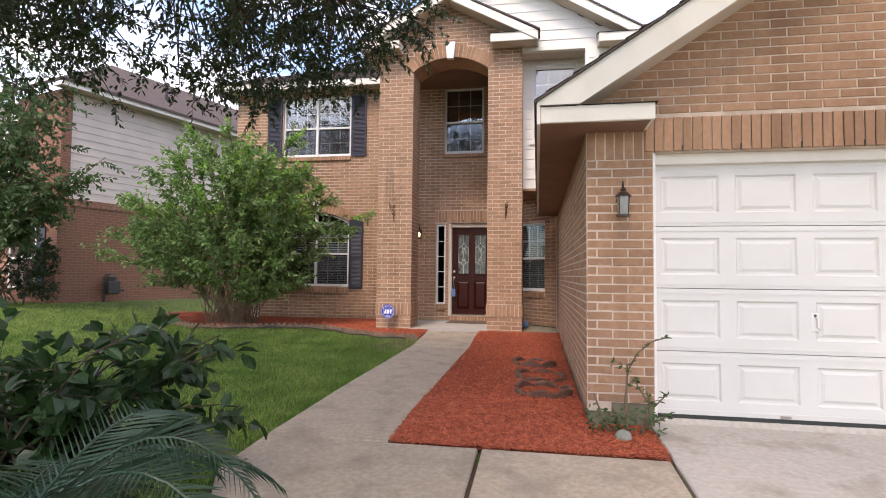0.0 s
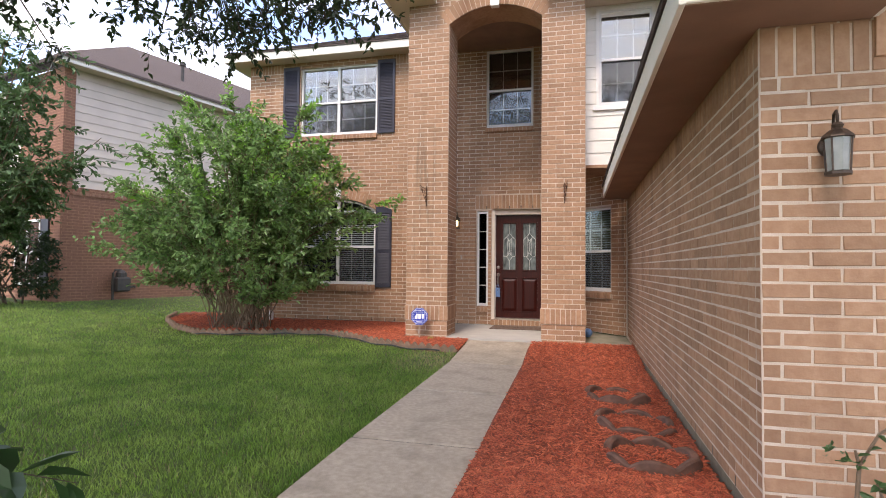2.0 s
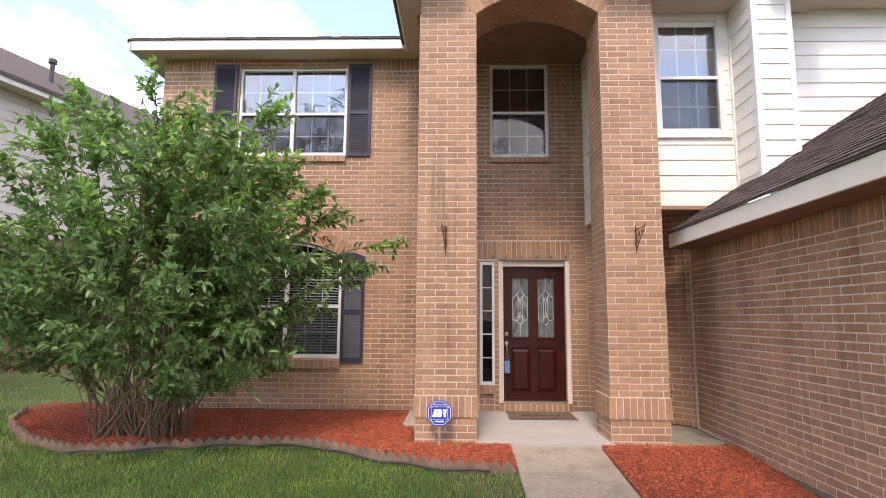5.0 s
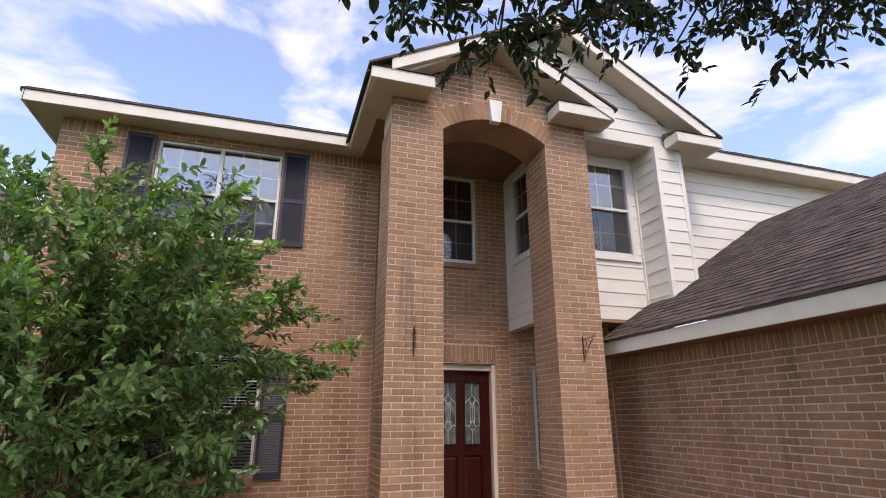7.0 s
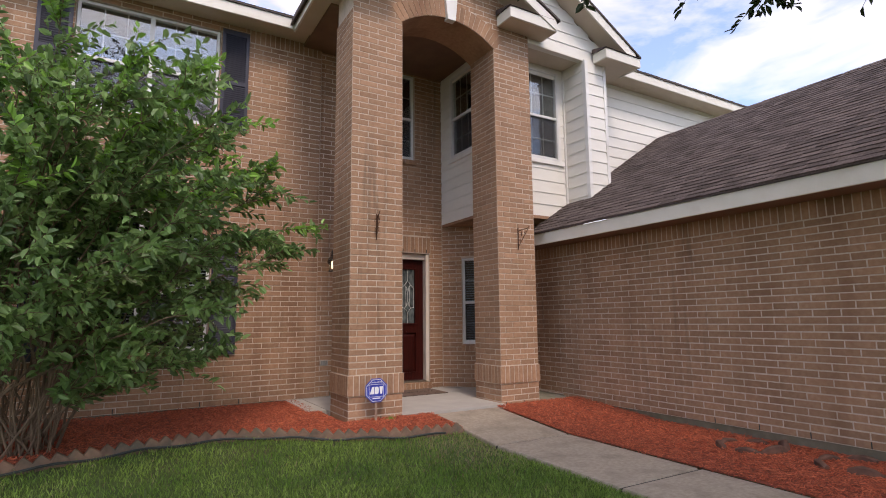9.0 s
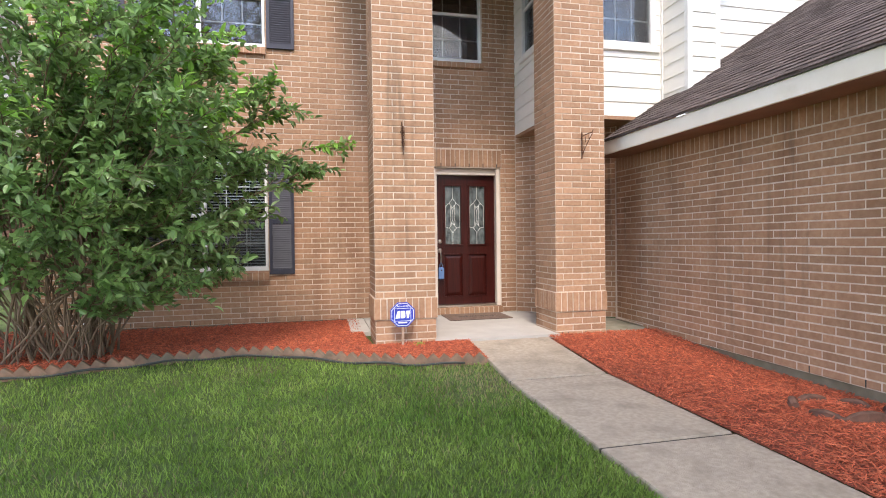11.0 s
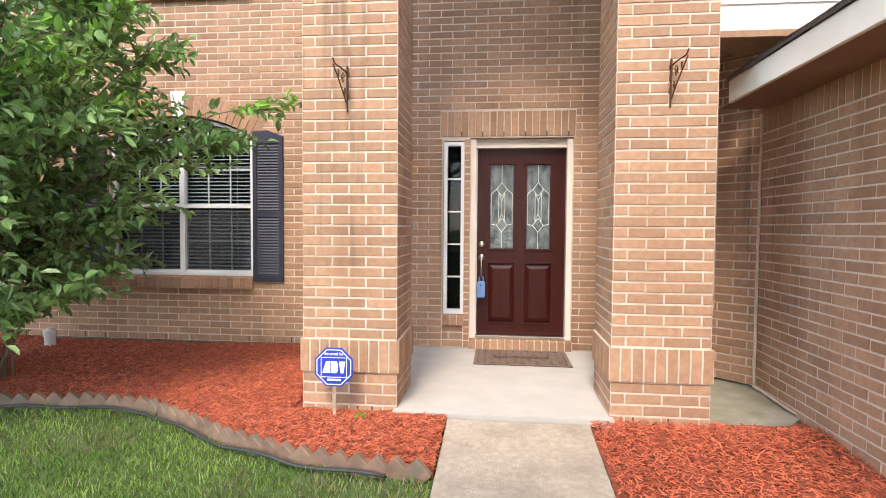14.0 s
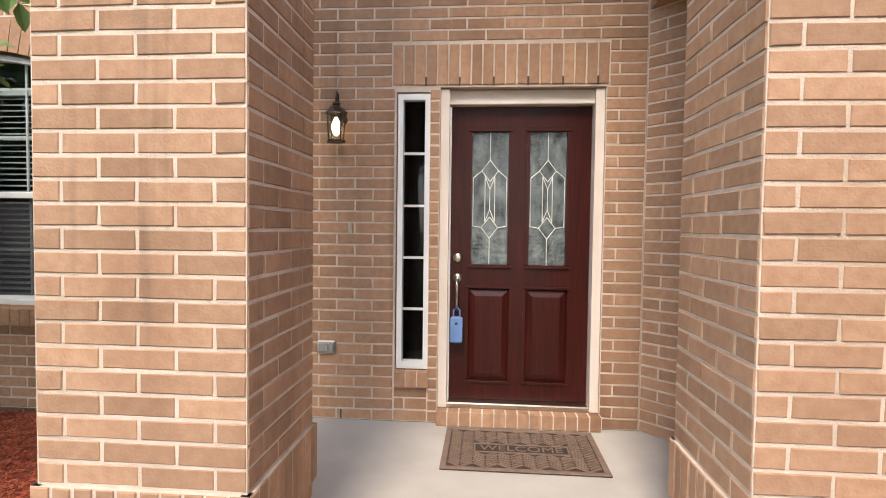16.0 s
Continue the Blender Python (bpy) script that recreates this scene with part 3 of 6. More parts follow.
M_gside = face_to(0.42, 0, -90)
brick_wall("wall_garage_side", M_gside, -11.42, -4.75, 0.3635, 2.86, soldiers=[(-11.42, -4.75, 2.56, 2.80, 0.002)], label="long reddish tan brick garage side wall", solo=(-11.42, -8.7, 0.4, 2.6))
brick_wall("wall_behind_eave", face_to(0, 11.45, 0), 0.43, 1.7, 2.70, 3.42, label="tan brick wall behind the garage eave")
M_gfront = face_to(0, 4.75, 0)
G0, G1, GR, GS = 0.97, 5.85, 3.45, 0.64
brick_wall("wall_garage_front", M_gfront, 0.42, 6.70, 0.44, 4.95, holes=[(G0, G1, 0.0, 2.56)],
           soldiers=[(0.42, 0.97, 2.50, 2.75, 0.003), (0.90, 5.92, 2.56, 2.855, 0.02)],
           cuts=lambda z: [(-1, 0.1 + (z - 2.95) / GS), (6.9 - (z - 2.95) / GS, 9)] if z > 2.9 else [],
           bodyholes=[(G0, G1, 0.0, 2.56), (0.40, 6.8, 2.89, 5)],
           label="reddish tan brick garage front with a gable", solo=(0.4, 2.6, 0.4, 5.0))
part("mortar_gable", MB().prism([(0.45, 2.88), (6.45, 2.88), (6.45, 3.18), (3.45, 5.02), (0.45, 3.18)], RECESS + 0.002, 0.19), M_mortar, bpy.data.objects["wall_garage_front"])

# footings, and a hidden light stop behind the porch corner
foot = MB()
foot.box(-7.60, -3.3, 12.52, 12.75, 0.0, 0.43)
# No footing: full-height box added to stop light through the corner gap.
foot.box(-0.70, 0.7, 12.58, 12.80, 0.43, 6.05)
foot.box(0.44, 0.60, 4.77, 11.40, 0.0, 0.3635)
foot.box(0.605, G0, 4.77, 4.95, 0.0, 0.44)
foot.box(G0 - 0.001, G1, 5.11, 5.2, 0.0, 0.315)
tagged(part("baseboard_footing", foot, M_footing), "weathered mossy concrete footing strip under brick, plus hidden light stop at porch corner", "footing", kind="structure")


# piers and arch
PIER_Y0, PIER_Y1, SPRING = 10.50, 11.14, 5.65


def pier(name, x0, x1, solo_face):
    """A tall brick pier: core and faces with a soldier band near the foot."""
    d = PIER_Y1 - PIER_Y0
    core = tagged(part(name, MB().box(x0 + RECESS, x1 - RECESS, PIER_Y0 + RECESS, PIER_Y1 - RECESS, 0.34, SPRING), M_mortar), "tall square tan brick porch pier", "pier", kind="structure")
    faces = [(face_to(x0, PIER_Y0, 0), x1 - x0, 0), (face_to(x1, PIER_Y0, 90), d, 1), (face_to(x1, PIER_Y1, 180), x1 - x0, 2), (face_to(x0, PIER_Y1, -90), d, 3)]
    for m, w, k in faces:
        holder = empty("pier_face", m)
        holder.parent = core
        mb, rng, singles = MB(), random.Random(name + str(k)), []
        for r in brick_rects(0, w, 0.36, 0.68, shift=0.1) + brick_rects(0, w, 0.93, 6.05 if k == 0 else SPRING, shift=0.1 if k % 2 == 0 else 0.0):
            if k in solo_face and 0.93 < r[1] < 3.30:
                singles.append(r)
            else:
                add_brick(mb, *r, rng=rng)
        tagged(part("brickwork", mb, M_brick, holder), kind="stuff")
        LATER.append((holder, singles))
        part("band_mortar", MB().box(-0.012, w + 0.012, -0.0115, 0.02, 0.684, 0.926), M_mortar, holder)
        n = round((w + 0.03) / COURSE)
        LATER.append((holder, [(-0.015 + i * (w + 0.03) / n, 0.68, (w + 0.03) / n, 0.25, 0.016) for i in range(n)]))
    return core


pier("pier_left", -3.215, -2.50, (0, 1))
pier("pier_right", -0.97, -0.29, (0, 3))

ARC_C, ARC_HALF, RISE = -1.735, 0.765, 0.26
ARC_R = (ARC_HALF ** 2 + RISE ** 2) / (2 * RISE)
ARC_Z = SPRING + RISE - ARC_R


def arc_pts(r, half, n=15):
    a = math.asin(half / r)
    return [(ARC_C + r * math.sin(-a + 2 * a * k / (n - 1)), ARC_Z + r * math.cos(-a + 2 * a * k / (n - 1))) for k in range(n)]


under = arc_pts(ARC_R, ARC_HALF)
arch_wall = MB().prism([(-3.19, 6.12), (-3.19, SPRING)] + [(-2.49, SPRING)] + under + [(-0.98, SPRING), (-0.30, SPRING), (-0.30, 6.12), (-1.745, 7.02)], PIER_Y0 + RECESS, PIER_Y1)
arch = tagged(part("wall_arch_gable", arch_wall, M_mortar), "tan brick gable wall above the porch arch", "wall", kind="structure")
RING = 0.25
mb = MB()
ring_half = lambda z: math.sqrt(max(0.0, (ARC_R + RING) ** 2 - (z - ARC_Z) ** 2))
for r in brick_rects(-2.49, -0.98, SPRING, 6.05, cuts=lambda z: [(ARC_C - ring_half(z), ARC_C + ring_half(z))]) + \
        brick_rects(-3.20, -0.29, 6.05, 7.03, cuts=lambda z: [(-5, -3.25 + (z - 6.08) / 0.60 * 0.97), (-0.24 - (z - 6.08) / 0.60 * 0.97, 3)] + ([(ARC_C - ring_half(z), ARC_C + ring_half(z))] if ring_half(z) > 0 else [])):
    add_brick(mb, *r, rng=random.Random(str(r)))
tagged(part("brickwork", mb, M_brick, arch, m=face_to(0, PIER_Y0, 0)), kind="stuff")


def voussoirs(parent, cx, cz, r0, r1, half_angle, y, n, proud, skip):
    """Bricks of a segmental arch as wedges; skip: half angle kept free for the keystone."""
    step = 2 * half_angle / n
    for i in range(n):
        a0 = -half_angle + i * step
        if abs(a0 + step / 2) < skip:
            continue
        g = 0.005 / r1
        pts = [(cx + r * math.sin(a), cz + r * math.cos(a)) for r, a in ((r0, a0 + g), (r0, a0 + step - g), (r1, a0 + step - g), (r1, a0 + g))]
        part("brick", MB().prism([(p[0], p[1]) for p in pts], y - proud, y + 0.02), M_brick_one, parent)


half_a = math.asin(ARC_HALF / ARC_R)
voussoirs(arch, ARC_C, ARC_Z, ARC_R, ARC_R + RING, half_a + 0.02, PIER_Y0, 22, 0.004, 0.07)
key = part("keystone", MB().prism([(-1.80, 5.87), (-1.67, 5.87), (-1.635, 6.21), (-1.835, 6.21)], PIER_Y0 - 0.05, PIER_Y0 + 0.05), M_trim, arch, "white painted keystone")
soff = MB()
for (xa, za), (xb, zb) in zip(under, under[1:]):
    soff.add([(xa, PIER_Y0 + 0.01, za - 0.004), (xb, PIER_Y0 + 0.01, zb - 0.004), (xb, PIER_Y1 - 0.003, zb - 0.004), (xa, PIER_Y1 - 0.003, za - 0.004)], [(0, 1, 2, 3)])
part("arch_soffit", soff, M_brick_one, arch)
tagged(part("ceiling_porch", MB().box(-3.3, -0.72, 11.145, 12.54, 6.0, 6.1), M_brown_soffit), "flat dark brown porch ceiling", "ceiling", kind="structure")

# ---- siding ----
def siding(name, m, rows, z0, z1, holes=(), material=None, expo=0.2, label="cream painted lap siding wall", body=None):
    """Lapped boards, each a piece; rows(z) gives the span of a course. body: (u0, u1) of a backing or None."""
    wall = tagged(empty(name, m), label, "wall", kind="structure")
    if body:
        mb = MB()
        body_cells(mb, body[0], body[1], z0, z1, holes, 0.0, 0.14)
        part("sheathing", mb, material or M_siding, wall)
    n = max(1, round((z1 - z0) / expo))
    e = (z1 - z0) / n
    for r in range(n):
        za = z0 + r * e
        a, b = rows(za + e / 2)
        spans = [(a, b)] if b - a > 0.03 else []
        for h in holes:
            if h[2] < za + e - 0.02 and h[3] > za + 0.02:
                if h[2] > za + 0.02 or h[3] < za + e - 0.02:
                    continue
                spans = cut_out(spans, h[0], h[1])
        for p, q in spans:
            lo, hi = za, za + e + 0.015
            mb = MB().add([(p, -0.016, lo), (q, -0.016, lo), (q, -0.003, hi), (p, -0.003, hi), (p, 0.002, lo), (q, 0.002, lo)],
                          [(0, 1, 2, 3), (4, 5, 1, 0), (0, 3, 4), (1, 5, 2)])
            part("plank", mb, material or M_siding, wall)
    return wall


siding("wall_upper_right", face_to(0, 11.05, 0), lambda z: (-0.70, 0.93), 3.28, 5.96, holes=[(-0.10, 0.81, 4.22, 5.90)], body=(-0.70, 0.93))
siding("wall_upper_side", face_to(-0.70, 0, -90), lambda z: (-12.55, -11.055), 3.28, 6.0, holes=[(-12.20, -11.42, 4.36, 5.92)], body=(-12.55, -11.2))
siding("wall_upper_column", face_to(0, 10.5, 0), lambda z: (0.985, 1.345), 3.4, 5.93, body=(0.935, 1.395))
siding("wall_upper_column_side", face_to(0.93, 0, -90), lambda z: (-11.04, -10.555), 3.4, 5.96, body=(-11.03, -10.505))
siding("wall_upper_long", face_to(0, 11.05, 0), lambda z: (1.41, 7.5), 3.4, 6.12, body=(1.41, 7.5))
siding("wall_white_gable", face_to(0, 10.55, 0), lambda z: (-2.6 + max(0, z - 6.4) / 0.60, 1.65 - max(0, z - 6.12) / 0.60), 5.95, 7.55, body=None)
part("sheathing", MB().prism([(-2.8, 5.95), (1.6, 5.95), (1.6, 6.12), (-0.80, 7.60), (-2.8, 6.3)], 0.004, 0.1), M_siding, bpy.data.objects["wall_white_gable"])
boards = tagged(empty("trim_upper_corner"), "cream painted corner boards and downspout", "trim", kind="structure")
for b in ((0.915, 0.985, 10.478, 10.55, 3.4, 5.93), (1.345, 1.41, 10.48, 10.56, 3.4, 5.93), (0.90, 0.95, 11.0, 11.045, 3.4, 5.95)):
    part("corner_board", MB().box(*b), M_trim, boards)
over = MB().slab([(-0.70, 12.54, 3.285), (-0.70, 11.03, 3.285), (0.93, 11.03, 3.285), (0.93, 11.2, 3.285)], 0.05)
tagged(part("ceiling_overhang", over, M_brick_one), "painted underside of the overhanging upper storey", "ceiling", kind="structure")
part("band_board", MB().box(-0.715, 0.93, 11.022, 11.06, 3.225, 3.285), M_trim, bpy.data.objects["wall_upper_right"])


# ---- roofs ----
def shingle_field(name, origin, along, up, length, slope_len, label, edge=None, tab=0.21, row=0.122, seed=1, solo=0.0):
    """Courses of shingle tabs over a deck. edge(v) gives the span along the eave at the distance v up the slope."""
    o, a, u = Vector(origin), Vector(along).normalized(), Vector(up).normalized()
    nrm = a.cross(u).normalized()
    if nrm.z < 0:
        nrm = -nrm
    rng = random.Random(seed)
    e0 = edge or (lambda v: (0.0, length))
    p0, p1 = e0(0.0), e0(slope_len)
    deck = [o + a * p0[0], o + a * p0[1], o + u * slope_len + a * p1[1], o + u * slope_len + a * p1[0]]
    roof = tagged(part(name, MB().slab([tuple(p) for p in deck], 0.02), M_shingle), label, "roof", kind="structure")
    mb, v, k, alone = MB(), 0.0, 0, []
    while v < slope_len - 0.02:
        s0, s1 = e0(v + row / 2)
        x = s0 - rng.uniform(0, tab)
        while x < s1:
            w = tab * rng.uniform(0.55, 1.15)
            x0, x1 = max(x + 0.003, s0), min(x + w - 0.003, s1)
            if x1 - x0 > 0.02:
                lift = 0.008 + rng.uniform(0, 0.008)
                vv = v + rng.choice((0.0, 0.0, -0.010)) if v else 0.0
                if v < solo and len(alone) < 300:
                    basis = Matrix((a * (x1 - x0), u * row * 1.1, nrm * lift)).transposed().to_4x4()
                    alone.append(Matrix.Translation(o + a * x0 + u * vv) @ basis)
                    x += w
                    continue
                q = [o + a * x0 + u * vv + nrm * lift, o + a * x1 + u * vv + nrm * lift, o + a * x1 + u * (vv + row * 1.1) + nrm * 0.004, o + a * x0 + u * (vv + row * 1.1) + nrm * 0.004,
                     o + a * x0 + u * vv, o + a * x1 + u * vv]
                mb.add([tuple(p) for p in q], [(0, 1, 2, 3), (4, 5, 1, 0)])
            x += w
        v += row
        k += 1
    tagged(part("shingles", mb, M_shingle, roof), "weathered brown grey asphalt shingles", kind="stuff")
    unit = MB().add([(0, 0, 1), (1, 0, 1), (1, 1, 0.3), (0, 1, 0.3), (0, 0, 0), (1, 0, 0)], [(0, 1, 2, 3), (4, 5, 1, 0)]).mesh("shingle", M_shingle_one)
    for t in alone[:300]:
        part("shingle", unit, None, roof, m=t)
    return roof


EV = 2.93
run = GR + 0.02
shingle_field("roof_garage", (-0.02, 4.36, EV), (0, 1, 0), (1, 0, GS), 6.70, run * math.sqrt(1 + GS * GS), "brown grey asphalt shingle garage roof slope", seed=2, solo=1.9)
back_roof = MB().slab([(GR, 4.36, EV + GS * GR), (6.92, 4.36, EV), (6.92, 11.06, EV), (GR, 11.06, EV + GS * GR)], 0.06)
tagged(part("roof_garage_far_slope", back_roof, M_shingle), "brown grey asphalt shingle far roof slope", "roof", kind="structure")
shingle_field("roof_main", (-8.04, 12.10, 6.235), (1, 0, 0), (0, 1, 0.5), 9.4, 5.6, "brown grey asphalt shingle main hip roof", edge=lambda v: (0.9 * v, 9.4), seed=3)
hip = MB().slab([(-8.04, 12.10, 6.235), (-8.04, 24, 6.235), (-3.0, 19.0, 8.74), (-3.0, 17.1, 8.74)], 0.06)
tagged(part("roof_main_hip", hip, M_shingle), "brown grey asphalt shingle hip end of roof", "roof", kind="structure")
shingle_field("roof_right_wing", (1.6, 10.62, 6.16), (1, 0, 0), (0, 1, 0.5), 6.0, 5.6, "brown grey asphalt shingle right wing roof", seed=4)


def gable_roof(name, x0, x1, xr, zr, ze, y0, y1, label):
    mb = MB()
    mb.slab([(x0, y0, ze), (xr, y0, zr), (xr, y1, zr), (x0, y1, ze)], 0.035)
    mb.slab([(xr, y0, zr), (x1, y0, ze), (x1, y1, ze), (xr, y1, zr)], 0.035)
    tagged(part(name, mb, M_shingle), label, "roof", kind="structure")


gable_roof("roof_brick_gable", -3.60, 0.05, -1.775, 7.16, 6.215, 10.11, 14.0, "dark asphalt shingle roof over the porch gable")
gable_roof("roof_white_gable", -3.62, 2.02, -0.80, 7.80, 6.13, 10.20, 15.5, "dark asphalt shingle roof over the siding gable")

# fascias, rakes, soffits
fascia = tagged(empty("trim_fascia"), "cream painted fascia boards, rakes and boxed eave returns", "trim", kind="structure")


def fb(name, *b):
    part(name, MB().box(*b, bevel=0.004), M_fascia, fascia)


fb("fascia_board", -8.0, -3.52, 12.12, 12.15, 6.05, 6.215)
fb("fascia_board", -8.02, -7.99, 12.12, 22.0, 6.05, 6.215)
fb("fascia_board", -3.56, -3.53, 10.15, 12.16, 6.02, 6.19)
fb("fascia_board", 1.95, 7.0, 10.64, 10.67, 5.98, 6.145)
fb("fascia_board", 1.955, 1.985, 10.20, 10.66, 5.92, 6.085)
fb("fascia_board", -0.005, 0.025, 4.38, 11.05, 2.735, 2.908)
fb("fascia_board", -0.02, 0.93, 10.53, 10.57, 5.94, 5.975)


def rake(x0, z0, x1, z1, y, h, thick=0.035):
    """A sloping board whose top runs from (x0, z0) to (x1, z1)."""
    part("rake_board", MB().prism([(x0, z0 - h), (x1, z1 - h), (x1, z1), (x0, z0)], y, y + thick), M_fascia, fascia)


rake(-3.30, 6.335, -1.775, 7.125, 10.13, 0.17)
rake(-1.775, 7.125, -0.02, 6.195, 10.13, 0.17)
rake(-0.80, 7.765, 1.90, 6.165, 10.22, 0.18)
rake(-3.3, 6.28, -0.80, 7.765, 10.22, 0.18)
part("rake_board", MB().prism([(0.0, 2.895), (0.34, 2.895), (GR, EV + GS * GR - 0.25), (GR, EV + GS * GR - 0.01), (0.0, 2.92)], 4.385, 4.42), M_fascia, fascia)
rake(GR, EV + GS * GR - 0.01, 6.7, EV + GS * 0.2, 4.385, 0.24)


def eave_box(x0, x1, y0, y1, z0, z1):
    """A boxed eave return: fascia in front and at the ends, soffit below and a small shingled top."""
    part("eave_return", MB().box(x0, x1, y0, y1, z0, z1, bevel=0.004), M_fascia, fascia)
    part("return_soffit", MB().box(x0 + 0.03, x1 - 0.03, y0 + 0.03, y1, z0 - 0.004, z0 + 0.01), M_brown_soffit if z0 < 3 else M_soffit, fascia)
    part("return_roof", MB().add([(x0 - 0.02, y0 - 0.02, z1 + 0.005), (x1 + 0.02, y0 - 0.02, z1 + 0.005), (x1 + 0.02, y1, z1 + 0.09), (x0 - 0.02, y1, z1 + 0.09), (x0 - 0.02, y0 - 0.02, z1), (x1 + 0.02, y0 - 0.02, z1), (x1 + 0.02, y1, z1), (x0 - 0.02, y1, z1)],
                                 [(0, 1, 2, 3), (4, 5, 1, 0), (1, 5, 6, 2), (0, 3, 7, 4)]), M_shingle, fascia)


eave_box(-3.53, -2.72, 10.15, 10.49, 6.02, 6.19)
eave_box(-0.90, 0.01, 10.15, 10.49, 6.02, 6.19)
eave_box(1.14, 1.955, 10.20, 10.50, 5.92, 6.085)
eave_box(0.028, 0.92, 4.40, 4.74, 2.75, 2.885)
sf = tagged(empty("ceiling_soffits"), "flat painted soffits under the eaves", "soffit", kind="structure")
for b in ((-7.99, -3.0, 12.15, 12.505, 6.065, 6.085), (-7.99, -7.62, 12.15, 22, 6.066, 6.086), (-3.53, -3.19, 10.49, 12.15, 6.03, 6.05), (-3.2, -0.3, 11.12, 12.5, 6.12, 6.14),
          (0.026, 0.42, 4.42, 11.3, 2.745, 2.765), (-0.29, 0.95, 10.56, 11.06, 5.955, 5.975), (1.4, 7.0, 10.67, 11.06, 5.99, 6.01), (1.14, 1.95, 10.49, 11.0, 5.93, 5.95), (-0.30, 0.01, 10.49, 10.56, 6.03, 6.05)):
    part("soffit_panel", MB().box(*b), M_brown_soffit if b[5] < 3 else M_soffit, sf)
for xa, za, xb, zb, y0, y1 in ((-3.3, 6.16, -1.775, 6.945, 10.16, 10.51), (-1.775, 6.945, -0.02, 6.02, 10.16, 10.51), (-0.8, 7.58, 1.9, 5.98, 10.25, 10.56), (0.3, 2.87, GR, EV + GS * GR - 0.25, 4.42, 4.76)):
    part("soffit_panel", MB().prism([(xa, za), (xb, zb), (xb, zb + 0.015), (xa, za + 0.015)], y0, y1), M_soffit, sf)


# ---- windows ----
def window(name, m, u0, u1, z0, z1, bays, glass, label, blind=False, rise=0.0, depth=0.06, room=True):
    """Sash windows side by side: frame, sashes with glazing bars, panes, a screen on each lower sash. rise: height of an arched head."""
    w = tagged(empty(name, m), label, "window", kind="structure")
    f, d = 0.036, depth
    fr = MB()
    fr.box(u0, u0 + f, d - 0.02, d + 0.05, z0, z1)
    fr.box(u1 - f, u1, d - 0.02, d + 0.05, z0, z1)
    fr.box(u0 + f, u1 - f, d - 0.025, d + 0.05, z0, z0 + f)
    if rise:
        c, half = (u0 + u1) / 2, (u1 - u0) / 2
        r = (half * half + rise * rise) / (2 * rise)
        zc, a = z1 + rise - r, math.asin(half / r)
        arc = [(c + q * math.sin(-a + 2 * a * k / 16), zc + q * math.cos(-a + 2 * a * k / 16)) for q in (r, r - f) for k in range(17)]
        for k in range(16):
            fr.prism([arc[k + 17], arc[k + 18], arc[k + 1], arc[k]], d - 0.02, d + 0.05)
    else:
        fr.box(u0 + f, u1 - f, d - 0.02, d + 0.05, z1 - f, z1)
    part("window_frame", fr, M_vinyl, w)
    bw = (u1 - u0) / bays
    zm = z0 + (z1 - z0 + rise * 0.4) * 0.48
    for b in range(bays):
        a0, a1 = u0 + b * bw + (f if b == 0 else 0.028), u0 + (b + 1) * bw - (f if b == bays - 1 else 0.028)
        if b:
            part("mullion", MB().box(u0 + b * bw - 0.03, u0 + b * bw + 0.03, d - 0.022, d + 0.05, z0 + f, z1 + rise * 0.97 - f), M_vinyl, w)

        def head(u):
            if not rise:
                return z1 - f
            return zc + math.sqrt(max(0.0, (r - f) ** 2 - (u - c) ** 2))
        part("meeting_rail", MB().box(a0, a1, d - 0.012, d + 0.03, zm - 0.022, zm + 0.022, bevel=0.003), M_vinyl, w)
        part("sash_rail", MB().box(a0, a1, d + 0.002, d + 0.03, z0 + f, z0 + f + 0.03), M_vinyl, w)
        grid_u, grid_l = MB(), MB()
        gy = d + 0.028
        for k in (1, 2):
            u = a0 + (a1 - a0) * k / 3
            grid_u.box(u - 0.0075, u + 0.0075, gy + 0.0015, gy + 0.0135, zm + 0.02, head(u))
            grid_l.box(u - 0.0075, u + 0.0075, d + 0.0495, d + 0.0615, z0 + f, zm - 0.02)
        zh = min(head(a0), head(a1)) if rise else z1 - f
        zu = zm + (z1 - zm) * (0.5 if not rise else 0.55)
        grid_u.box(a0, a1, gy, gy + 0.015, zu - 0.009, zu + 0.009)
        if rise:
            grid_u.box(a0, a1, gy, gy + 0.015, z1 - 0.009, z1 + 0.009)
        zl = (z0 + zm) / 2
        grid_l.box(a0, a1, d + 0.048, d + 0.063, zl - 0.009, zl + 0.009)
        part("glazing_bars", grid_u, M_vinyl, w)
        part("glazing_bars", grid_l, M_vinyl, w)
        if rise:
            top = [(a0 + (a1 - a0) * k / 8, head(a0 + (a1 - a0) * k / 8)) for k in range(8, -1, -1)]
            pu = MB().prism([(a0, zm), (a1, zm)] + top, d + 0.022, d + 0.026)
        else:
            pu = MB().box(a0, a1, d + 0.022, d + 0.026, zm, z1 - f)
        for ob in (part("pane", pu, glass, w), part("pane", MB().box(a0, a1, d + 0.042, d + 0.046, z0 + f, zm), glass, w)):
            ob.visible_shadow = False
        part("insect_screen", MB().box(a0 + 0.004, a1 - 0.004, d + 0.012, d + 0.0135, z0 + f + 0.03, zm - 0.022), M_screen, w, "dark insect screen")
    # Open box behind the sashes; its darkness is in the wall colour.
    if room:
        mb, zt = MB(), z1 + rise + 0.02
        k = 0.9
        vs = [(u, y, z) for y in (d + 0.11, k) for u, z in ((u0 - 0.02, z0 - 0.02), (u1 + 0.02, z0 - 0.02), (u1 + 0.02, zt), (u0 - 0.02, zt))]
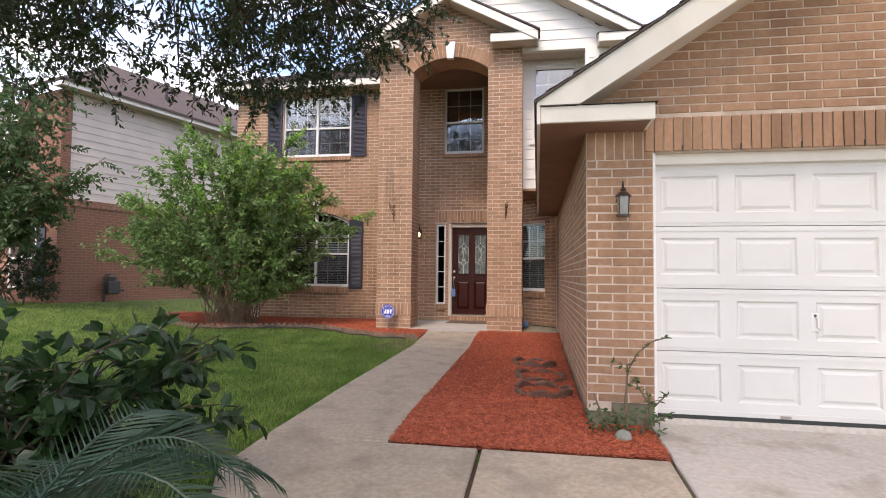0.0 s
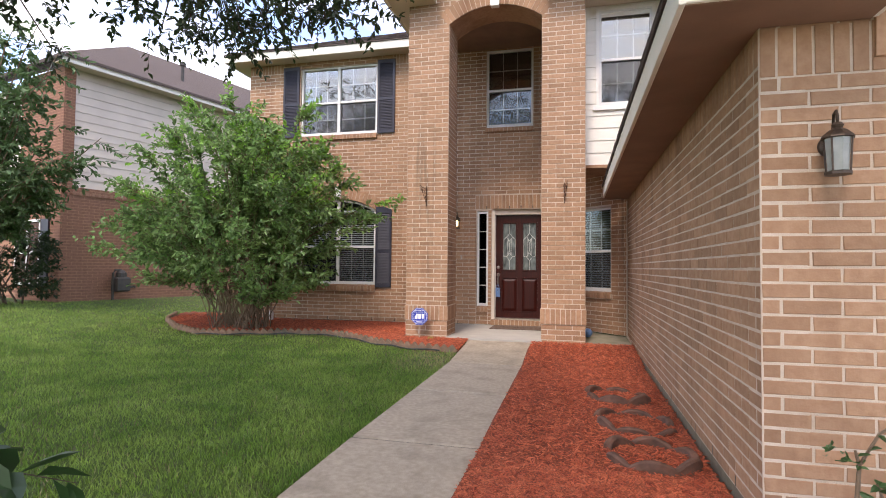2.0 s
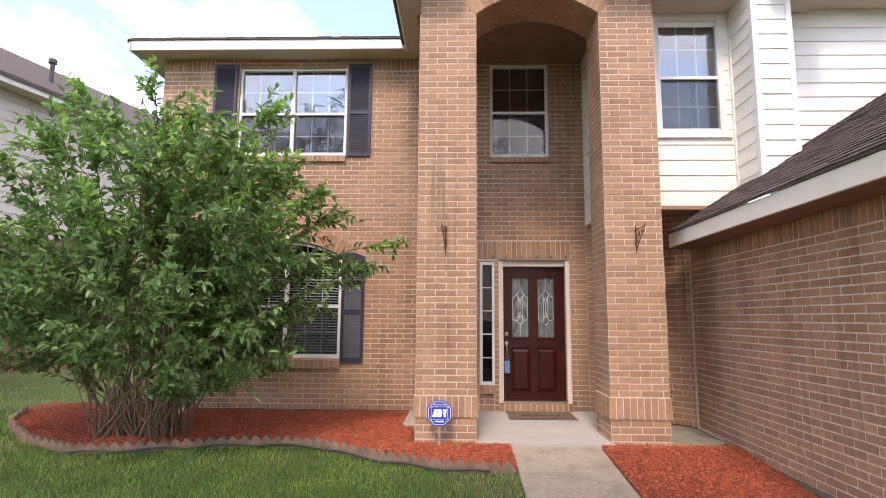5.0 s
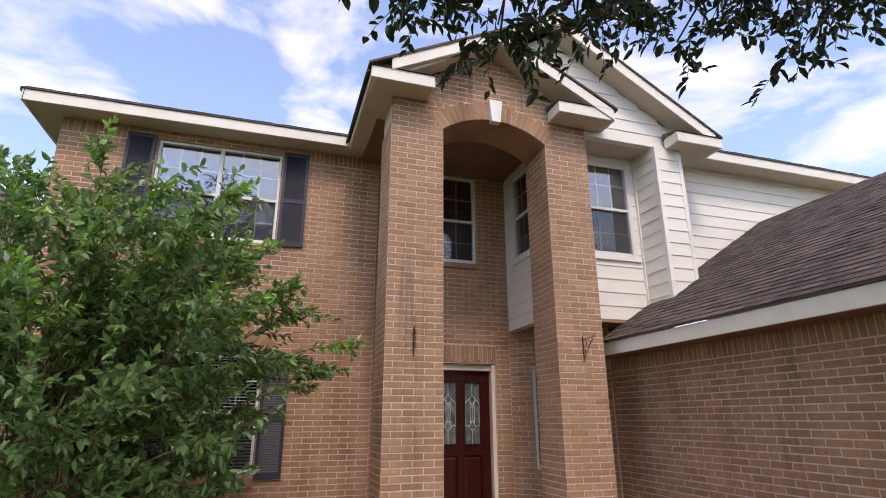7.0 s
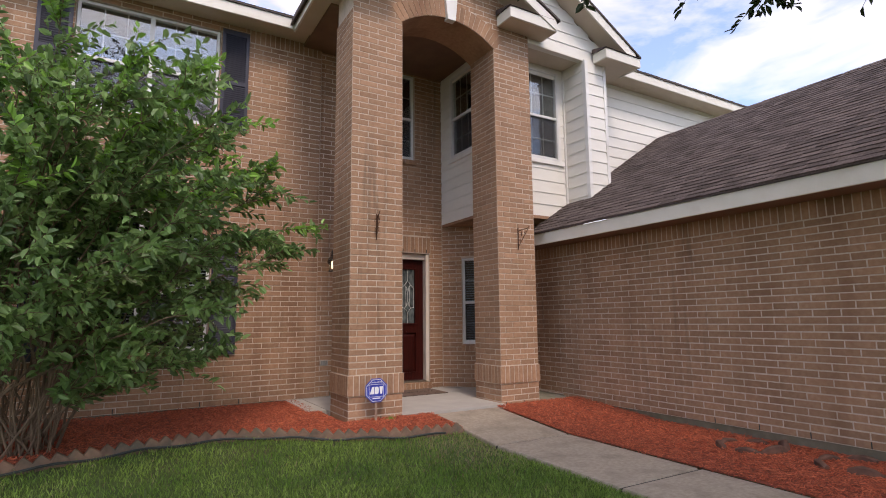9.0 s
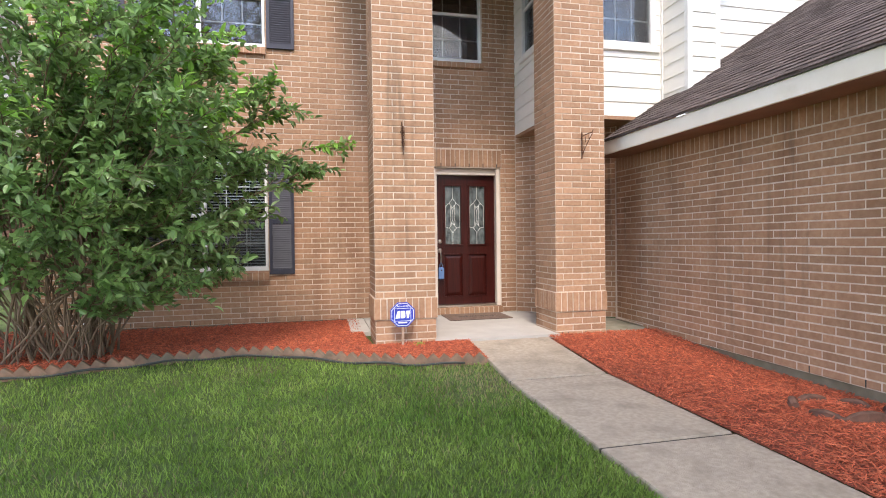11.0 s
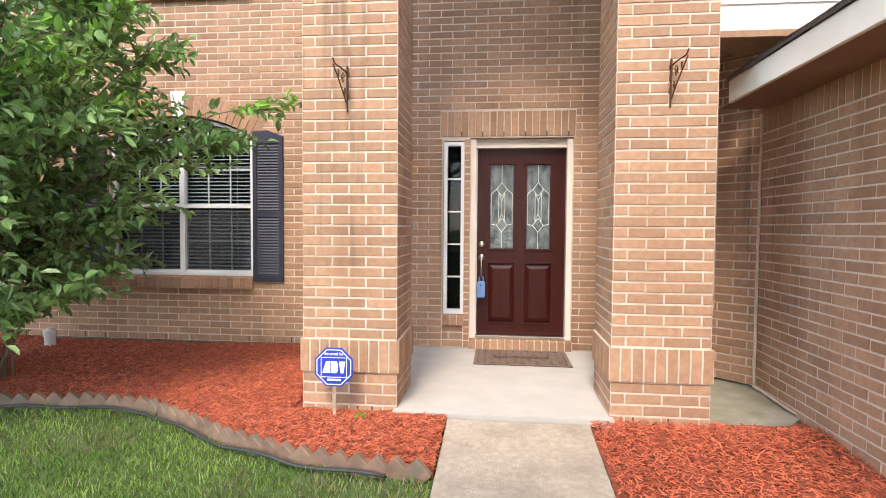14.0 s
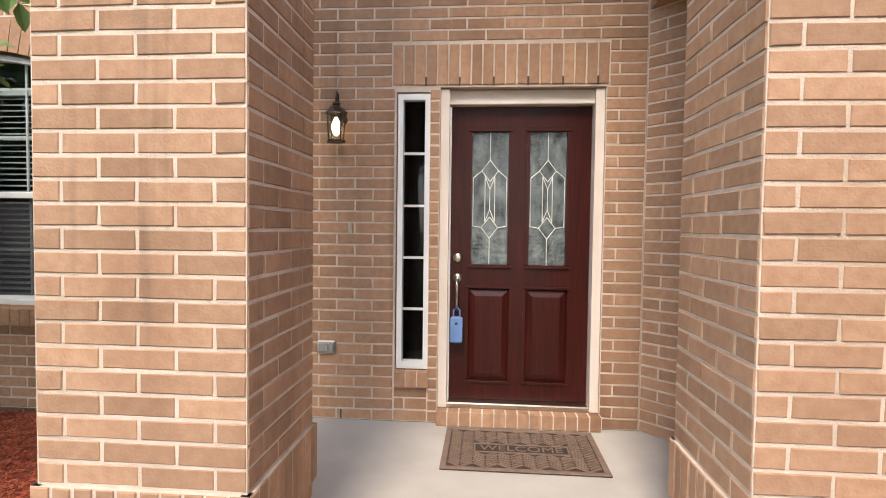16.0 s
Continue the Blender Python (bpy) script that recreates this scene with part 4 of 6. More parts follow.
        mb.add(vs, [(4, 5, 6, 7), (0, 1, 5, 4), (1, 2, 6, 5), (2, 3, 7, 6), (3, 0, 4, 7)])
        part("dim_room", mb, M_room, w, "near-black box for the dim unlit room behind glass")
    if blind:
        bl = tagged(empty("window_blind", m), "white horizontal slat blind behind the window", "blind")
        slat = MB().add([(u0 + 0.04, 0.0, -0.006), (u1 - 0.04, 0.0, -0.006), (u1 - 0.04, 0.044, 0.004), (u0 + 0.04, 0.044, 0.004), (u0 + 0.04, 0.0, -0.0125), (u1 - 0.04, 0.0, -0.0125), (u1 - 0.04, 0.044, 0.0005), (u0 + 0.04, 0.044, 0.0005)],
                        [(0, 1, 2, 3), (7, 6, 5, 4), (4, 5, 1, 0), (3, 2, 6, 7)]).mesh("slat", M_blind)
        z = z0 + 0.07
        while z < z1 - 0.02:
            part("slat", slat, None, bl, m=Matrix.Translation((0, d + 0.085, z)))
            z += 0.043
        part("head_rail", MB().box(u0 + 0.03, u1 - 0.03, d + 0.08, d + 0.135, z1 - 0.03, z1 + 0.02), M_blind, bl)
        for u in (u0 + 0.3 * bw, u1 - 0.3 * bw):
            part("lift_cord", MB().box(u - 0.004, u + 0.004, d + 0.11, d + 0.113, z0 + 0.06, z1), M_blind, bl)
    return w


window("window_1", M_front, -6.34, -4.56, 4.42, 5.92, 2, M_glass_up, "white twin sash upstairs window reflecting sky")
window("window_2", M_front, -6.29, -4.56, 1.18, 2.76, 2, M_glass, "white twin sash window with an arched head", blind=True, rise=0.24)
window("window_3", M_porchwall, -2.195, -1.265, 4.41, 5.99, 1, M_glass_up, "white sash window above the front door")
window("window_4", face_to(0, 11.05, 0), -0.06, 0.77, 4.26, 5.86, 1, M_glass_up, "white sash window in cream siding", depth=-0.01)
window("window_5", face_to(-0.70, 0, -90), -12.16, -11.46, 4.40, 5.88, 1, M_glass_up, "white sash window in the side of the upper bay", depth=-0.01)
window("window_6", M_diag, 0.36, 1.23, 1.16, 2.66, 1, M_glass, "white sash window in the angled brick wall", blind=True)
# window casings in the siding
for m, u0, u1, z0, z1, ww in ((face_to(0, 11.05, 0), -0.06, 0.77, 4.26, 5.86, "window_4"), (face_to(-0.70, 0, -90), -12.16, -11.46, 4.40, 5.88, "window_5")):
    p = bpy.data.objects[ww]
    for b in ((u0 - 0.05, u0 + 0.003, -0.03, 0.0, z0, z1 + 0.05), (u1 - 0.003, u1 + 0.05, -0.03, 0.0, z0, z1 + 0.05), (u0 + 0.003, u1 - 0.003, -0.03, 0.0, z1 - 0.003, z1 + 0.05), (u0 - 0.10, u1 + 0.10, -0.05, 0.0, z0 - 0.07, z0)):
        part("casing_board", MB().box(*b, bevel=0.003), M_trim, p)


def brick_sill(wall, m_u0, m_u1, z0, z1, proud=0.05):
    """A row of bricks on edge under a window."""
    n = max(2, round((m_u1 - m_u0) / 0.0765))
    w = (m_u1 - m_u0) / n
    for i in range(n):
        mb = MB().add([(m_u0 + i * w + 0.004, -proud, z0), (m_u0 + (i + 1) * w - 0.004, -proud, z0), (m_u0 + (i + 1) * w - 0.004, 0.06, z0), (m_u0 + i * w + 0.004, 0.06, z0),
                       (m_u0 + i * w + 0.004, -proud, z1 - 0.02), (m_u0 + (i + 1) * w - 0.004, -proud, z1 - 0.02), (m_u0 + (i + 1) * w - 0.004, 0.06, z1), (m_u0 + i * w + 0.004, 0.06, z1)],
                      [(3, 2, 1, 0), (4, 5, 6, 7), (0, 1, 5, 4), (1, 2, 6, 5), (3, 0, 4, 7)])
        part("sill_brick", mb, M_brick_one, wall)
    part("sill_mortar", MB().box(m_u0 + 0.003, m_u1 - 0.003, -proud + 0.008, 0.05, z0 + 0.004, z1 - 0.026), M_mortar, wall)


W = bpy.data.objects
brick_sill(W["wall_front_left"], -6.36, -4.54, 4.31, 4.425)
brick_sill(W["wall_front_left"], -6.33, -4.54, 1.045, 1.18)
brick_sill(W["wall_porch_back"], -2.22, -1.24, 4.31, 4.41)
brick_sill(W["wall_porch_back"], -2.38, -2.14, 0.68, 0.80, 0.035)
brick_sill(W["wall_bay_angled"], 0.34, 1.25, 1.045, 1.16)
# arch over the ground-floor window
R2 = (0.87 ** 2 + 0.25 ** 2) / 0.5
A2 = math.asin(0.87 / R2)
voussoirs(W["wall_front_left"], -5.425, 2.77 + 0.25 - R2 - 0.0, R2, R2 + 0.235, A2 + 0.03, 0.0, 24, 0.004, 0.055)
part("arch_mortar", MB().prism([(-5.425 + r * math.sin(a), 3.02 - R2 + r * math.cos(a)) for r, a in [(R2 + 0.004, -A2 + 2 * A2 * k / 12) for k in range(13)]] +
                               [(-5.425 + r * math.sin(a), 3.02 - R2 + r * math.cos(a)) for r, a in [(R2 + 0.23, A2 - 2 * A2 * k / 12) for k in range(13)]], 0.008, 0.19), M_mortar, W["wall_front_left"])
part("keystone", MB().prism([(-5.48, 3.00), (-5.37, 3.00), (-5.335, 3.29), (-5.515, 3.29)], -0.03, 0.05), M_trim, W["wall_front_left"], "white painted keystone")


# ---- shutters ----
def shutter(m, u0, u1, z0, z1, arched=0):
    """A louvred shutter: stiles, rails and slats. arched: +1 or -1 for a head that climbs to that side."""
    s = tagged(empty("window_shutter", m @ Matrix.Translation((u0, 0, z0))), "dark navy louvred wooden window shutter", "shutter", "window shutters")
    w, h, t = u1 - u0, z1 - z0, 0.035
    fr = MB()
    fr.box(0, 0.045, -t, -0.004, 0, h, bevel=0.004)
    part("stile", fr, M_shutter, s)
    part("stile", MB().box(w - 0.045, w, -t, -0.004, 0, h, bevel=0.004), M_shutter, s)
    mid = h * 0.47
    for za, zb in ((0, 0.075), (mid - 0.035, mid + 0.035), (h - 0.075, h)):
        part("rail", MB().box(0.045, w - 0.045, -t + 0.002, -0.006, za, zb, bevel=0.003), M_shutter, s)
    if arched:
        part("arched_cap", MB().prism([(0, h - 0.002), (w, h - 0.002), (w, h + (0.13 if arched < 0 else 0.02) * 0.5), (w * 0.5, h + 0.075), (0, h + (0.02 if arched < 0 else 0.13) * 0.5)], -t, -0.004), M_shutter, s)
    part("backing", MB().box(0.04, w - 0.04, -0.012, -0.003, 0.05, h - 0.05), M_shutter, s)
    slat = MB().add([(0.045, -0.030, 0.0), (w - 0.045, -0.030, 0.0), (w - 0.045, -0.014, 0.026), (0.045, -0.014, 0.026), (0.045, -0.030, -0.006), (w - 0.045, -0.030, -0.006), (w - 0.045, -0.012, 0.018), (0.045, -0.012, 0.018)],
                    [(0, 1, 2, 3), (4, 5, 1, 0), (7, 6, 5, 4)]).mesh("slat", M_shutter)
    for za, zb in ((0.08, mid - 0.04), (mid + 0.04, h - 0.08)):
        n = int((zb - za) / 0.031)
        for i in range(n):
            part("slat", slat, None, s, m=Matrix.Translation((0, 0, za + (zb - za) * (i + 0.3) / n)))
    return s


shutter(M_front, -6.76, -6.375, 4.40, 5.97)
shutter(M_front, -4.53, -4.145, 4.40, 5.97)
shutter(M_front, -6.68, -6.325, 1.13, 2.72, arched=-1)
shutter(M_front, -4.535, -4.185, 1.13, 2.76, arched=1)


# ---- front door ----
def front_door():
    m = M_porchwall
    d = tagged(empty("door_1", m), "closed glossy mahogany front door with leaded glass", "door", kind="structure")
    fr = MB()
    fr.box(-2.078, -2.018, 0.02, 0.20, 0.53, 2.735, bevel=0.006)
    part("door_jamb", fr, M_jamb, d, "cream painted door jamb")
    part("door_jamb", MB().box(-1.037, -0.978, 0.02, 0.20, 0.53, 2.735, bevel=0.006), M_jamb, d, "cream painted door jamb")
    part("door_head", MB().box(-2.018, -1.037, 0.06, 0.20, 2.635, 2.735, bevel=0.006), M_jamb, d, "cream painted door head")
    part("door_stop", MB().box(-2.019, -2.006, 0.075, 0.12, 0.56, 2.625), M_trim, d)
    part("threshold", MB().box(-2.018, -1.037, 0.03, 0.20, 0.525, 0.565, bevel=0.008), M_nickel, d, "bright metal threshold")
    x0, x1, z0, z1, y = -2.012, -1.040, 0.567, 2.632, 0.125
    w = x1 - x0
    # stiles, rails and the four sunk fields
    panes = [(x0 + 0.150, x0 + 0.150 + 0.255, 1.53, 2.46), (x1 - 0.165 - 0.255, x1 - 0.165, 1.53, 2.46)]
    fields = [(x0 + 0.130, x0 + 0.430, 0.70, 1.36), (x1 - 0.440, x1 - 0.140, 0.70, 1.36)]
    leaf = MB()
    body_cells(leaf, x0, x1, z0, z1, panes + fields, y, y + 0.045)
    leaf_ob = part("door_leaf", leaf, M_door, d)
    for i, (a, b, c, e) in enumerate(fields):
        mb = MB()
        k, mid = 0.055, 0.03
        ring = [(a, y + 0.018, c), (b, y + 0.018, c), (b, y + 0.018, e), (a, y + 0.018, e)]
        inner = [(a + k, y - 0.002, c + k), (b - k, y - 0.002, c + k), (b - k, y - 0.002, e - k), (a + k, y - 0.002, e - k)]
        mb.add(ring + inner, [(4, 5, 6, 7)] + [(j, (j + 1) % 4, 4 + (j + 1) % 4, 4 + j) for j in range(4)])
        part("raised_panel", mb, M_door, leaf_ob)
        lip = MB()
        for q in ((a - 0.012, b + 0.012, e, e + 0.018), (a - 0.012, b + 0.012, c - 0.018, c), (a - 0.012, a + 0.006, c, e), (b - 0.006, b + 0.012, c, e)):
            lip.box(q[0], q[1], y - 0.010, y + 0.01, q[2], q[3], bevel=0.003)
        part("panel_moulding", lip, M_door, leaf_ob)
    for a, b, c, e in panes:
        part("art_glass", MB().box(a, b, y + 0.018, y + 0.026, c, e), M_lead_glass, d, "bevelled leaded art glass")
        lip = MB()
        for q in ((a - 0.028, b + 0.028, e, e + 0.028), (a - 0.028, b + 0.028, c - 0.028, c), (a - 0.028, a, c, e), (b, b + 0.028, c, e)):
            lip.box(q[0], q[1], y - 0.014, y + 0.02, q[2], q[3], bevel=0.005)
        part("glass_moulding", lip, M_door, leaf_ob)
        cx, came = (a + b) / 2, MB()

        def bar(p, q, r=0.0034):
            came.tube([(p[0], y + 0.016, p[1]), (q[0], y + 0.016, q[1])], r, r, 5)
        hw = (b - a) / 2
        bar((cx, e), (cx, 2.26)), bar((cx, c), (cx, 1.72))
        for zc in (2.19, 1.79):
            for p, q in (((cx, zc + 0.075), (cx + 0.058, zc)), ((cx + 0.058, zc), (cx, zc - 0.075)), ((cx, zc - 0.075), (cx - 0.058, zc)), ((cx - 0.058, zc), (cx, zc + 0.075))):
                bar(p, q)
        for sx in (-1, 1):
            bar((cx + sx * 0.058, 2.19), (cx + sx * (hw - 0.01), 2.14)), bar((cx + sx * 0.058, 1.79), (cx + sx * (hw - 0.01), 1.80))
            bar((cx + sx * 0.034, 2.15), (cx + sx * 0.034, 1.83)), bar((cx + sx * (hw - 0.01), 2.14), (cx + sx * (hw - 0.01), 1.80))
            bar((cx + sx * 0.034, 2.15), (cx, 2.06), 0.003), bar((cx + sx * 0.034, 1.83), (cx, 1.92), 0.003)
        bar((cx, 2.06), (cx, 1.92), 0.003)
        part("lead_came", came, M_came, d, "pale lead came pattern")
    # lock, grip handle
    lx = x0 + 0.058
    part("deadbolt", MB().lathe([(0.034, 0), (0.034, 0.012), (0.026, 0.02), (0.012, 0.022)], sides=16), M_nickel, d, "satin nickel deadbolt", True, m=pose(lx, y, 1.575, 90))
    part("handle_plate", MB().lathe([(0.036, 0), (0.036, 0.010), (0.024, 0.02)], sides=16), M_nickel, d, "satin nickel handle plate", True, m=pose(lx, y, 1.43, 90))
    part("grip_handle", MB().tube([(lx, y - 0.01, 1.43), (lx, y - 0.05, 1.405), (lx, y - 0.062, 1.34), (lx, y - 0.055, 1.25), (lx, y - 0.02, 1.205), (lx, y, 1.20)], 0.011, 0.009, 8), M_nickel, d, "satin nickel grip handle", True)
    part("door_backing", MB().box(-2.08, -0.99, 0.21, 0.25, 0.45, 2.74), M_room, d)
    return d


front_door()
lock = tagged(empty("key_lockbox"), "blue padded key lockbox hanging on the door handle", "lockbox")
lx, ly = -1.954, 12.55 + 0.07
part("lockbox_body", MB().box(lx - 0.042, lx + 0.042, ly - 0.035, ly + 0.012, 0.98, 1.165, bevel=0.012), M_blue, lock)
part("shackle", MB().tube([(lx - 0.022, ly - 0.01, 1.16), (lx - 0.022, ly - 0.01, 1.21), (lx, ly - 0.008, 1.232), (lx + 0.022, ly - 0.01, 1.21), (lx + 0.022, ly - 0.01, 1.16)], 0.006, 0.006, 7), M_blue, lock)
part("key_dial", MB().lathe([(0.010, 0), (0.010, 0.004), (0.006, 0.006)], sides=10), M_iron, lock, m=pose(lx, ly - 0.034, 1.12, 90))

side = tagged(empty("window_7", M_porchwall), "narrow white framed sidelight beside the front door", "window", kind="structure")
sl = MB()
sl.box(-2.372, -2.335, 0.01, 0.10, 0.80, 2.70), sl.box(-2.185, -2.15, 0.01, 0.10, 0.80, 2.70), sl.box(-2.335, -2.185, 0.01, 0.10, 0.80, 0.85), sl.box(-2.335, -2.185, 0.01, 0.10, 2.66, 2.70)
part("window_frame", sl, M_vinyl, side)
for k in range(1, 5):
    z = 0.85 + 1.81 * k / 5
    part("glazing_bar", MB().box(-2.335, -2.185, 0.05, 0.07, z - 0.008, z + 0.008), M_vinyl, side)
part("pane", MB().box(-2.335, -2.185, 0.072, 0.076, 0.85, 2.66), M_glass_side, side).visible_shadow = False
# Same near-black box behind the sidelight, dimness put into its colour.
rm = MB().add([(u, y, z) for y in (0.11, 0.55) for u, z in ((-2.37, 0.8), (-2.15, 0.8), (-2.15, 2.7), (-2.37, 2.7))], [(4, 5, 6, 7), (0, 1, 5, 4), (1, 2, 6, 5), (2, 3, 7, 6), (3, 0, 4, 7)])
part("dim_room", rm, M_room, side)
# brick strip between sidelight and door, below the sidelight, and the stepped threshold
strip = MB()
body_cells(strip, -2.39, -2.08, 0.43, 2.74, [(-2.38, -2.15, 0.79, 2.71)], RECESS, 0.2)
part("mortar_strip", strip, M_mortar, W["wall_porch_back"])
sb = MB()
rg = random.Random(8)
for r in brick_rects(-2.152, -2.08, 0.43, 2.73):
    add_brick(sb, *r, rng=rg)
for r in brick_rects(-2.39, -2.152, 0.43, 0.68, shift=0.1):
    add_brick(sb, *r, rng=rg)
tagged(part("brickwork", sb, M_brick, W["wall_porch_back"]), kind="stuff")
for i in range(14):
    a = -2.085 + i * 0.080
    part("sill_brick", MB().box(a + 0.004, a + 0.0745, -0.06, 0.12, 0.428, 0.528, bevel=0.004), M_brick_one, W["wall_porch_back"])
part("sill_mortar", MB().box(-2.08, -0.965, -0.0565, 0.12, 0.428, 0.5255), M_mortar, W["wall_porch_back"])


# ---- garage door ----
def garage_door():
    g = tagged(empty("door_2", face_to(0, 4.89, 0)), "closed white sectional garage door with raised panels", "door", kind="structure")
    z0, z1, n = 0.335, 2.475, 4
    h = (z1 - z0) / n
    for s in range(n):
        za = z0 + s * h
        sec = MB()
        pan = [(G0 + 0.085 + i * 0.604, G0 + 0.085 + i * 0.604 + 0.475, za + 0.115, za + h - 0.10) for i in range(8)]
        body_cells(sec, G0 + 0.01, G1 - 0.01, za + 0.003, za + h - 0.003, pan, 0.0, 0.04)
        sec.box(G0 + 0.01, G1 - 0.01, -0.006, 0.0, za + h - 0.045, za + h - 0.03)
        sec.box(G0 + 0.01, G1 - 0.01, -0.006, 0.0, za + 0.03, za + 0.045)
        section = part("door_section", sec, M_garage, g)
        for a, b, c, d in pan:
            mb, k, r = MB(), 0.03, 0.055
            rings = []
            for ins, y in ((0, 0.0), (0.014, 0.016), (k, 0.016), (r, 0.004)):
                rings += [(a + ins, y, c + ins), (b - ins, y, c + ins), (b - ins, y, d - ins), (a + ins, y, d - ins)]
            fs = [(q * 4 + j, q * 4 + (j + 1) % 4, q * 4 + 4 + (j + 1) % 4, q * 4 + 4 + j) for q in range(3) for j in range(4)] + [(12, 13, 14, 15)]
            part("raised_panel", mb.add(rings, fs), M_garage, section)
    part("bottom_seal", MB().box(G0 + 0.01, G1 - 0.01, 0.005, 0.04, 0.30, 0.335), M_hose, g, "black rubber bottom seal")
    part("door_jamb", MB().box(G0 - 0.002, G0 + 0.022, -0.13, 0.0, 0.30, 2.555), M_trim, g, "white painted garage jamb")
    part("door_head", MB().box(G0 + 0.022, G1, -0.06, 0.03, 2.47, 2.562, bevel=0.005), M_fascia, g, "cream painted garage door head")
    lockset = part("lock_plate", MB().box(2.225, 2.285, -0.006, 0.0, 1.065, 1.215, bevel=0.003), M_trim, g, "small white lock plate")
    part("lock_lever", MB().tube([(2.255, -0.006, 1.18), (2.257, -0.022, 1.175), (2.259, -0.024, 1.10), (2.285, -0.022, 1.075)], 0.006, 0.005, 6), M_nickel, lockset, "bright metal lever")
    part("keyhole", MB().lathe([(0.011, 0.0), (0.010, 0.004)], sides=10), M_iron, lockset, m=pose(2.255, -0.006, 1.195, 90))
    part("lift_plate", MB().box(1.98, 2.06, -0.012, 0.0, 0.345, 0.362, bevel=0.003), M_nickel, g, "small worn metal step plate")
    part("garage_backing", MB().box(G0, G1, 0.05, 0.08, 0.30, 2.58), M_room, g)


garage_door()

# ---- plants ----
def leaves(name, pos, dirs, length, width, material, parent, seed, label="", fold=0.25, tilt=0.6):
    """Folded pointed leaves at pos, pointing along dirs."""
    rng = np.random.default_rng(seed)
    pos, d = np.asarray(pos, float), np.asarray(dirs, float)
    n = len(pos)
    d /= np.linalg.norm(d, axis=1, keepdims=True) + 1e-9
    up = np.tile((0.0, 0.0, 1.0), (n, 1)) + rng.normal(0, tilt, (n, 3))
    s = np.cross(d, up)
    s /= np.linalg.norm(s, axis=1, keepdims=True) + 1e-9
    nn = np.cross(s, d)
    L = length * rng.uniform(0.65, 1.2, (n, 1))
    Wd = width * rng.uniform(0.75, 1.2, (n, 1))
    curl = rng.uniform(-0.18, 0.05, (n, 1))
    b = pos
    v = np.stack([b, b + d * L * 0.33 + s * Wd * 0.5 + nn * Wd * fold, b + d * L * 0.70 + s * Wd * 0.40 + nn * (Wd * fold + curl * L * 0.5), b + d * L + nn * curl * L,
                  b + d * L * 0.70 - s * Wd * 0.40 + nn * (Wd * fold + curl * L * 0.5), b + d * L * 0.33 - s * Wd * 0.5 + nn * Wd * fold, b + d * L * 0.5 + nn * curl * L * 0.3], 1)
    vs = v.reshape(-1, 3)
    k = np.arange(n) * 7
    fs = np.concatenate([np.stack([k, k + 1, k + 2, k + 6], 1), np.stack([k + 6, k + 2, k + 3], 1).repeat(1, 0)[:, [0, 1, 2, 2]], np.stack([k, k + 6, k + 4, k + 5], 1), np.stack([k + 6, k + 3, k + 4], 1)[:, [0, 1, 2, 2]]])
    me = bpy.data.meshes.new(name)
    me.from_pydata(vs.tolist(), [], [tuple(f) if f[2] != f[3] else tuple(f[:3]) for f in fs.tolist()])
    me.materials.append(material)
    ob = part(name, me, None, parent)
    tagged(ob, label, kind="stuff")
    return ob


def curve_pts(p, q, sag, n, rng, wob=0.05):
    p, q = Vector(p), Vector(q)
    out = []
    for i in range(n + 1):
        t = i / n
        c = p.lerp(q, t) + Vector((0, 0, sag * math.sin(math.pi * t)))
        if 0 < i < n:
            c += Vector((rng.uniform(-wob, wob), rng.uniform(-wob, wob), rng.uniform(-wob, wob)))
        out.append(c)
    return out


def spray(rng, start, direction, length, count, droop, pos, dirs, mb=None, r=0.004, spread=0.9):
    """A twig with leaves along it."""
    d = Vector(direction).normalized()
    p, pts = Vector(start), [Vector(start)]
    steps = 5
    for i in range(steps):
        d = (d + Vector((rng.uniform(-0.15, 0.15), rng.uniform(-0.15, 0.15), rng.uniform(-0.1, 0.1) - droop))).normalized()
        p = p + d * (length / steps)
        pts.append(p.copy())
    if mb is not None:
        mb.tube(pts, r, r * 0.4, 4)
    for i in range(count):
        t = (i + 0.5) / count * steps
        k = min(int(t), steps - 1)
        q = pts[k].lerp(pts[k + 1], t - k)
        ax = (pts[k + 1] - pts[k]).normalized()
        side = ax.cross(Vector((rng.uniform(-1, 1), rng.uniform(-1, 1), rng.uniform(-1, 1)))).normalized()
        pos.append(tuple(q))
        dirs.append(tuple(ax * rng.uniform(0.3, 1.0) + side * spread * rng.uniform(0.5, 1.2) + Vector((0, 0, -0.15))))
    return pts


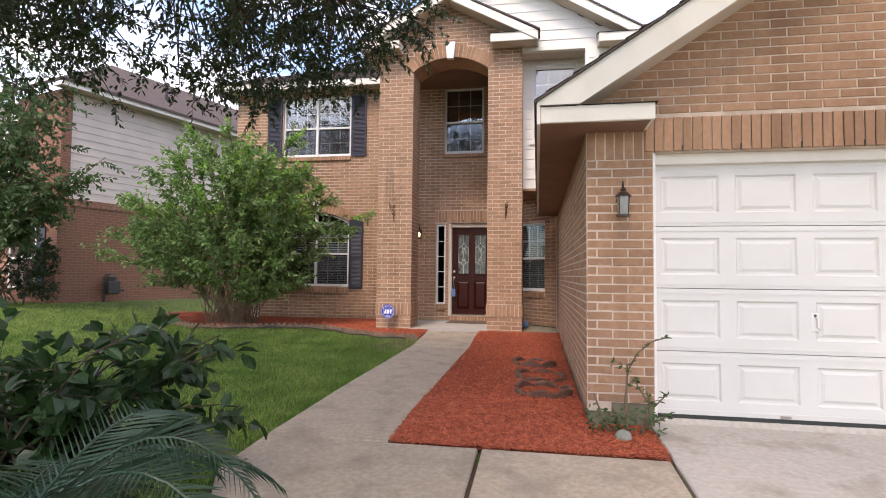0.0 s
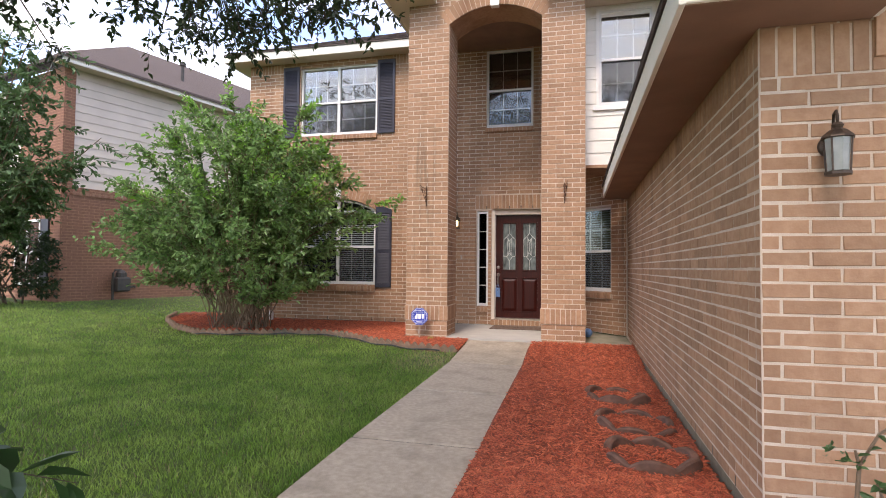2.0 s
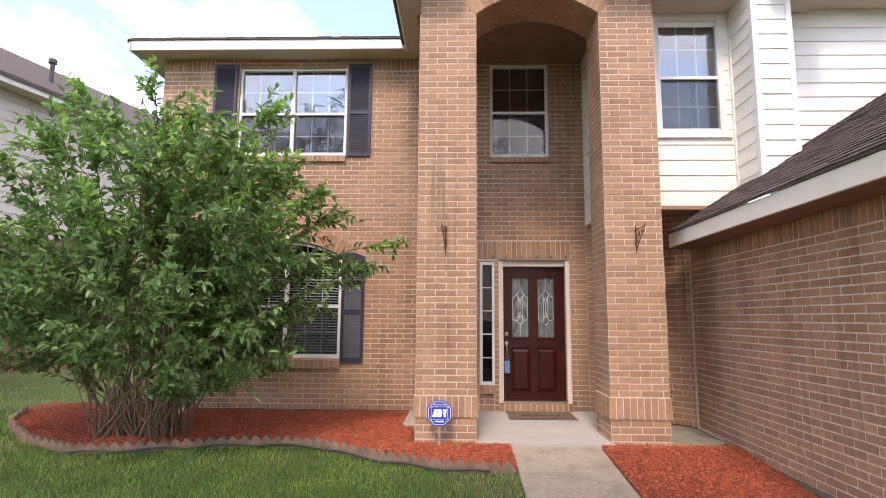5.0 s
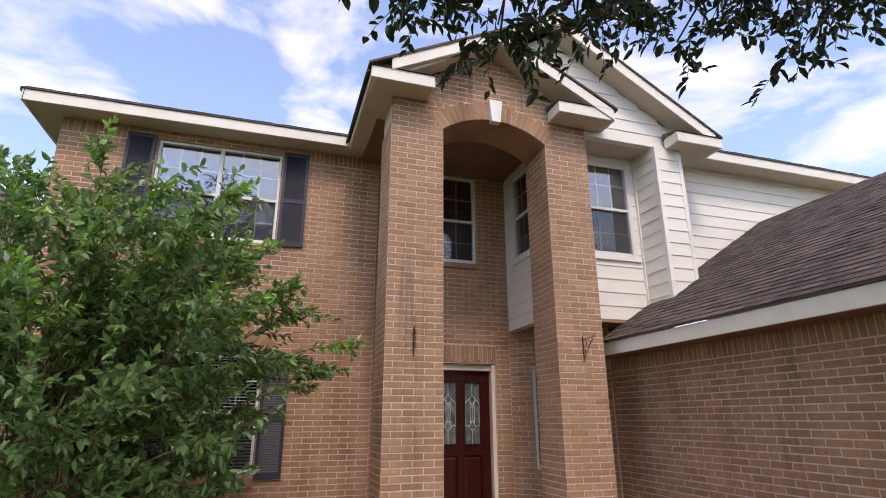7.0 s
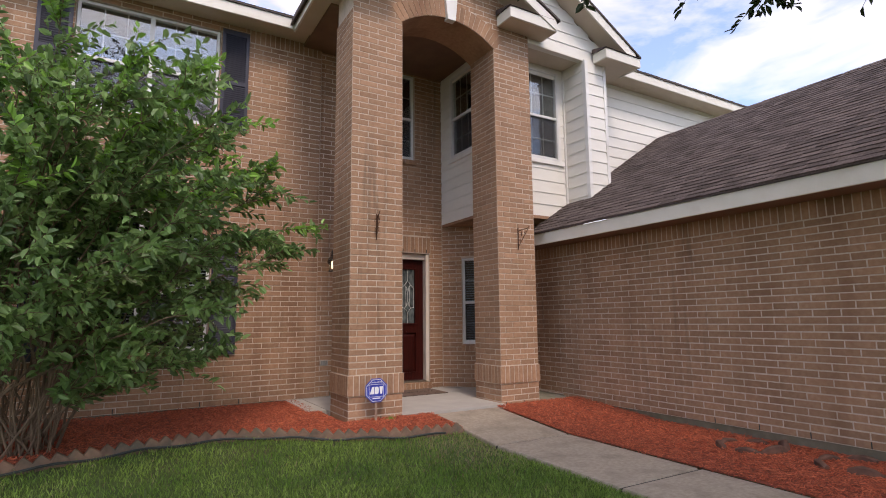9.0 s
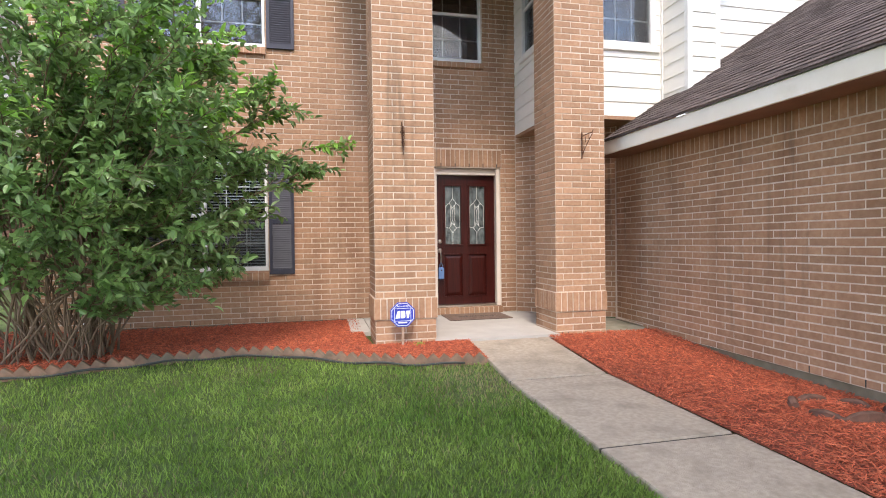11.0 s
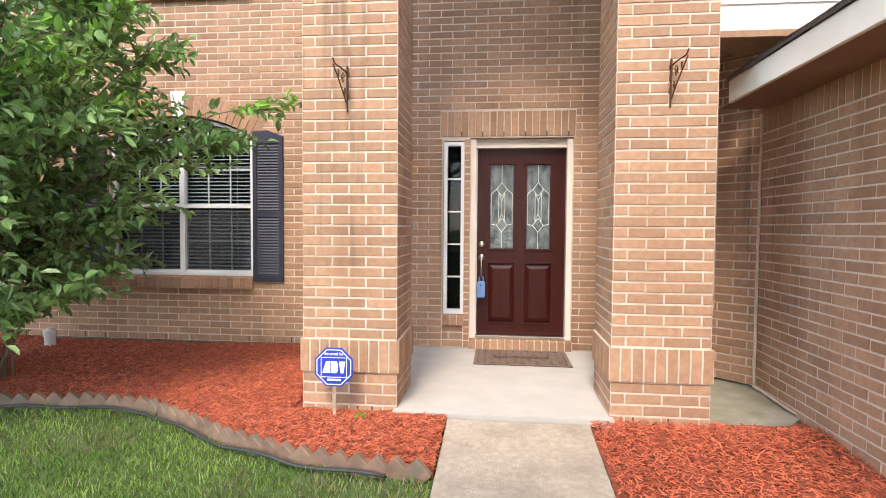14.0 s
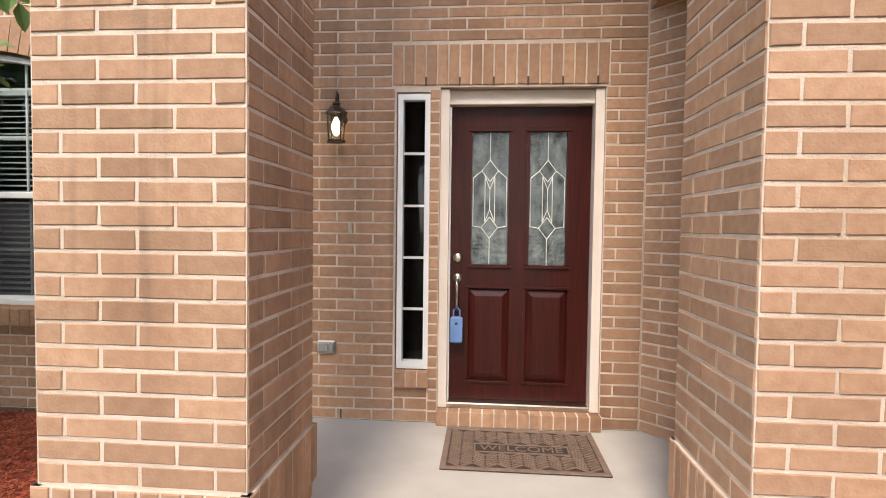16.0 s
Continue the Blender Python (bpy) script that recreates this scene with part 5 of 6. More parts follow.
def front_shrub():
    rng = random.Random(21)
    base = Vector((-6.55, 10.72, ground_z(-6.5, 10.7)))
    sh = tagged(empty("front_shrub", Matrix.Translation(base)), "large vase-shaped leafy shrub with many thin stems in red mulch", "shrub")
    C, R = Vector((-6.55, 10.42, 2.72)), Vector((2.25, 1.42, 1.62))
    pos, dirs, pos2, dirs2, tw = [], [], [], [], MB()
    targets = []
    for i in range(72):
        a, h = rng.uniform(0, 2 * math.pi), rng.uniform(-0.75, 1.0)
        k = math.sqrt(max(0.05, 1 - h * h)) * rng.uniform(0.55, 1.0)
        targets.append(C + Vector((R.x * k * math.cos(a), R.y * k * math.sin(a), R.z * h * rng.uniform(0.8, 1.0))))
    targets += [Vector((-9.6, 10.6, 1.95)), Vector((-9.2, 10.5, 2.3)), Vector((-3.75, 10.9, 2.75)), Vector((-4.0, 10.6, 2.4)), Vector((-4.15, 10.3, 3.1)), Vector((-5.1, 10.3, 4.3)), Vector((-7.2, 10.2, 4.45)), Vector((-7.8, 10.6, 4.2)), Vector((-6.2, 9.9, 4.35)), Vector((-4.9, 9.2, 3.4)), Vector((-4.7, 9.5, 1.75)), Vector((-5.4, 9.0, 2.2)), Vector((-4.7, 9.7, 2.9)), Vector((-4.9, 10.2, 3.5)), Vector((-4.5, 10.2, 3.2)), Vector((-5.2, 9.4, 3.7)), Vector((-4.4, 9.9, 2.5)), Vector((-5.0, 9.2, 2.8)), Vector((-5.0, 9.8, 2.2)), Vector((-5.6, 9.6, 4.0)), Vector((-4.6, 10.6, 2.0)), Vector((-8.3, 10.0, 3.0)), Vector((-8.0, 9.8, 2.2)), Vector((-7.4, 9.4, 1.7)), Vector((-6.3, 9.2, 1.6)), Vector((-4.8, 10.3, 1.25)), Vector((-5.1, 9.9, 1.15)), Vector((-5.6, 9.6, 1.2)), Vector((-7.9, 10.0, 1.3)), Vector((-5.0, 10.9, 1.4))]
    for t in targets:
        b = Vector((base.x + rng.uniform(-0.50, 0.55), base.y + rng.uniform(-0.25, 0.28), base.z - 0.05))
        mid = Vector((b.x + (t.x - b.x) * 0.30, b.y + (t.y - b.y) * 0.30, b.z + (t.z - b.z) * 0.52))
        pts = curve_pts(b, mid, 0.0, 4, rng, 0.035)[:-1] + curve_pts(mid, t, 0.10, 6, rng, 0.05)
        part("stem", MB().tube([tuple(p - base) for p in pts], rng.uniform(0.007, 0.016), 0.004, 6), M_stem, sh)
        n = len(pts)
        for k in range(24):
            f = rng.uniform(0.42, 1.0) if k > 3 else rng.uniform(0.9, 1.0)
            i = min(int(f * (n - 1)), n - 2)
            q = pts[i].lerp(pts[i + 1], f * (n - 1) - i)
            if q.z < 0.8:
                continue
            out = (q - Vector((C.x, C.y, q.z - 0.4)))
            out = (out.normalized() if out.length > 0.01 else Vector((0, 0, 1))) + Vector((rng.uniform(-0.8, 0.8), rng.uniform(-0.8, 0.8), rng.uniform(-0.3, 0.8)))
            young = q.z > 2.6 and f > 0.8 and rng.random() < 0.38
            P, D = (pos2, dirs2) if young else (pos, dirs)
            spray(rng, q - base, out, rng.uniform(0.25, 0.55), rng.randint(10, 16), 0.07 if not young else -0.02, P, D, tw)
    tagged(part("branchwork", tw, M_stem, sh), kind="stuff")
    leaves("crown", pos, dirs, 0.108, 0.050, M_leaf_bush, sh, 3, "dense mid green pointed leaves")
    leaves("young_growth", pos2, dirs2, 0.10, 0.046, M_leaf_new, sh, 4, "bright light green new leaves")


front_shrub()


def oak():
    rng = random.Random(33)
    base = Vector((-4.9, 0.6, 0.0))
    o = tagged(empty("oak_tree", Matrix.Translation(base)), "oak with dark glossy leaves over the lawn, unseen crown widened for shade", "tree")
    trunk = MB()
    trunk.tube([tuple(p) for p in ((0, 0, -0.1), (0.02, 0.02, 0.5), (0.06, 0.06, 1.5), (0.12, 0.15, 2.4), (0.2, 0.3, 3.1))], 0.27, 0.19, 12)
    part("trunk", trunk, M_bark, o)
    tw, pos, dirs = MB(), [], []
    fork = base + Vector((0.2, 0.3, 3.0))
    ends = []
    # The last seven limbs only carry the unseen clumps added for shade.
    for tx, ty, tz in ((-2.2, 5.4, 4.6), (-3.5, 5.6, 4.7), (-5.2, 4.9, 4.7), (-6.6, 3.4, 5.0), (-1.6, 3.2, 5.2), (-3.6, 3.4, 5.6), (-2.4, 0.6, 5.4), (-6.8, 0.4, 5.2), (-4.8, -1.6, 5.4), (-2.8, 4.6, 5.5), (1.2, 0.2, 5.8), (3.8, -1.0, 6.0), (0.8, -3.0, 6.2), (-1.5, -2.5, 6.0), (-8.6, 3.0, 7.2), (-7.0, 5.0, 7.4), (-9.0, 0.0, 7.0)):
        pts = curve_pts(fork, (tx, ty, tz), 0.35, 7, rng, 0.1)
        part("limb", MB().tube([tuple(p - base) for p in pts], 0.085, 0.022, 7), M_bark, o)
        ends.append(pts)

    def low(x, y):
        z = max(3.45, 1.85 + 0.76 * math.hypot(x + 3.15, y - 4.33), 1.9 + 0.66 * math.hypot(x + 4.44, y - 4.39))
        return min(z, 5.2)

    spots = []
    while len(spots) < 430:
        x, y = rng.uniform(-7.4, -0.9), rng.uniform(-2.0, 6.75)
        if (x < -4.25 and y > 5.5) or (x > -0.20 * y + 0.15 and y > 3.5) or (y > 6.2 and x > -1.9):
            continue
        if y < 2.4 and rng.random() < 0.55:
            continue
        spots.append(Vector((x, y, low(x, y) + 0.15 + rng.expovariate(1.6))))
    spots += [Vector(p) for p in ((-2.0, 5.95, 3.62), (-2.5, 5.95, 3.66), (-3.4, 6.65, 4.0), (-3.75, 6.6, 4.02), (-2.1, 5.6, 3.66), (-4.15, 6.3, 4.0), (-4.5, 5.4, 3.95), (-5.1, 5.7, 3.55), (-3.0, 6.5, 3.95), (-2.85, 6.2, 3.9), (-5.6, 5.3, 3.7), (-1.7, 5.5, 3.75))]
    # inner fringe over the lawn
    for k in range(260):
        x, y = rng.uniform(-6.2, -1.2), rng.uniform(2.8, 6.3)
        if (x < -4.25 and y > 5.4) or x > -0.20 * y + 0.1:
            continue
        spots.append(Vector((x, y, low(x, y) + 0.1 + rng.uniform(0, 1.3))))
    # Unseen clumps over the drive, added to shade the garage front and walk.
    for k in range(330):
        x, y = rng.uniform(-3.5, 5.5), rng.uniform(-5.0, 1.6)
        spots.append(Vector((x, y, rng.uniform(4.7, 7.0) + 0.1 * y)))
    # Unseen high clumps to the west, added to keep sky off the garage wall.
    for k in range(330):
        spots.append(Vector((rng.uniform(-10.0, -4.6), rng.uniform(-2.0, 6.0), rng.uniform(6.2, 8.6))))
    # More unseen clumps, added to darken the lawn.
    for k in range(420):
        spots.append(Vector((rng.uniform(-9.5, -1.0), rng.uniform(-3.5, 4.2), rng.uniform(6.4, 8.4))))
    # Denser unseen layer over the drive, added to deepen its shade.
    for k in range(420):
        spots.append(Vector((rng.uniform(-2.6, 6.0), rng.uniform(-0.5, 3.9), rng.uniform(5.2, 7.2))))
    for q in spots:
        near = min((p for e in ends for p in e[2:]), key=lambda p: (p - q).length)
        if (near - q).length < 2.6:
            tw.tube([tuple(p - base) for p in curve_pts(near, q, 0.05, 3, rng, 0.05)], 0.012, 0.005, 4)
        for k in range(5):
            d = Vector((rng.uniform(-1, 1), rng.uniform(-1, 1), rng.uniform(-0.9, 0.25)))
            spray(rng, q - base + Vector((rng.uniform(-0.12, 0.12), rng.uniform(-0.12, 0.12), rng.uniform(-0.05, 0.12))), d, rng.uniform(0.2, 0.42), rng.randint(9, 13), 0.06, pos, dirs, tw, 0.003)
    tagged(part("branchwork", tw, M_twig, o), kind="stuff")
    leaves("crown", pos, dirs, 0.074, 0.032, M_leaf_oak, o, 5, "dark green leathery oak leaves, unseen clumps added for shade")


oak()


def small_tree():
    rng = random.Random(41)
    base = Vector((-13.1, 10.0, ground_z(-13.1, 10)))
    o = tagged(empty("crape_myrtle", Matrix.Translation(base)), "small tree with fine grey green leaves beside the neighbouring house", "tree")
    tw, pos, dirs = MB(), [], []
    C = Vector((-11.9, 10.3, 4.6))
    for i in range(34):
        a, h = rng.uniform(0, 6.283), rng.uniform(-0.9, 1)
        k = math.sqrt(max(0.05, 1 - h * h)) * rng.uniform(0.5, 1)
        t = C + Vector((2.35 * k * math.cos(a), 1.2 * k * math.sin(a), 2.15 * h))
        pts = curve_pts(base + Vector((rng.uniform(-0.12, 0.12), rng.uniform(-0.1, 0.1), -0.05)), t, 0.3, 8, rng, 0.09)
        part("trunk", MB().tube([tuple(p - base) for p in pts], 0.035, 0.007, 5), M_stem, o)
        for k in range(26):
            f = rng.uniform(0.42, 1.0)
            i2 = min(int(f * 8), 7)
            q = pts[i2].lerp(pts[i2 + 1], f * 8 - i2)
            if q.z < 2.2:
                continue
            spray(rng, q - base, Vector((rng.uniform(-1, 1), rng.uniform(-1, 1), rng.uniform(-0.5, 0.5))), rng.uniform(0.35, 0.7), rng.randint(12, 18), 0.08, pos, dirs, tw)
    tagged(part("branchwork", tw, M_twig, o), kind="stuff")
    leaves("crown", pos, dirs, 0.13, 0.06, M_leaf_crape, o, 6, "small grey green leaves")


small_tree()


def near_shrub():
    rng = random.Random(52)
    base = Vector((-2.75, 2.35, ground_z(-2.7, 2.3)))
    o = tagged(empty("broadleaf_shrub", Matrix.Translation(base)), "low dark broad-leaved shrub at the lawn corner", "shrub")
    st, pos, dirs = MB(), [], []
    for i in range(26):
        t = Vector((rng.uniform(-3.6, -1.85), rng.uniform(1.9, 3.0), 0)) if i > 5 else Vector((rng.uniform(-2.2, -1.8), rng.uniform(2.7, 3.1), 0))
        t.z = rng.uniform(0.55, 1.18) if i > 5 else rng.uniform(0.85, 1.18)
        pts = curve_pts(base + Vector((rng.uniform(-0.2, 0.2), rng.uniform(-0.2, 0.2), -0.03)), t, 0.16, 6, rng, 0.04)
        st.tube([tuple(p - base) for p in pts], 0.010, 0.004, 5)
        for k in range(9):
            f = rng.uniform(0.3, 1.0)
            j = min(int(f * 6), 5)
            q = pts[j].lerp(pts[j + 1], f * 6 - j)
            spray(rng, q - base, Vector((rng.uniform(-1, 1), rng.uniform(-1, 1), rng.uniform(-0.3, 0.6))), rng.uniform(0.15, 0.32), rng.randint(5, 8), 0.08, pos, dirs, st, 0.003)
    tagged(part("branchwork", st, M_twig, o), kind="stuff")
    leaves("crown", pos, dirs, 0.115, 0.076, M_leaf_near, o, 7, "broad dark green leaves", fold=0.15)


near_shrub()


def sago_palm():
    rng = random.Random(61)
    base = Vector((-1.52, 1.20, ground_z(-1.5, 1.2)))
    o = tagged(empty("sago_palm", Matrix.Translation(base)), "low sago palm with stiff dark feathered fronds", "palm")
    part("trunk", MB().lathe([(0.11, -0.03), (0.14, 0.06), (0.15, 0.25), (0.13, 0.46), (0.05, 0.56)], sides=10), M_bark, o)
    for i in range(19):
        a = i * 2 * math.pi / 19 + rng.uniform(-0.15, 0.15)
        ln, rise = rng.uniform(0.80, 1.0), rng.uniform(0.30, 0.80)
        fr, pts = MB(), []
        for k in range(13):
            t = k / 12
            pts.append(Vector((math.cos(a) * ln * t * (1 - 0.1 * t), math.sin(a) * ln * t * (1 - 0.1 * t), 0.52 + rise * math.sin(t * 2.0) * 0.8 - 0.28 * t * t)))
        fr.tube([tuple(p) for p in pts], 0.007, 0.003, 5)
        s = Vector((-math.sin(a), math.cos(a), 0))
        for k in range(46):
            t = 0.12 + 0.88 * k / 46
            j = min(int(t * 12), 11)
            p = pts[j].lerp(pts[j + 1], t * 12 - j)
            ax = (pts[j + 1] - pts[j]).normalized()
            w = 0.17 * math.sin(math.pi * min(1, 0.15 + t * 0.85)) + 0.03
            for sg in (-1, 1):
                tip = p + s * (sg * w) + ax * (w * 0.55) + Vector((0, 0, -0.03 + 0.03 * rng.random()))
                e = ax * 0.0035
                fr.add([tuple(p - e), tuple(p + e), tuple(tip), tuple(p.lerp(tip, 0.5) + Vector((0, 0, 0.008)))], [(0, 1, 3), (1, 2, 3), (0, 3, 2)])
        part("frond", fr, M_palm, o)


sago_palm()


def corner_plant():
    """The pruned rose by the garage corner."""
    rng = random.Random(71)
    base = Vector((0.66, 4.50, ground_z(0.66, 4.5) + 0.02))
    o = tagged(empty("pruned_rose_bush", Matrix.Translation(base)), "cut back rose bush with bare brown canes against brick", "plant")
    canes = [[(0.05, 0, 0), (0.04, 0.02, 0.30), (0.06, 0.03, 0.52), (0.05, 0.04, 0.58)], [(0.06, 0.03, 0.52), (0.13, 0.02, 0.66), (0.24, 0.0, 0.76), (0.36, -0.02, 0.80)],
             [(-0.06, 0, 0), (-0.14, 0.0, 0.15), (-0.21, 0.02, 0.33)], [(0.14, 0.02, 0), (0.20, 0.0, 0.16), (0.22, 0.02, 0.30), (0.20, 0.03, 0.36)], [(0.21, 0, 0.2), (0.30, 0, 0.30), (0.36, 0.0, 0.36)], [(0.22, 0.0, 0.26), (0.13, 0.0, 0.40), (0.11, 0, 0.46)], [(0.2, 0, 0.1), (0.3, -0.02, 0.16), (0.36, -0.02, 0.2)]]
    pos, dirs = [], []
    for c in canes:
        part("cane", MB().tube(c, 0.014 if c[0][2] == 0 else 0.007, 0.005, 6), M_stem, o)
        for k in range(16 if c[0][2] else 9):
            i = rng.randrange(len(c) - 1)
            pos.append(tuple(Vector(c[i]).lerp(Vector(c[i + 1]), rng.random())))
            dirs.append((rng.uniform(-1, 1), rng.uniform(-1, 0.3), rng.uniform(-0.2, 0.6)))
    for k in range(150):
        pos.append((rng.uniform(-0.26, 0.34), rng.uniform(-0.1, 0.12), rng.uniform(0.0, 0.20)))
        dirs.append((rng.uniform(-1, 1), rng.uniform(-1, 0.3), rng.uniform(-0.2, 0.8)))
    for k in range(10):
        pos.append((-0.03 + rng.uniform(-0.05, 0.05), 0.02, 0.55 + rng.uniform(-0.05, 0.05)))
        dirs.append((rng.uniform(-1, 1), rng.uniform(-1, 0.3), rng.uniform(-0.2, 0.8)))
    leaves("foliage", pos, dirs, 0.05, 0.026, M_leaf_crape, o, 9, "sparse small green leaves")
    st = MB().lathe([(0.03, -0.02), (0.06, 0.0), (0.068, 0.035), (0.05, 0.07), (0.02, 0.085)], sides=9)
    st.v = [(x + rng.uniform(-0.008, 0.008), y + rng.uniform(-0.008, 0.008), z) for x, y, z in st.v]
    tagged(part("garden_stone", st, M_pale_stone, smooth=True, m=Matrix.Translation(base + Vector((0.0, -0.12, 0.0)))), "pale rounded stone at the foot of the rose", "stone")


corner_plant()


def hedge():
    rng = random.Random(81)
    base = Vector((-13.9, 11.6, ground_z(-13.9, 11.6)))
    o = tagged(empty("hedge_shrub", Matrix.Translation(base)), "dark clipped hedge before the neighbouring house", "hedge")
    pos, dirs = [], []
    for i in range(520):
        a, h, k = rng.uniform(0, 6.283), rng.uniform(0, 1), rng.uniform(0.65, 1)
        q = Vector((1.75 * k * math.cos(a), 0.65 * k * math.sin(a), 0.15 + 1.65 * h * (1 - 0.15 * k)))
        spray(rng, q, Vector((math.cos(a), math.sin(a), rng.uniform(-0.2, 0.7))), 0.22, 9, 0.02, pos, dirs)
    for i in range(14):
        part("stem", MB().tube([(rng.uniform(-1.3, 1.3), rng.uniform(-0.3, 0.3), -0.05), (rng.uniform(-1.4, 1.4), rng.uniform(-0.4, 0.4), 1.4)], 0.025, 0.01, 5), M_twig, o)
    leaves("foliage", pos, dirs, 0.10, 0.05, M_leaf_hedge, o, 10, "dense dark green leaves")


hedge()


# ---- neighbouring house ----
def neighbour():
    A = -16.0
    m = pose(-12.75, 12.55, 0, 0, 0, A + 90)          # local x along the side wall, local y into the house
    h = tagged(empty("neighbour_house", m), "two-storey neighbouring house, brick below and pale siding above", "house")
    L, zb, zs, zt = 14.0, 0.2, 3.50, 6.50
    part("brick_wall", MB().box(0, L, 0.0, 8.0, zb, zs), M_nbrick, h, "reddish brown brick lower storey")
    part("siding_core", MB().box(0.02, L, 0.03, 8.0, zs, zt), M_nsiding, h)
    n = 14
    e = (zt - zs) / n
    for i in range(n):
        za = zs + i * e
        part("plank", MB().add([(0.10, 0.004, za), (L, 0.004, za), (L, 0.022, za + e + 0.01), (0.10, 0.022, za + e + 0.01), (0.10, 0.03, za), (L, 0.03, za)], [(0, 1, 2, 3), (4, 5, 1, 0)]), M_nsiding, h)
    part("corner_brick", MB().box(-0.16, 0.10, -0.012, 2.2, zb, zt), M_nbrick, h, "brick return at the house corner")
    part("band_course", MB().box(0, L, -0.02, 0.0, zs - 0.20, zs - 0.02), M_nbrick, h)
    for i in range(60):
        part("band_brick", MB().box(0.1 + i * 0.15, 0.1 + i * 0.15 + 0.07, -0.03, -0.018, zs - 0.20, zs - 0.10), M_nmortar, h) if i < 36 else None
    part("fascia_board", MB().box(-0.4, L, -0.42, -0.39, zt - 0.02, zt + 0.17), M_fascia, h)
    part("soffit", MB().box(-0.4, L, -0.39, 0.0, zt - 0.01, zt + 0.01), M_soffit, h)
    rz = zt + 0.17
    part("roof", MB().slab([(-0.45, -0.46, rz), (L, -0.46, rz), (L, 4.0, rz + 2.5), (3.6, 4.0, rz + 2.5)], 0.08).slab([(-0.45, -0.46, rz), (3.6, 4.0, rz + 2.5), (-0.45, 8.4, rz)], 0.08), M_shingle, h, "dark asphalt shingle roof")
    part("vent_pipe", MB().lathe([(0.05, 0), (0.05, 0.55), (0.09, 0.56), (0.09, 0.66), (0.02, 0.70)], (3.6, 0.9, rz + 0.68), 10), M_meter, h, "grey roof vent pipe")
    # window in the street-side wall
    w = MB()
    w.box(-0.20, -0.15, 0.9, 0.96, 1.0, 2.7), w.box(-0.20, -0.15, 1.55, 1.61, 1.0, 2.7), w.box(-0.20, -0.15, 2.2, 2.26, 1.0, 2.7), w.box(-0.20, -0.15, 0.9, 2.26, 1.0, 1.06), w.box(-0.20, -0.15, 0.9, 2.26, 2.64, 2.7), w.box(-0.195, -0.155, 0.9, 2.26, 1.82, 1.88)
    wf = part("window_frame", w, M_vinyl, h)
    part("window_pane", MB().box(-0.172, -0.165, 0.96, 2.2, 1.06, 2.64), M_screen, wf)
    part("window_shutter", MB().box(-0.20, -0.161, 0.5, 0.86, 1.0, 2.7), M_shutter, h)
    part("footing", MB().box(0, L, -0.02, 0.02, 0.2, 0.62), M_footing, h)
    mt = tagged(empty("gas_meter", m @ Matrix.Translation((1.25, -0.20, 0.55)) @ Matrix.Scale(1.3, 4)), "grey gas meter with pipes on the brick wall", "meter")
    mb_ = part("meter_body", MB().box(-0.13, 0.13, -0.12, 0.12, 0.22, 0.52, bevel=0.03), M_meter, mt)
    part("meter_cap", MB().lathe([(0.10, 0.50), (0.10, 0.60), (0.05, 0.66)], sides=12), M_meter, mb_)
    part("gas_pipe", MB().tube([(-0.16, 0.0, -0.15), (-0.16, 0, 0.6), (-0.12, 0, 0.66), (0.0, 0, 0.66)], 0.025, 0.025, 8), M_meter, mt)
    part("gas_pipe", MB().tube([(0.16, 0.0, 0.3), (0.30, 0.05, 0.32), (0.36, 0.12, 0.30)], 0.022, 0.022, 8), M_meter, mt)


neighbour()

# ---- lanterns, signs and small things ----
def lantern(m, lit, label):
    """A carriage lantern on a curved wall arm; local y points into the wall, origin at the middle of the glass."""
    o = tagged(empty("wall_lantern", m), label, "lantern", "wall lanterns")
    part("backplate", MB().lathe([(0.055, 0.0), (0.05, 0.012), (0.03, 0.02)], sides=14), M_iron, o, smooth=True, m=pose(0, 0.105, 0.06, 90))
    part("arm", MB().tube([(0, 0.10, 0.06), (0, 0.06, 0.09), (0, 0.045, 0.16), (0, 0.04, 0.215), (0, 0.012, 0.228), (0, 0.0, 0.20), (0, 0.0, 0.155)], 0.009, 0.008, 8), M_iron, o, smooth=True)
    part("cap", MB().lathe([(0.018, 0.165), (0.03, 0.150), (0.022, 0.135), (0.045, 0.120), (0.075, 0.090), (0.078, 0.082), (0.02, 0.08)], sides=8), M_iron, o)
    for k in range(4):
        a = math.pi / 4 + k * math.pi / 2
        part("cage_bar", MB().tube([(0.066 * math.cos(a), 0.066 * math.sin(a), 0.085), (0.056 * math.cos(a), 0.056 * math.sin(a), -0.095)], 0.005, 0.005, 5), M_iron, o)
    part("base_ring", MB().lathe([(0.064, -0.108), (0.064, -0.094), (0.05, -0.09)], sides=8), M_iron, o)
    if not lit:
        part("glass_shade", MB().lathe([(0.050, -0.088), (0.060, 0.08)], sides=8), M_frost, o, "clouded lantern glass")
        part("bulb", MB().lathe([(0.008, 0.06), (0.026, 0.01), (0.024, -0.03), (0.008, -0.05)], sides=10), M_white, o, smooth=True)
    else:
        part("bulb", MB().lathe([(0.010, 0.06), (0.030, 0.015), (0.032, -0.015), (0.022, -0.05), (0.008, -0.065)], sides=12), M_bulb, o, "glowing warm light bulb", True)
        part("glass_shade", MB().lathe([(0.050, -0.088), (0.060, 0.08)], sides=8), M_glass, o, "clear lantern glass").visible_shadow = False
    return o


M_bulb = mat("glowing_bulb", (0.9, 0.8, 0.6), 0.4)
M_bulb.node_tree.nodes["Principled BSDF"].inputs["Emission Color"].default_value = (1.0, 0.82, 0.52, 1)
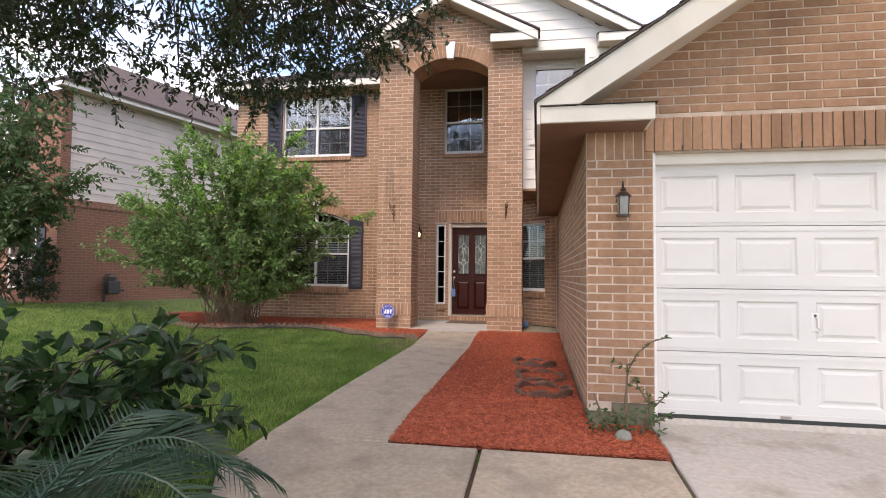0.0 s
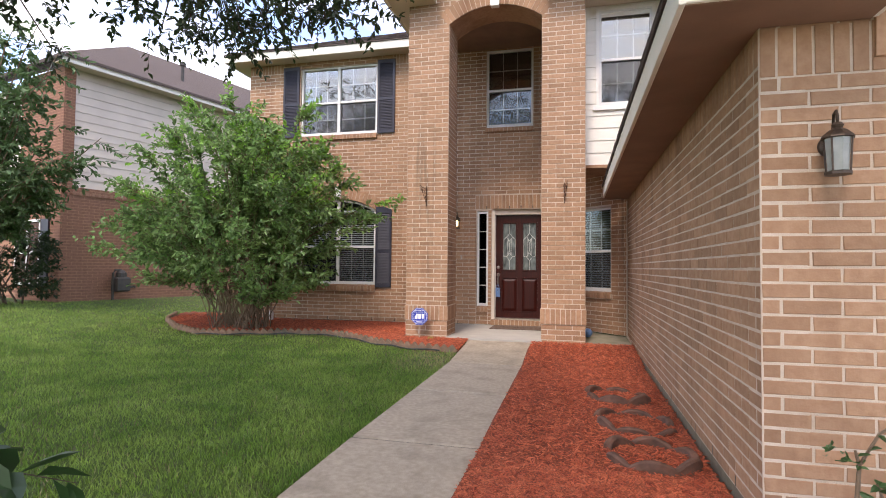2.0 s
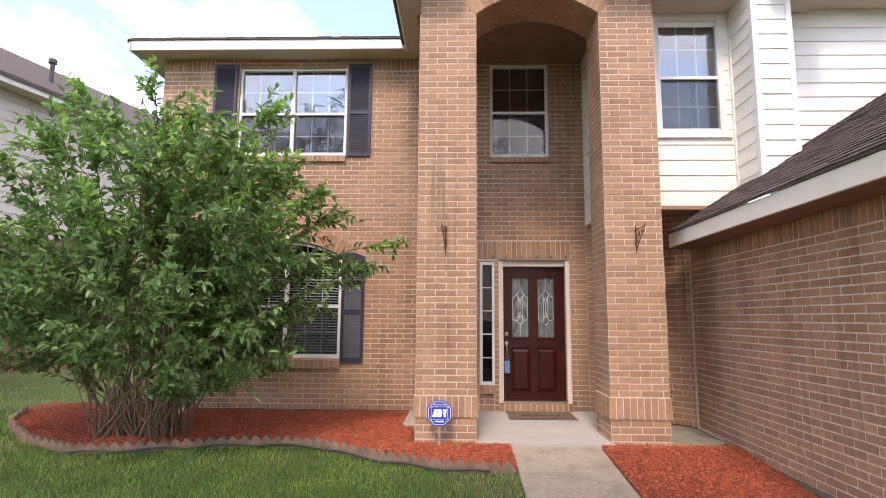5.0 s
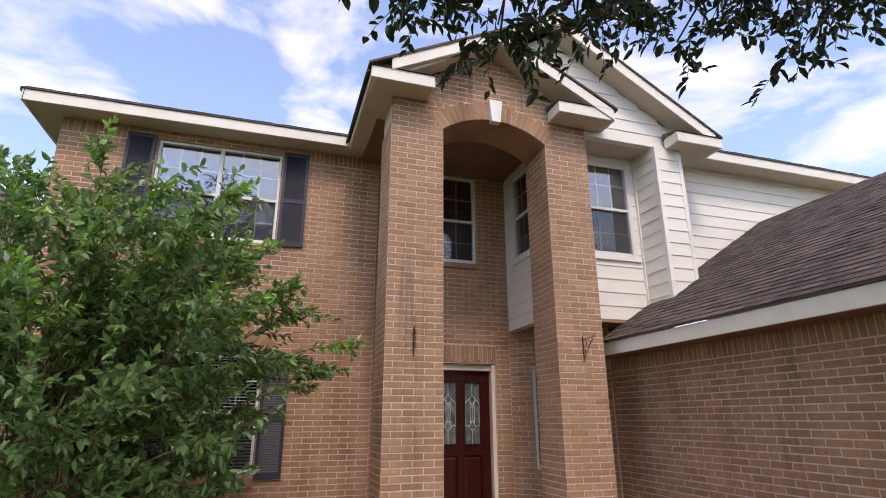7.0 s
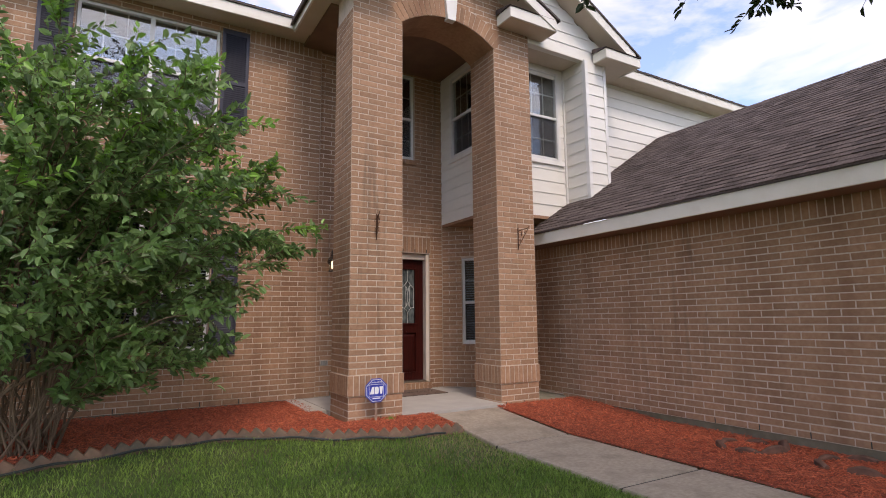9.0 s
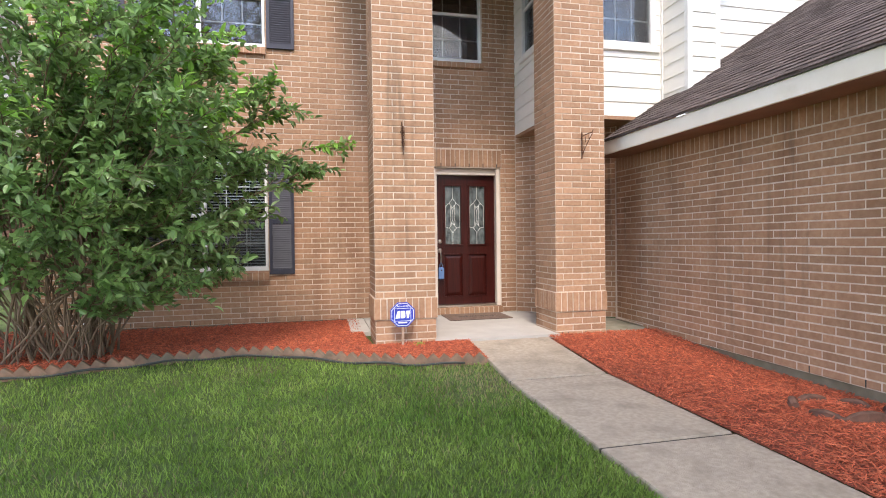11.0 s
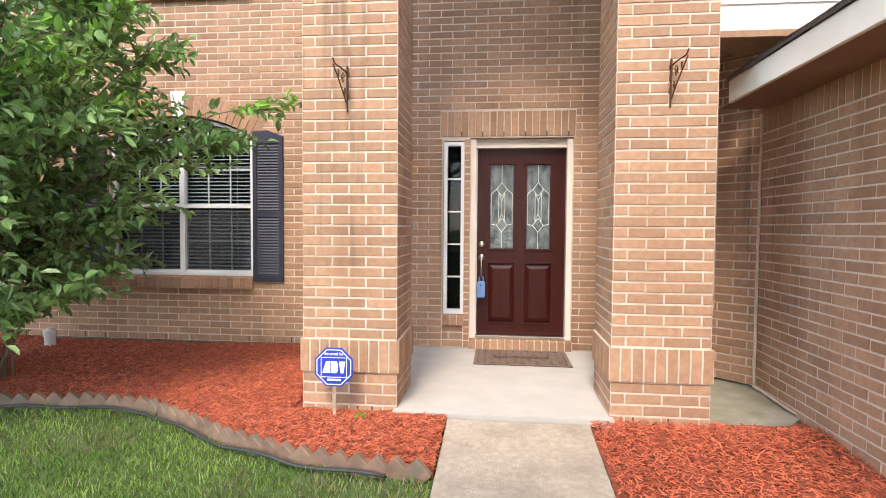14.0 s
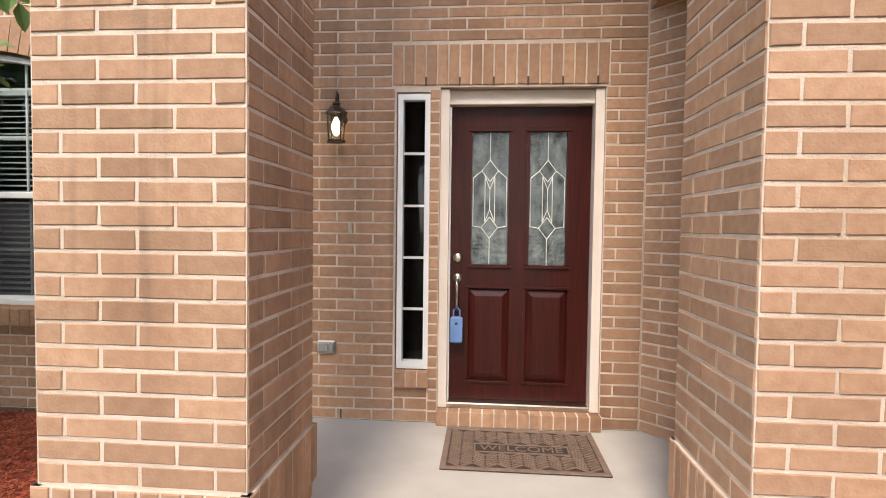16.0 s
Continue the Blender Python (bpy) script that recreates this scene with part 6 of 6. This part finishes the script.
M_bulb.node_tree.nodes["Principled BSDF"].inputs["Emission Strength"].default_value = 2.5
lantern(pose(0.712, 4.655, 2.10) @ Matrix.Scale(0.88, 4), False, "dark bronze wall lantern with clouded glass on garage brick")
lantern(pose(-2.775, 12.45, 2.46), True, "lit dark bronze wall lantern beside the front door")


def plant_bracket(x, flip):
    """A scrolled iron hanger on the face of a pier."""
    o = tagged(empty("plant_bracket", pose(x, 10.50, 2.76, 0, 0, 0)), "rusty scrolled iron plant bracket on a brick pier", "bracket", "plant brackets")
    part("back_bar", MB().tube([(0, -0.012, 0.16), (0, -0.014, 0.0), (0, -0.010, -0.17)], 0.008, 0.007, 6), M_rust, o)
    part("arm", MB().tube([(0, -0.015, 0.11), (0.02 * flip, -0.10, 0.125), (0.04 * flip, -0.19, 0.13), (0.045 * flip, -0.215, 0.16)], 0.006, 0.005, 6), M_rust, o)
    part("brace", MB().tube([(0, -0.012, -0.13), (0.014 * flip, -0.06, -0.05), (0.034 * flip, -0.13, 0.05), (0.05 * flip, -0.19, 0.125)], 0.005, 0.005, 5), M_rust, o)
    for cx, cy, cz, rad, turn in ((0.014, -0.075, 0.055, 0.05, 1), (0.03, -0.135, 0.085, 0.032, -1), (0.010, -0.045, -0.02, 0.03, -1)):
        sc = []
        for k in range(18):
            t, f = k * 0.5, 1 - k / 20
            sc.append((flip * (cx + 0.5 * rad * math.cos(t) * f), cy + rad * math.cos(t) * f * 0.9, cz + turn * rad * math.sin(t) * f))
        part("scroll", MB().tube(sc, 0.0042, 0.003, 5), M_rust, o)
    for z, r in ((0.10, 0.05), (0.02, 0.06), (-0.06, 0.045)):
        part("leaf_spur", MB().tube([(0, -0.014, z - 0.03), (-0.018 * flip, -0.03, z), (-0.006 * flip, -0.035, z + r)], 0.005, 0.0015, 5), M_rust, o)


plant_bracket(-2.87, -1)
plant_bracket(-0.61, 1)


def text_mesh(name, body, size, material, parent, m, label=""):
    cu = bpy.data.curves.new(name, "FONT")
    cu.body, cu.size, cu.align_x, cu.align_y, cu.extrude = body, size, "CENTER", "CENTER", 0.001
    tmp = bpy.data.objects.new(name, cu)
    scene.collection.objects.link(tmp)
    me = bpy.data.meshes.new_from_object(tmp.evaluated_get(bpy.context.evaluated_depsgraph_get()))
    bpy.data.objects.remove(tmp)
    me.materials.clear()
    me.materials.append(material)
    return part(name, me, None, parent, label, m=m)


def yard_sign():
    o = tagged(empty("yard_sign", pose(-2.925, 10.34, ground_z(-2.9, 10.3) - 0.01)), "blue octagonal security sign on a thin stake in mulch", "sign")
    part("stake", MB().box(-0.012, 0.012, 0.004, 0.012, -0.05, 0.54), M_post, o, "thin metal stake")
    c = 0.405

    def octa(r):
        return [(r * math.cos(math.pi / 8 + k * math.pi / 4), c + r * math.sin(math.pi / 8 + k * math.pi / 4)) for k in range(8)]
    board = part("sign_board", MB().prism(octa(0.150), -0.004, 0.003), M_sign, o, "blue octagonal board")
    rim, a, b = MB(), octa(0.137), octa(0.131)
    for k in range(8):
        rim.prism([b[k], a[k], a[(k + 1) % 8], b[(k + 1) % 8]], -0.0062, -0.0045)
    part("border_line", rim, M_white, board, "thin white border")
    # plain white shapes for the maker's mark
    box = MB()
    for q in ((-0.095, 0.095, 0.067, 0.071), (-0.095, 0.095, -0.074, -0.070), (-0.095, -0.091, -0.070, 0.067), (0.091, 0.095, -0.070, 0.067)):
        box.box(q[0], q[1], -0.0062, -0.0045, c + q[2], c + q[3])
    part("mark_frame", box, M_white, board)
    mk = MB()
    mk.prism([(-0.084, c - 0.042), (-0.030, c - 0.042), (-0.030, c + 0.042), (-0.056, c + 0.042)], -0.0064, -0.0045)
    mk.prism([(-0.022, c - 0.042), (0.020, c - 0.042), (0.030, c - 0.02), (0.030, c + 0.02), (0.020, c + 0.042), (-0.022, c + 0.042)], -0.0064, -0.0045)
    mk.prism([(0.050, c - 0.042), (0.070, c - 0.042), (0.084, c + 0.042), (0.038, c + 0.042)], -0.0064, -0.0045)
    part("mark", mk, M_white, board, "bold white mark")
    text_mesh("lettering", "Secured by", 0.031, M_white, board, pose(0, -0.006, c + 0.096, 90))
    part("phone_bar", MB().box(-0.05, 0.05, -0.0062, -0.0045, c - 0.098, c - 0.084), M_white, board)


yard_sign()


def doormat():
    x0, x1, y0, y1, z = -2.0, -1.045, 11.83, 12.455, 0.4265
    o = tagged(empty("doormat", pose((x0 + x1) / 2, (y0 + y1) / 2, z)), "brown rubber welcome doormat with a herringbone pattern", "doormat")
    hw, hd = (x1 - x0) / 2, (y1 - y0) / 2
    mbase = part("mat_base", MB().box(-hw, hw, -hd, hd, 0, 0.007, bevel=0.003), M_mat, o)
    rim = MB()
    for b in ((-hw, hw, -hd, -hd + 0.035), (-hw, hw, hd - 0.035, hd), (-hw, -hw + 0.035, -hd + 0.035, hd - 0.035), (hw - 0.035, hw, -hd + 0.035, hd - 0.035)):
        rim.box(*b, 0.006, 0.0125, bevel=0.002)
    part("border", rim, M_mat_hi, mbase)
    ribs, nx = MB(), 12
    cw = (2 * hw - 0.08) / nx
    ny = 17
    for i in range(nx):
        for j in range(ny):
            cx, cy = -hw + 0.04 + (i + 0.5) * cw, -hd + 0.05 + (j + 0.5) * (2 * hd - 0.1) / ny
            if abs(cx) < 0.29 and abs(cy) < 0.062:
                continue
            r = pose(cx, cy, 0.0065, 0, 0, 38 if i % 2 else -38)
            ribs.box(-cw * 0.56, cw * 0.56, -0.007, 0.007, 0, 0.0065, m=r)
    tagged(part("herringbone_ribs", ribs, M_mat_hi, mbase), kind="stuff")
    fr = MB()
    for b in ((-0.29, 0.29, -0.065, -0.055), (-0.29, 0.29, 0.055, 0.065), (-0.29, -0.28, -0.055, 0.055), (0.28, 0.29, -0.055, 0.055)):
        fr.box(*b, 0.0065, 0.012)
    part("word_frame", fr, M_mat_hi, mbase)
    text_mesh("lettering", "WELCOME", 0.105, M_mat_hi, mbase, pose(0, 0, 0.0095))


doormat()
# hose bib, outlet cover and cleanout
hb = tagged(empty("door_bell_hook", pose(-2.70, 12.55, 1.78)), "small metal hook on the brick by the door", "hook")
part("hook_plate", MB().box(-0.012, 0.012, -0.012, 0.0, -0.05, 0.04, bevel=0.003), M_nickel, hb)
part("hook_bend", MB().tube([(0, -0.01, 0.02), (0, -0.035, 0.03), (0, -0.04, 0.005)], 0.006, 0.005, 6), M_nickel, hb)
oc = tagged(empty("outlet_cover", pose(-2.86, 12.55, 0.94)), "grey weatherproof outlet cover low on the brick", "outlet")
part("cover_plate", MB().box(-0.062, 0.062, -0.028, -0.002, -0.045, 0.045, bevel=0.006), M_nickel, oc)
for k in (-1, 0, 1):
    part("cover_lid", MB().box(k * 0.036 - 0.015, k * 0.036 + 0.015, -0.036, -0.027, -0.03, 0.03, bevel=0.003), M_frost, oc)
cl = tagged(empty("cleanout_cap", pose(-6.75, 12.12, 0.36)), "short white plastic cleanout pipe standing in mulch", "pipe cap")
part("pipe", MB().lathe([(0.055, -0.05), (0.055, 0.15), (0.062, 0.152), (0.062, 0.19)], sides=16), M_vinyl, cl)
part("cap", MB().lathe([(0.066, 0.185), (0.066, 0.22), (0.03, 0.225), (0.03, 0.245)], sides=16), M_vinyl, cl)
bb = tagged(empty("blue_ball", pose(-0.24, 11.18, 0.42)), "small blue rubber ball on the concrete pad", "ball")
part("ball_skin", MB().lathe([(0.075 * math.sin(math.pi * k / 10) + 0.0005, 0.075 - 0.075 * math.cos(math.pi * k / 10)) for k in range(11)], sides=16), M_blue, bb, smooth=True)


# curved scalloped pavers half sunk in the mulch, two to a loop
def half_ring(x, y, yaw, r, seed):
    rng = random.Random(seed)
    o = tagged(empty("scalloped_paver", pose(x, y, ground_z(x, y) + 0.02, rng.uniform(-5, 5), rng.uniform(-5, 5), yaw)), "dark weathered scalloped edging paver lying in mulch", "paver", "loose pavers")
    n, vs = 37, []
    for k in range(n):
        t = math.pi * (0.03 + 0.94 * k / (n - 1))
        crest = 0.018 + 0.062 * abs(math.sin(3 * t)) ** 0.6 + rng.uniform(-0.002, 0.002)
        for rr, z in ((r - 0.032, -0.04), (r - 0.028, crest - 0.012), (r - 0.014, crest), (r + 0.014, crest), (r + 0.028, crest - 0.012), (r + 0.032, -0.04)):
            vs.append((rr * math.cos(t), 0.86 * rr * math.sin(t), z))
    fs = [(6 * k + i, 6 * k + i + 1, 6 * k + i + 7, 6 * k + i + 6) for k in range(n - 1) for i in range(5)]
    fs += [tuple(range(6)), tuple(6 * (n - 1) + i for i in reversed(range(6)))]
    part("paver_block", MB().add(vs, fs), M_stone, o)


for x, y, yaw, r, s in ((-0.05, 7.60, -12, 0.29, 1), (-0.02, 7.54, 163, 0.28, 2), (0.02, 6.70, -14, 0.30, 3), (0.05, 6.62, 170, 0.29, 4), (0.06, 5.88, -10, 0.29, 5), (0.07, 5.81, 172, 0.28, 6)):
    half_ring(x, y, yaw, r, s)


# slanted edging bricks along the bed, and the black strip before them
def edging():
    o = tagged(empty("garden_edging"), "slanted terracotta sawtooth edging bricks along the mulch", "edging")
    unit = MB().box(-0.062, 0.062, -0.026, 0.026, -0.062, 0.062, bevel=0.007).mesh("edging_brick", M_edging)
    x, k, rng = -8.75, 0, random.Random(91)
    while x < -2.2:
        dx = 0.02
        dy = edge_y(x + dx) - edge_y(x)
        a = math.atan2(dy, dx)
        y = edge_y(x)
        z = ground_z(x, y)
        part("edging_brick", unit, None, o, m=pose(x, y, z + 0.03, 0, 0, math.degrees(a)) @ pose(0, 0, 0, rng.uniform(-6, 6), 40 + rng.uniform(-7, 7), rng.uniform(-4, 4)))
        x += 0.122 * math.cos(a)
        k += 1
    pts = []
    for i in range(46):
        u = -6.9 + i * 4.5 / 45
        pts.append((u, edge_y(u) - 0.075, ground_z(u, edge_y(u)) + 0.022 + 0.012 * math.sin(i * 0.9)))
    tagged(part("lawn_edge_strip", MB().tube(pts, 0.012, 0.012, 7), M_hose, smooth=True), "black rubber edging strip between lawn and bed", "edging strip")


edging()


# ---- mulch chips and grass ----
def in_bed(x, y):
    if -8.6 < x < -2.13:
        return edge_y(x) + 0.03 < y < (12.48 if x < -3.3 else 10.45)
    if -1.11 < x < 0.42:
        return 4.03 < y < 10.48
    return 0.42 <= x < 0.92 and 4.03 < y < 4.72


def chips(name, boxes, count, seed, label):
    rng = np.random.default_rng(seed)
    vs, fs, n = [], [], 0
    while n < count:
        b = boxes[int(rng.integers(len(boxes)))]
        x, y = rng.uniform(b[0], b[1]), rng.uniform(b[2], b[3])
        if not in_bed(x, y):
            n += 0.2
            continue
        n += 1
        ln, wd, th = rng.uniform(0.009, 0.029), rng.uniform(0.002, 0.0055), rng.uniform(0.0015, 0.004)
        a, tip = rng.uniform(0, 6.283), rng.normal(0, 0.32)
        z = ground_z(x, y) + 0.034 + rng.uniform(-0.006, 0.018)
        c, s = math.cos(a), math.sin(a)
        k = len(vs)
        for px, py, pz in ((-ln, -wd, 0), (ln * 0.9, -wd * 0.7, 0), (ln, wd * 0.6, 0), (-ln * 0.9, wd, 0), (-ln * 0.9, -wd * 0.6, th), (ln * 0.85, -wd * 0.5, th), (ln * 0.9, wd * 0.4, th), (-ln * 0.8, wd * 0.7, th)):
            vs.append((x + px * c - py * s, y + px * s + py * c, z + pz + px * tip))
        fs += [(k + 4, k + 5, k + 6, k + 7), (k, k + 1, k + 5, k + 4), (k + 1, k + 2, k + 6, k + 5), (k + 2, k + 3, k + 7, k + 6), (k + 3, k, k + 4, k + 7)]
    mb = MB()
    mb.v, mb.f = vs, fs
    tagged(part(name, mb, M_chip), label, "mulch", kind="stuff")


chips("mulch_chips", [(-1.11, 0.42, 4.03, 10.48), (-1.11, 0.92, 4.03, 5.5)], 84000, 7, "loose shredded red bark mulch chips")
chips("mulch_chips_front", [(-8.6, -2.13, 9.6, 12.5), (-5.0, -2.13, 9.6, 12.5)], 66000, 8, "loose shredded red bark mulch chips")


def lawn():
    rng = np.random.default_rng(17)
    n = 330000
    # denser near the walk than towards the neighbour
    x = -2.08 - 11.6 * rng.random(n) ** 1.45
    y = np.clip(rng.normal(7.0, 3.1, n), -2.0, 16.0)
    ey = np.interp(x, np.linspace(-9, -2.1, 60), [edge_y(v) for v in np.linspace(-9, -2.1, 60)])
    keep = (y > -1.99) & (y < 15.99) & np.where(x > -8.9, y < ey - 0.03, y < 16) & ~((x > -2.14) & (y > 3.3)) & ~((y > 12.3) & (x > -8.0))
    patch = np.sin(x * 2.1 + 1.3) * np.sin(y * 1.7 + x * 0.6) + rng.normal(0, 0.5, n)
    keep &= patch > -1.7
    worn = np.exp(-((x + 2.45) / 0.55) ** 2 - ((y - 9.0) / 0.8) ** 2)
    keep &= rng.random(n) > 0.72 * worn
    x, y = x[keep], y[keep]
    n = len(x)
    z = np.array([ground_z(a, b) for a, b in zip(x, y)]) - 0.014
    h = rng.uniform(0.022, 0.062, n)
    a = rng.uniform(0, 2 * math.pi, n)
    lean = rng.uniform(0.2, 1.0, n) * h
    w = rng.uniform(0.0018, 0.0040, n)
    la = rng.uniform(0, 2 * math.pi, n)
    cx, sx = np.cos(a) * w, np.sin(a) * w
    lx, ly = np.cos(la) * lean, np.sin(la) * lean
    v = np.stack([np.stack([x - cx, y - sx, z], 1), np.stack([x + cx, y + sx, z], 1), np.stack([x + cx * 0.8 + lx * 0.4, y + sx * 0.8 + ly * 0.4, z + h * 0.62], 1),
                  np.stack([x - cx * 0.8 + lx * 0.4, y - sx * 0.8 + ly * 0.4, z + h * 0.62], 1), np.stack([x + lx, y + ly, z + h], 1)], 1).reshape(-1, 3)
    k = np.arange(n) * 5
    quads = np.stack([k, k + 1, k + 2, k + 3], 1).tolist()
    tris = np.stack([k + 3, k + 2, k + 4], 1).tolist()
    me = bpy.data.meshes.new("grass")
    me.from_pydata(v.tolist(), [], quads + tris)
    me.materials.append(M_grass)
    me.materials.append(M_dry)
    straw = (rng.random(n) < 0.025 + 0.7 * np.exp(-((x + 2.4) / 0.45) ** 2 - ((y - 9.2) / 0.55) ** 2)).astype(np.int32)
    me.polygons.foreach_set("material_index", np.concatenate([straw, straw]))
    tagged(part("lawn_grass", me, None), "thick green lawn grass blades", "grass", kind="stuff")


lawn()
# weed tuft at the foot of the pier
rw = random.Random(3)
wp, wd = [], []
for k in range(40):
    wp.append((rw.uniform(-0.06, 0.06), rw.uniform(-0.03, 0.03), 0.0))
    wd.append((rw.uniform(-1, 1), rw.uniform(-0.6, 0.6), rw.uniform(0.4, 1.2)))
weed = tagged(empty("weed_tuft", pose(-2.74, 10.36, 0.385)), "small green weed at the foot of the pier", "weed")
leaves("weed_leaves", wp, wd, 0.06, 0.016, M_leaf_new, weed, 12)
# open weep joints in the brickwork
def weeps(wall, spots, h):
    slot = MB().box(-0.0055, 0.0055, -0.0012, 0.012, 0.0, h).mesh("weep_hole", M_hose)
    for u, z, proud in spots:
        part("weep_hole", slot, None, wall, m=Matrix.Translation((u, -proud, z)))


weeps(W["wall_porch_back"], [(-2.41 + 1.455 * k / 19 * 1.0, 2.752, 0.008) for k in (3, 6, 9, 12, 15, 18)], 0.055)
weeps(W["wall_garage_front"], [(0.90 + 5.02 * k / 66, 2.562, 0.022) for k in range(4, 66, 6)], 0.05)
weeps(W["wall_garage_side"], [(-11.3 + 0.508 * k, 0.3685, 0.0) for k in range(13)], 0.062)
weeps(W["wall_front_left"], [(-7.4 + 0.254 * k, 0.435, 0.0) for k in range(17)], 0.062)
weeps(W["wall_porch_back"], [(-2.76, 0.435, 0.0), (-2.50, 0.435, 0.0), (-0.90, 0.435, 0.0)], 0.062)
for nm, us in (("pier_left", (0.42, 0.53)), ("pier_right", (0.08, 0.16, 0.40))):
    weeps(W[nm].children[0], [(u, 0.365, 0.0) for u in us], 0.065)
lay_single_bricks()
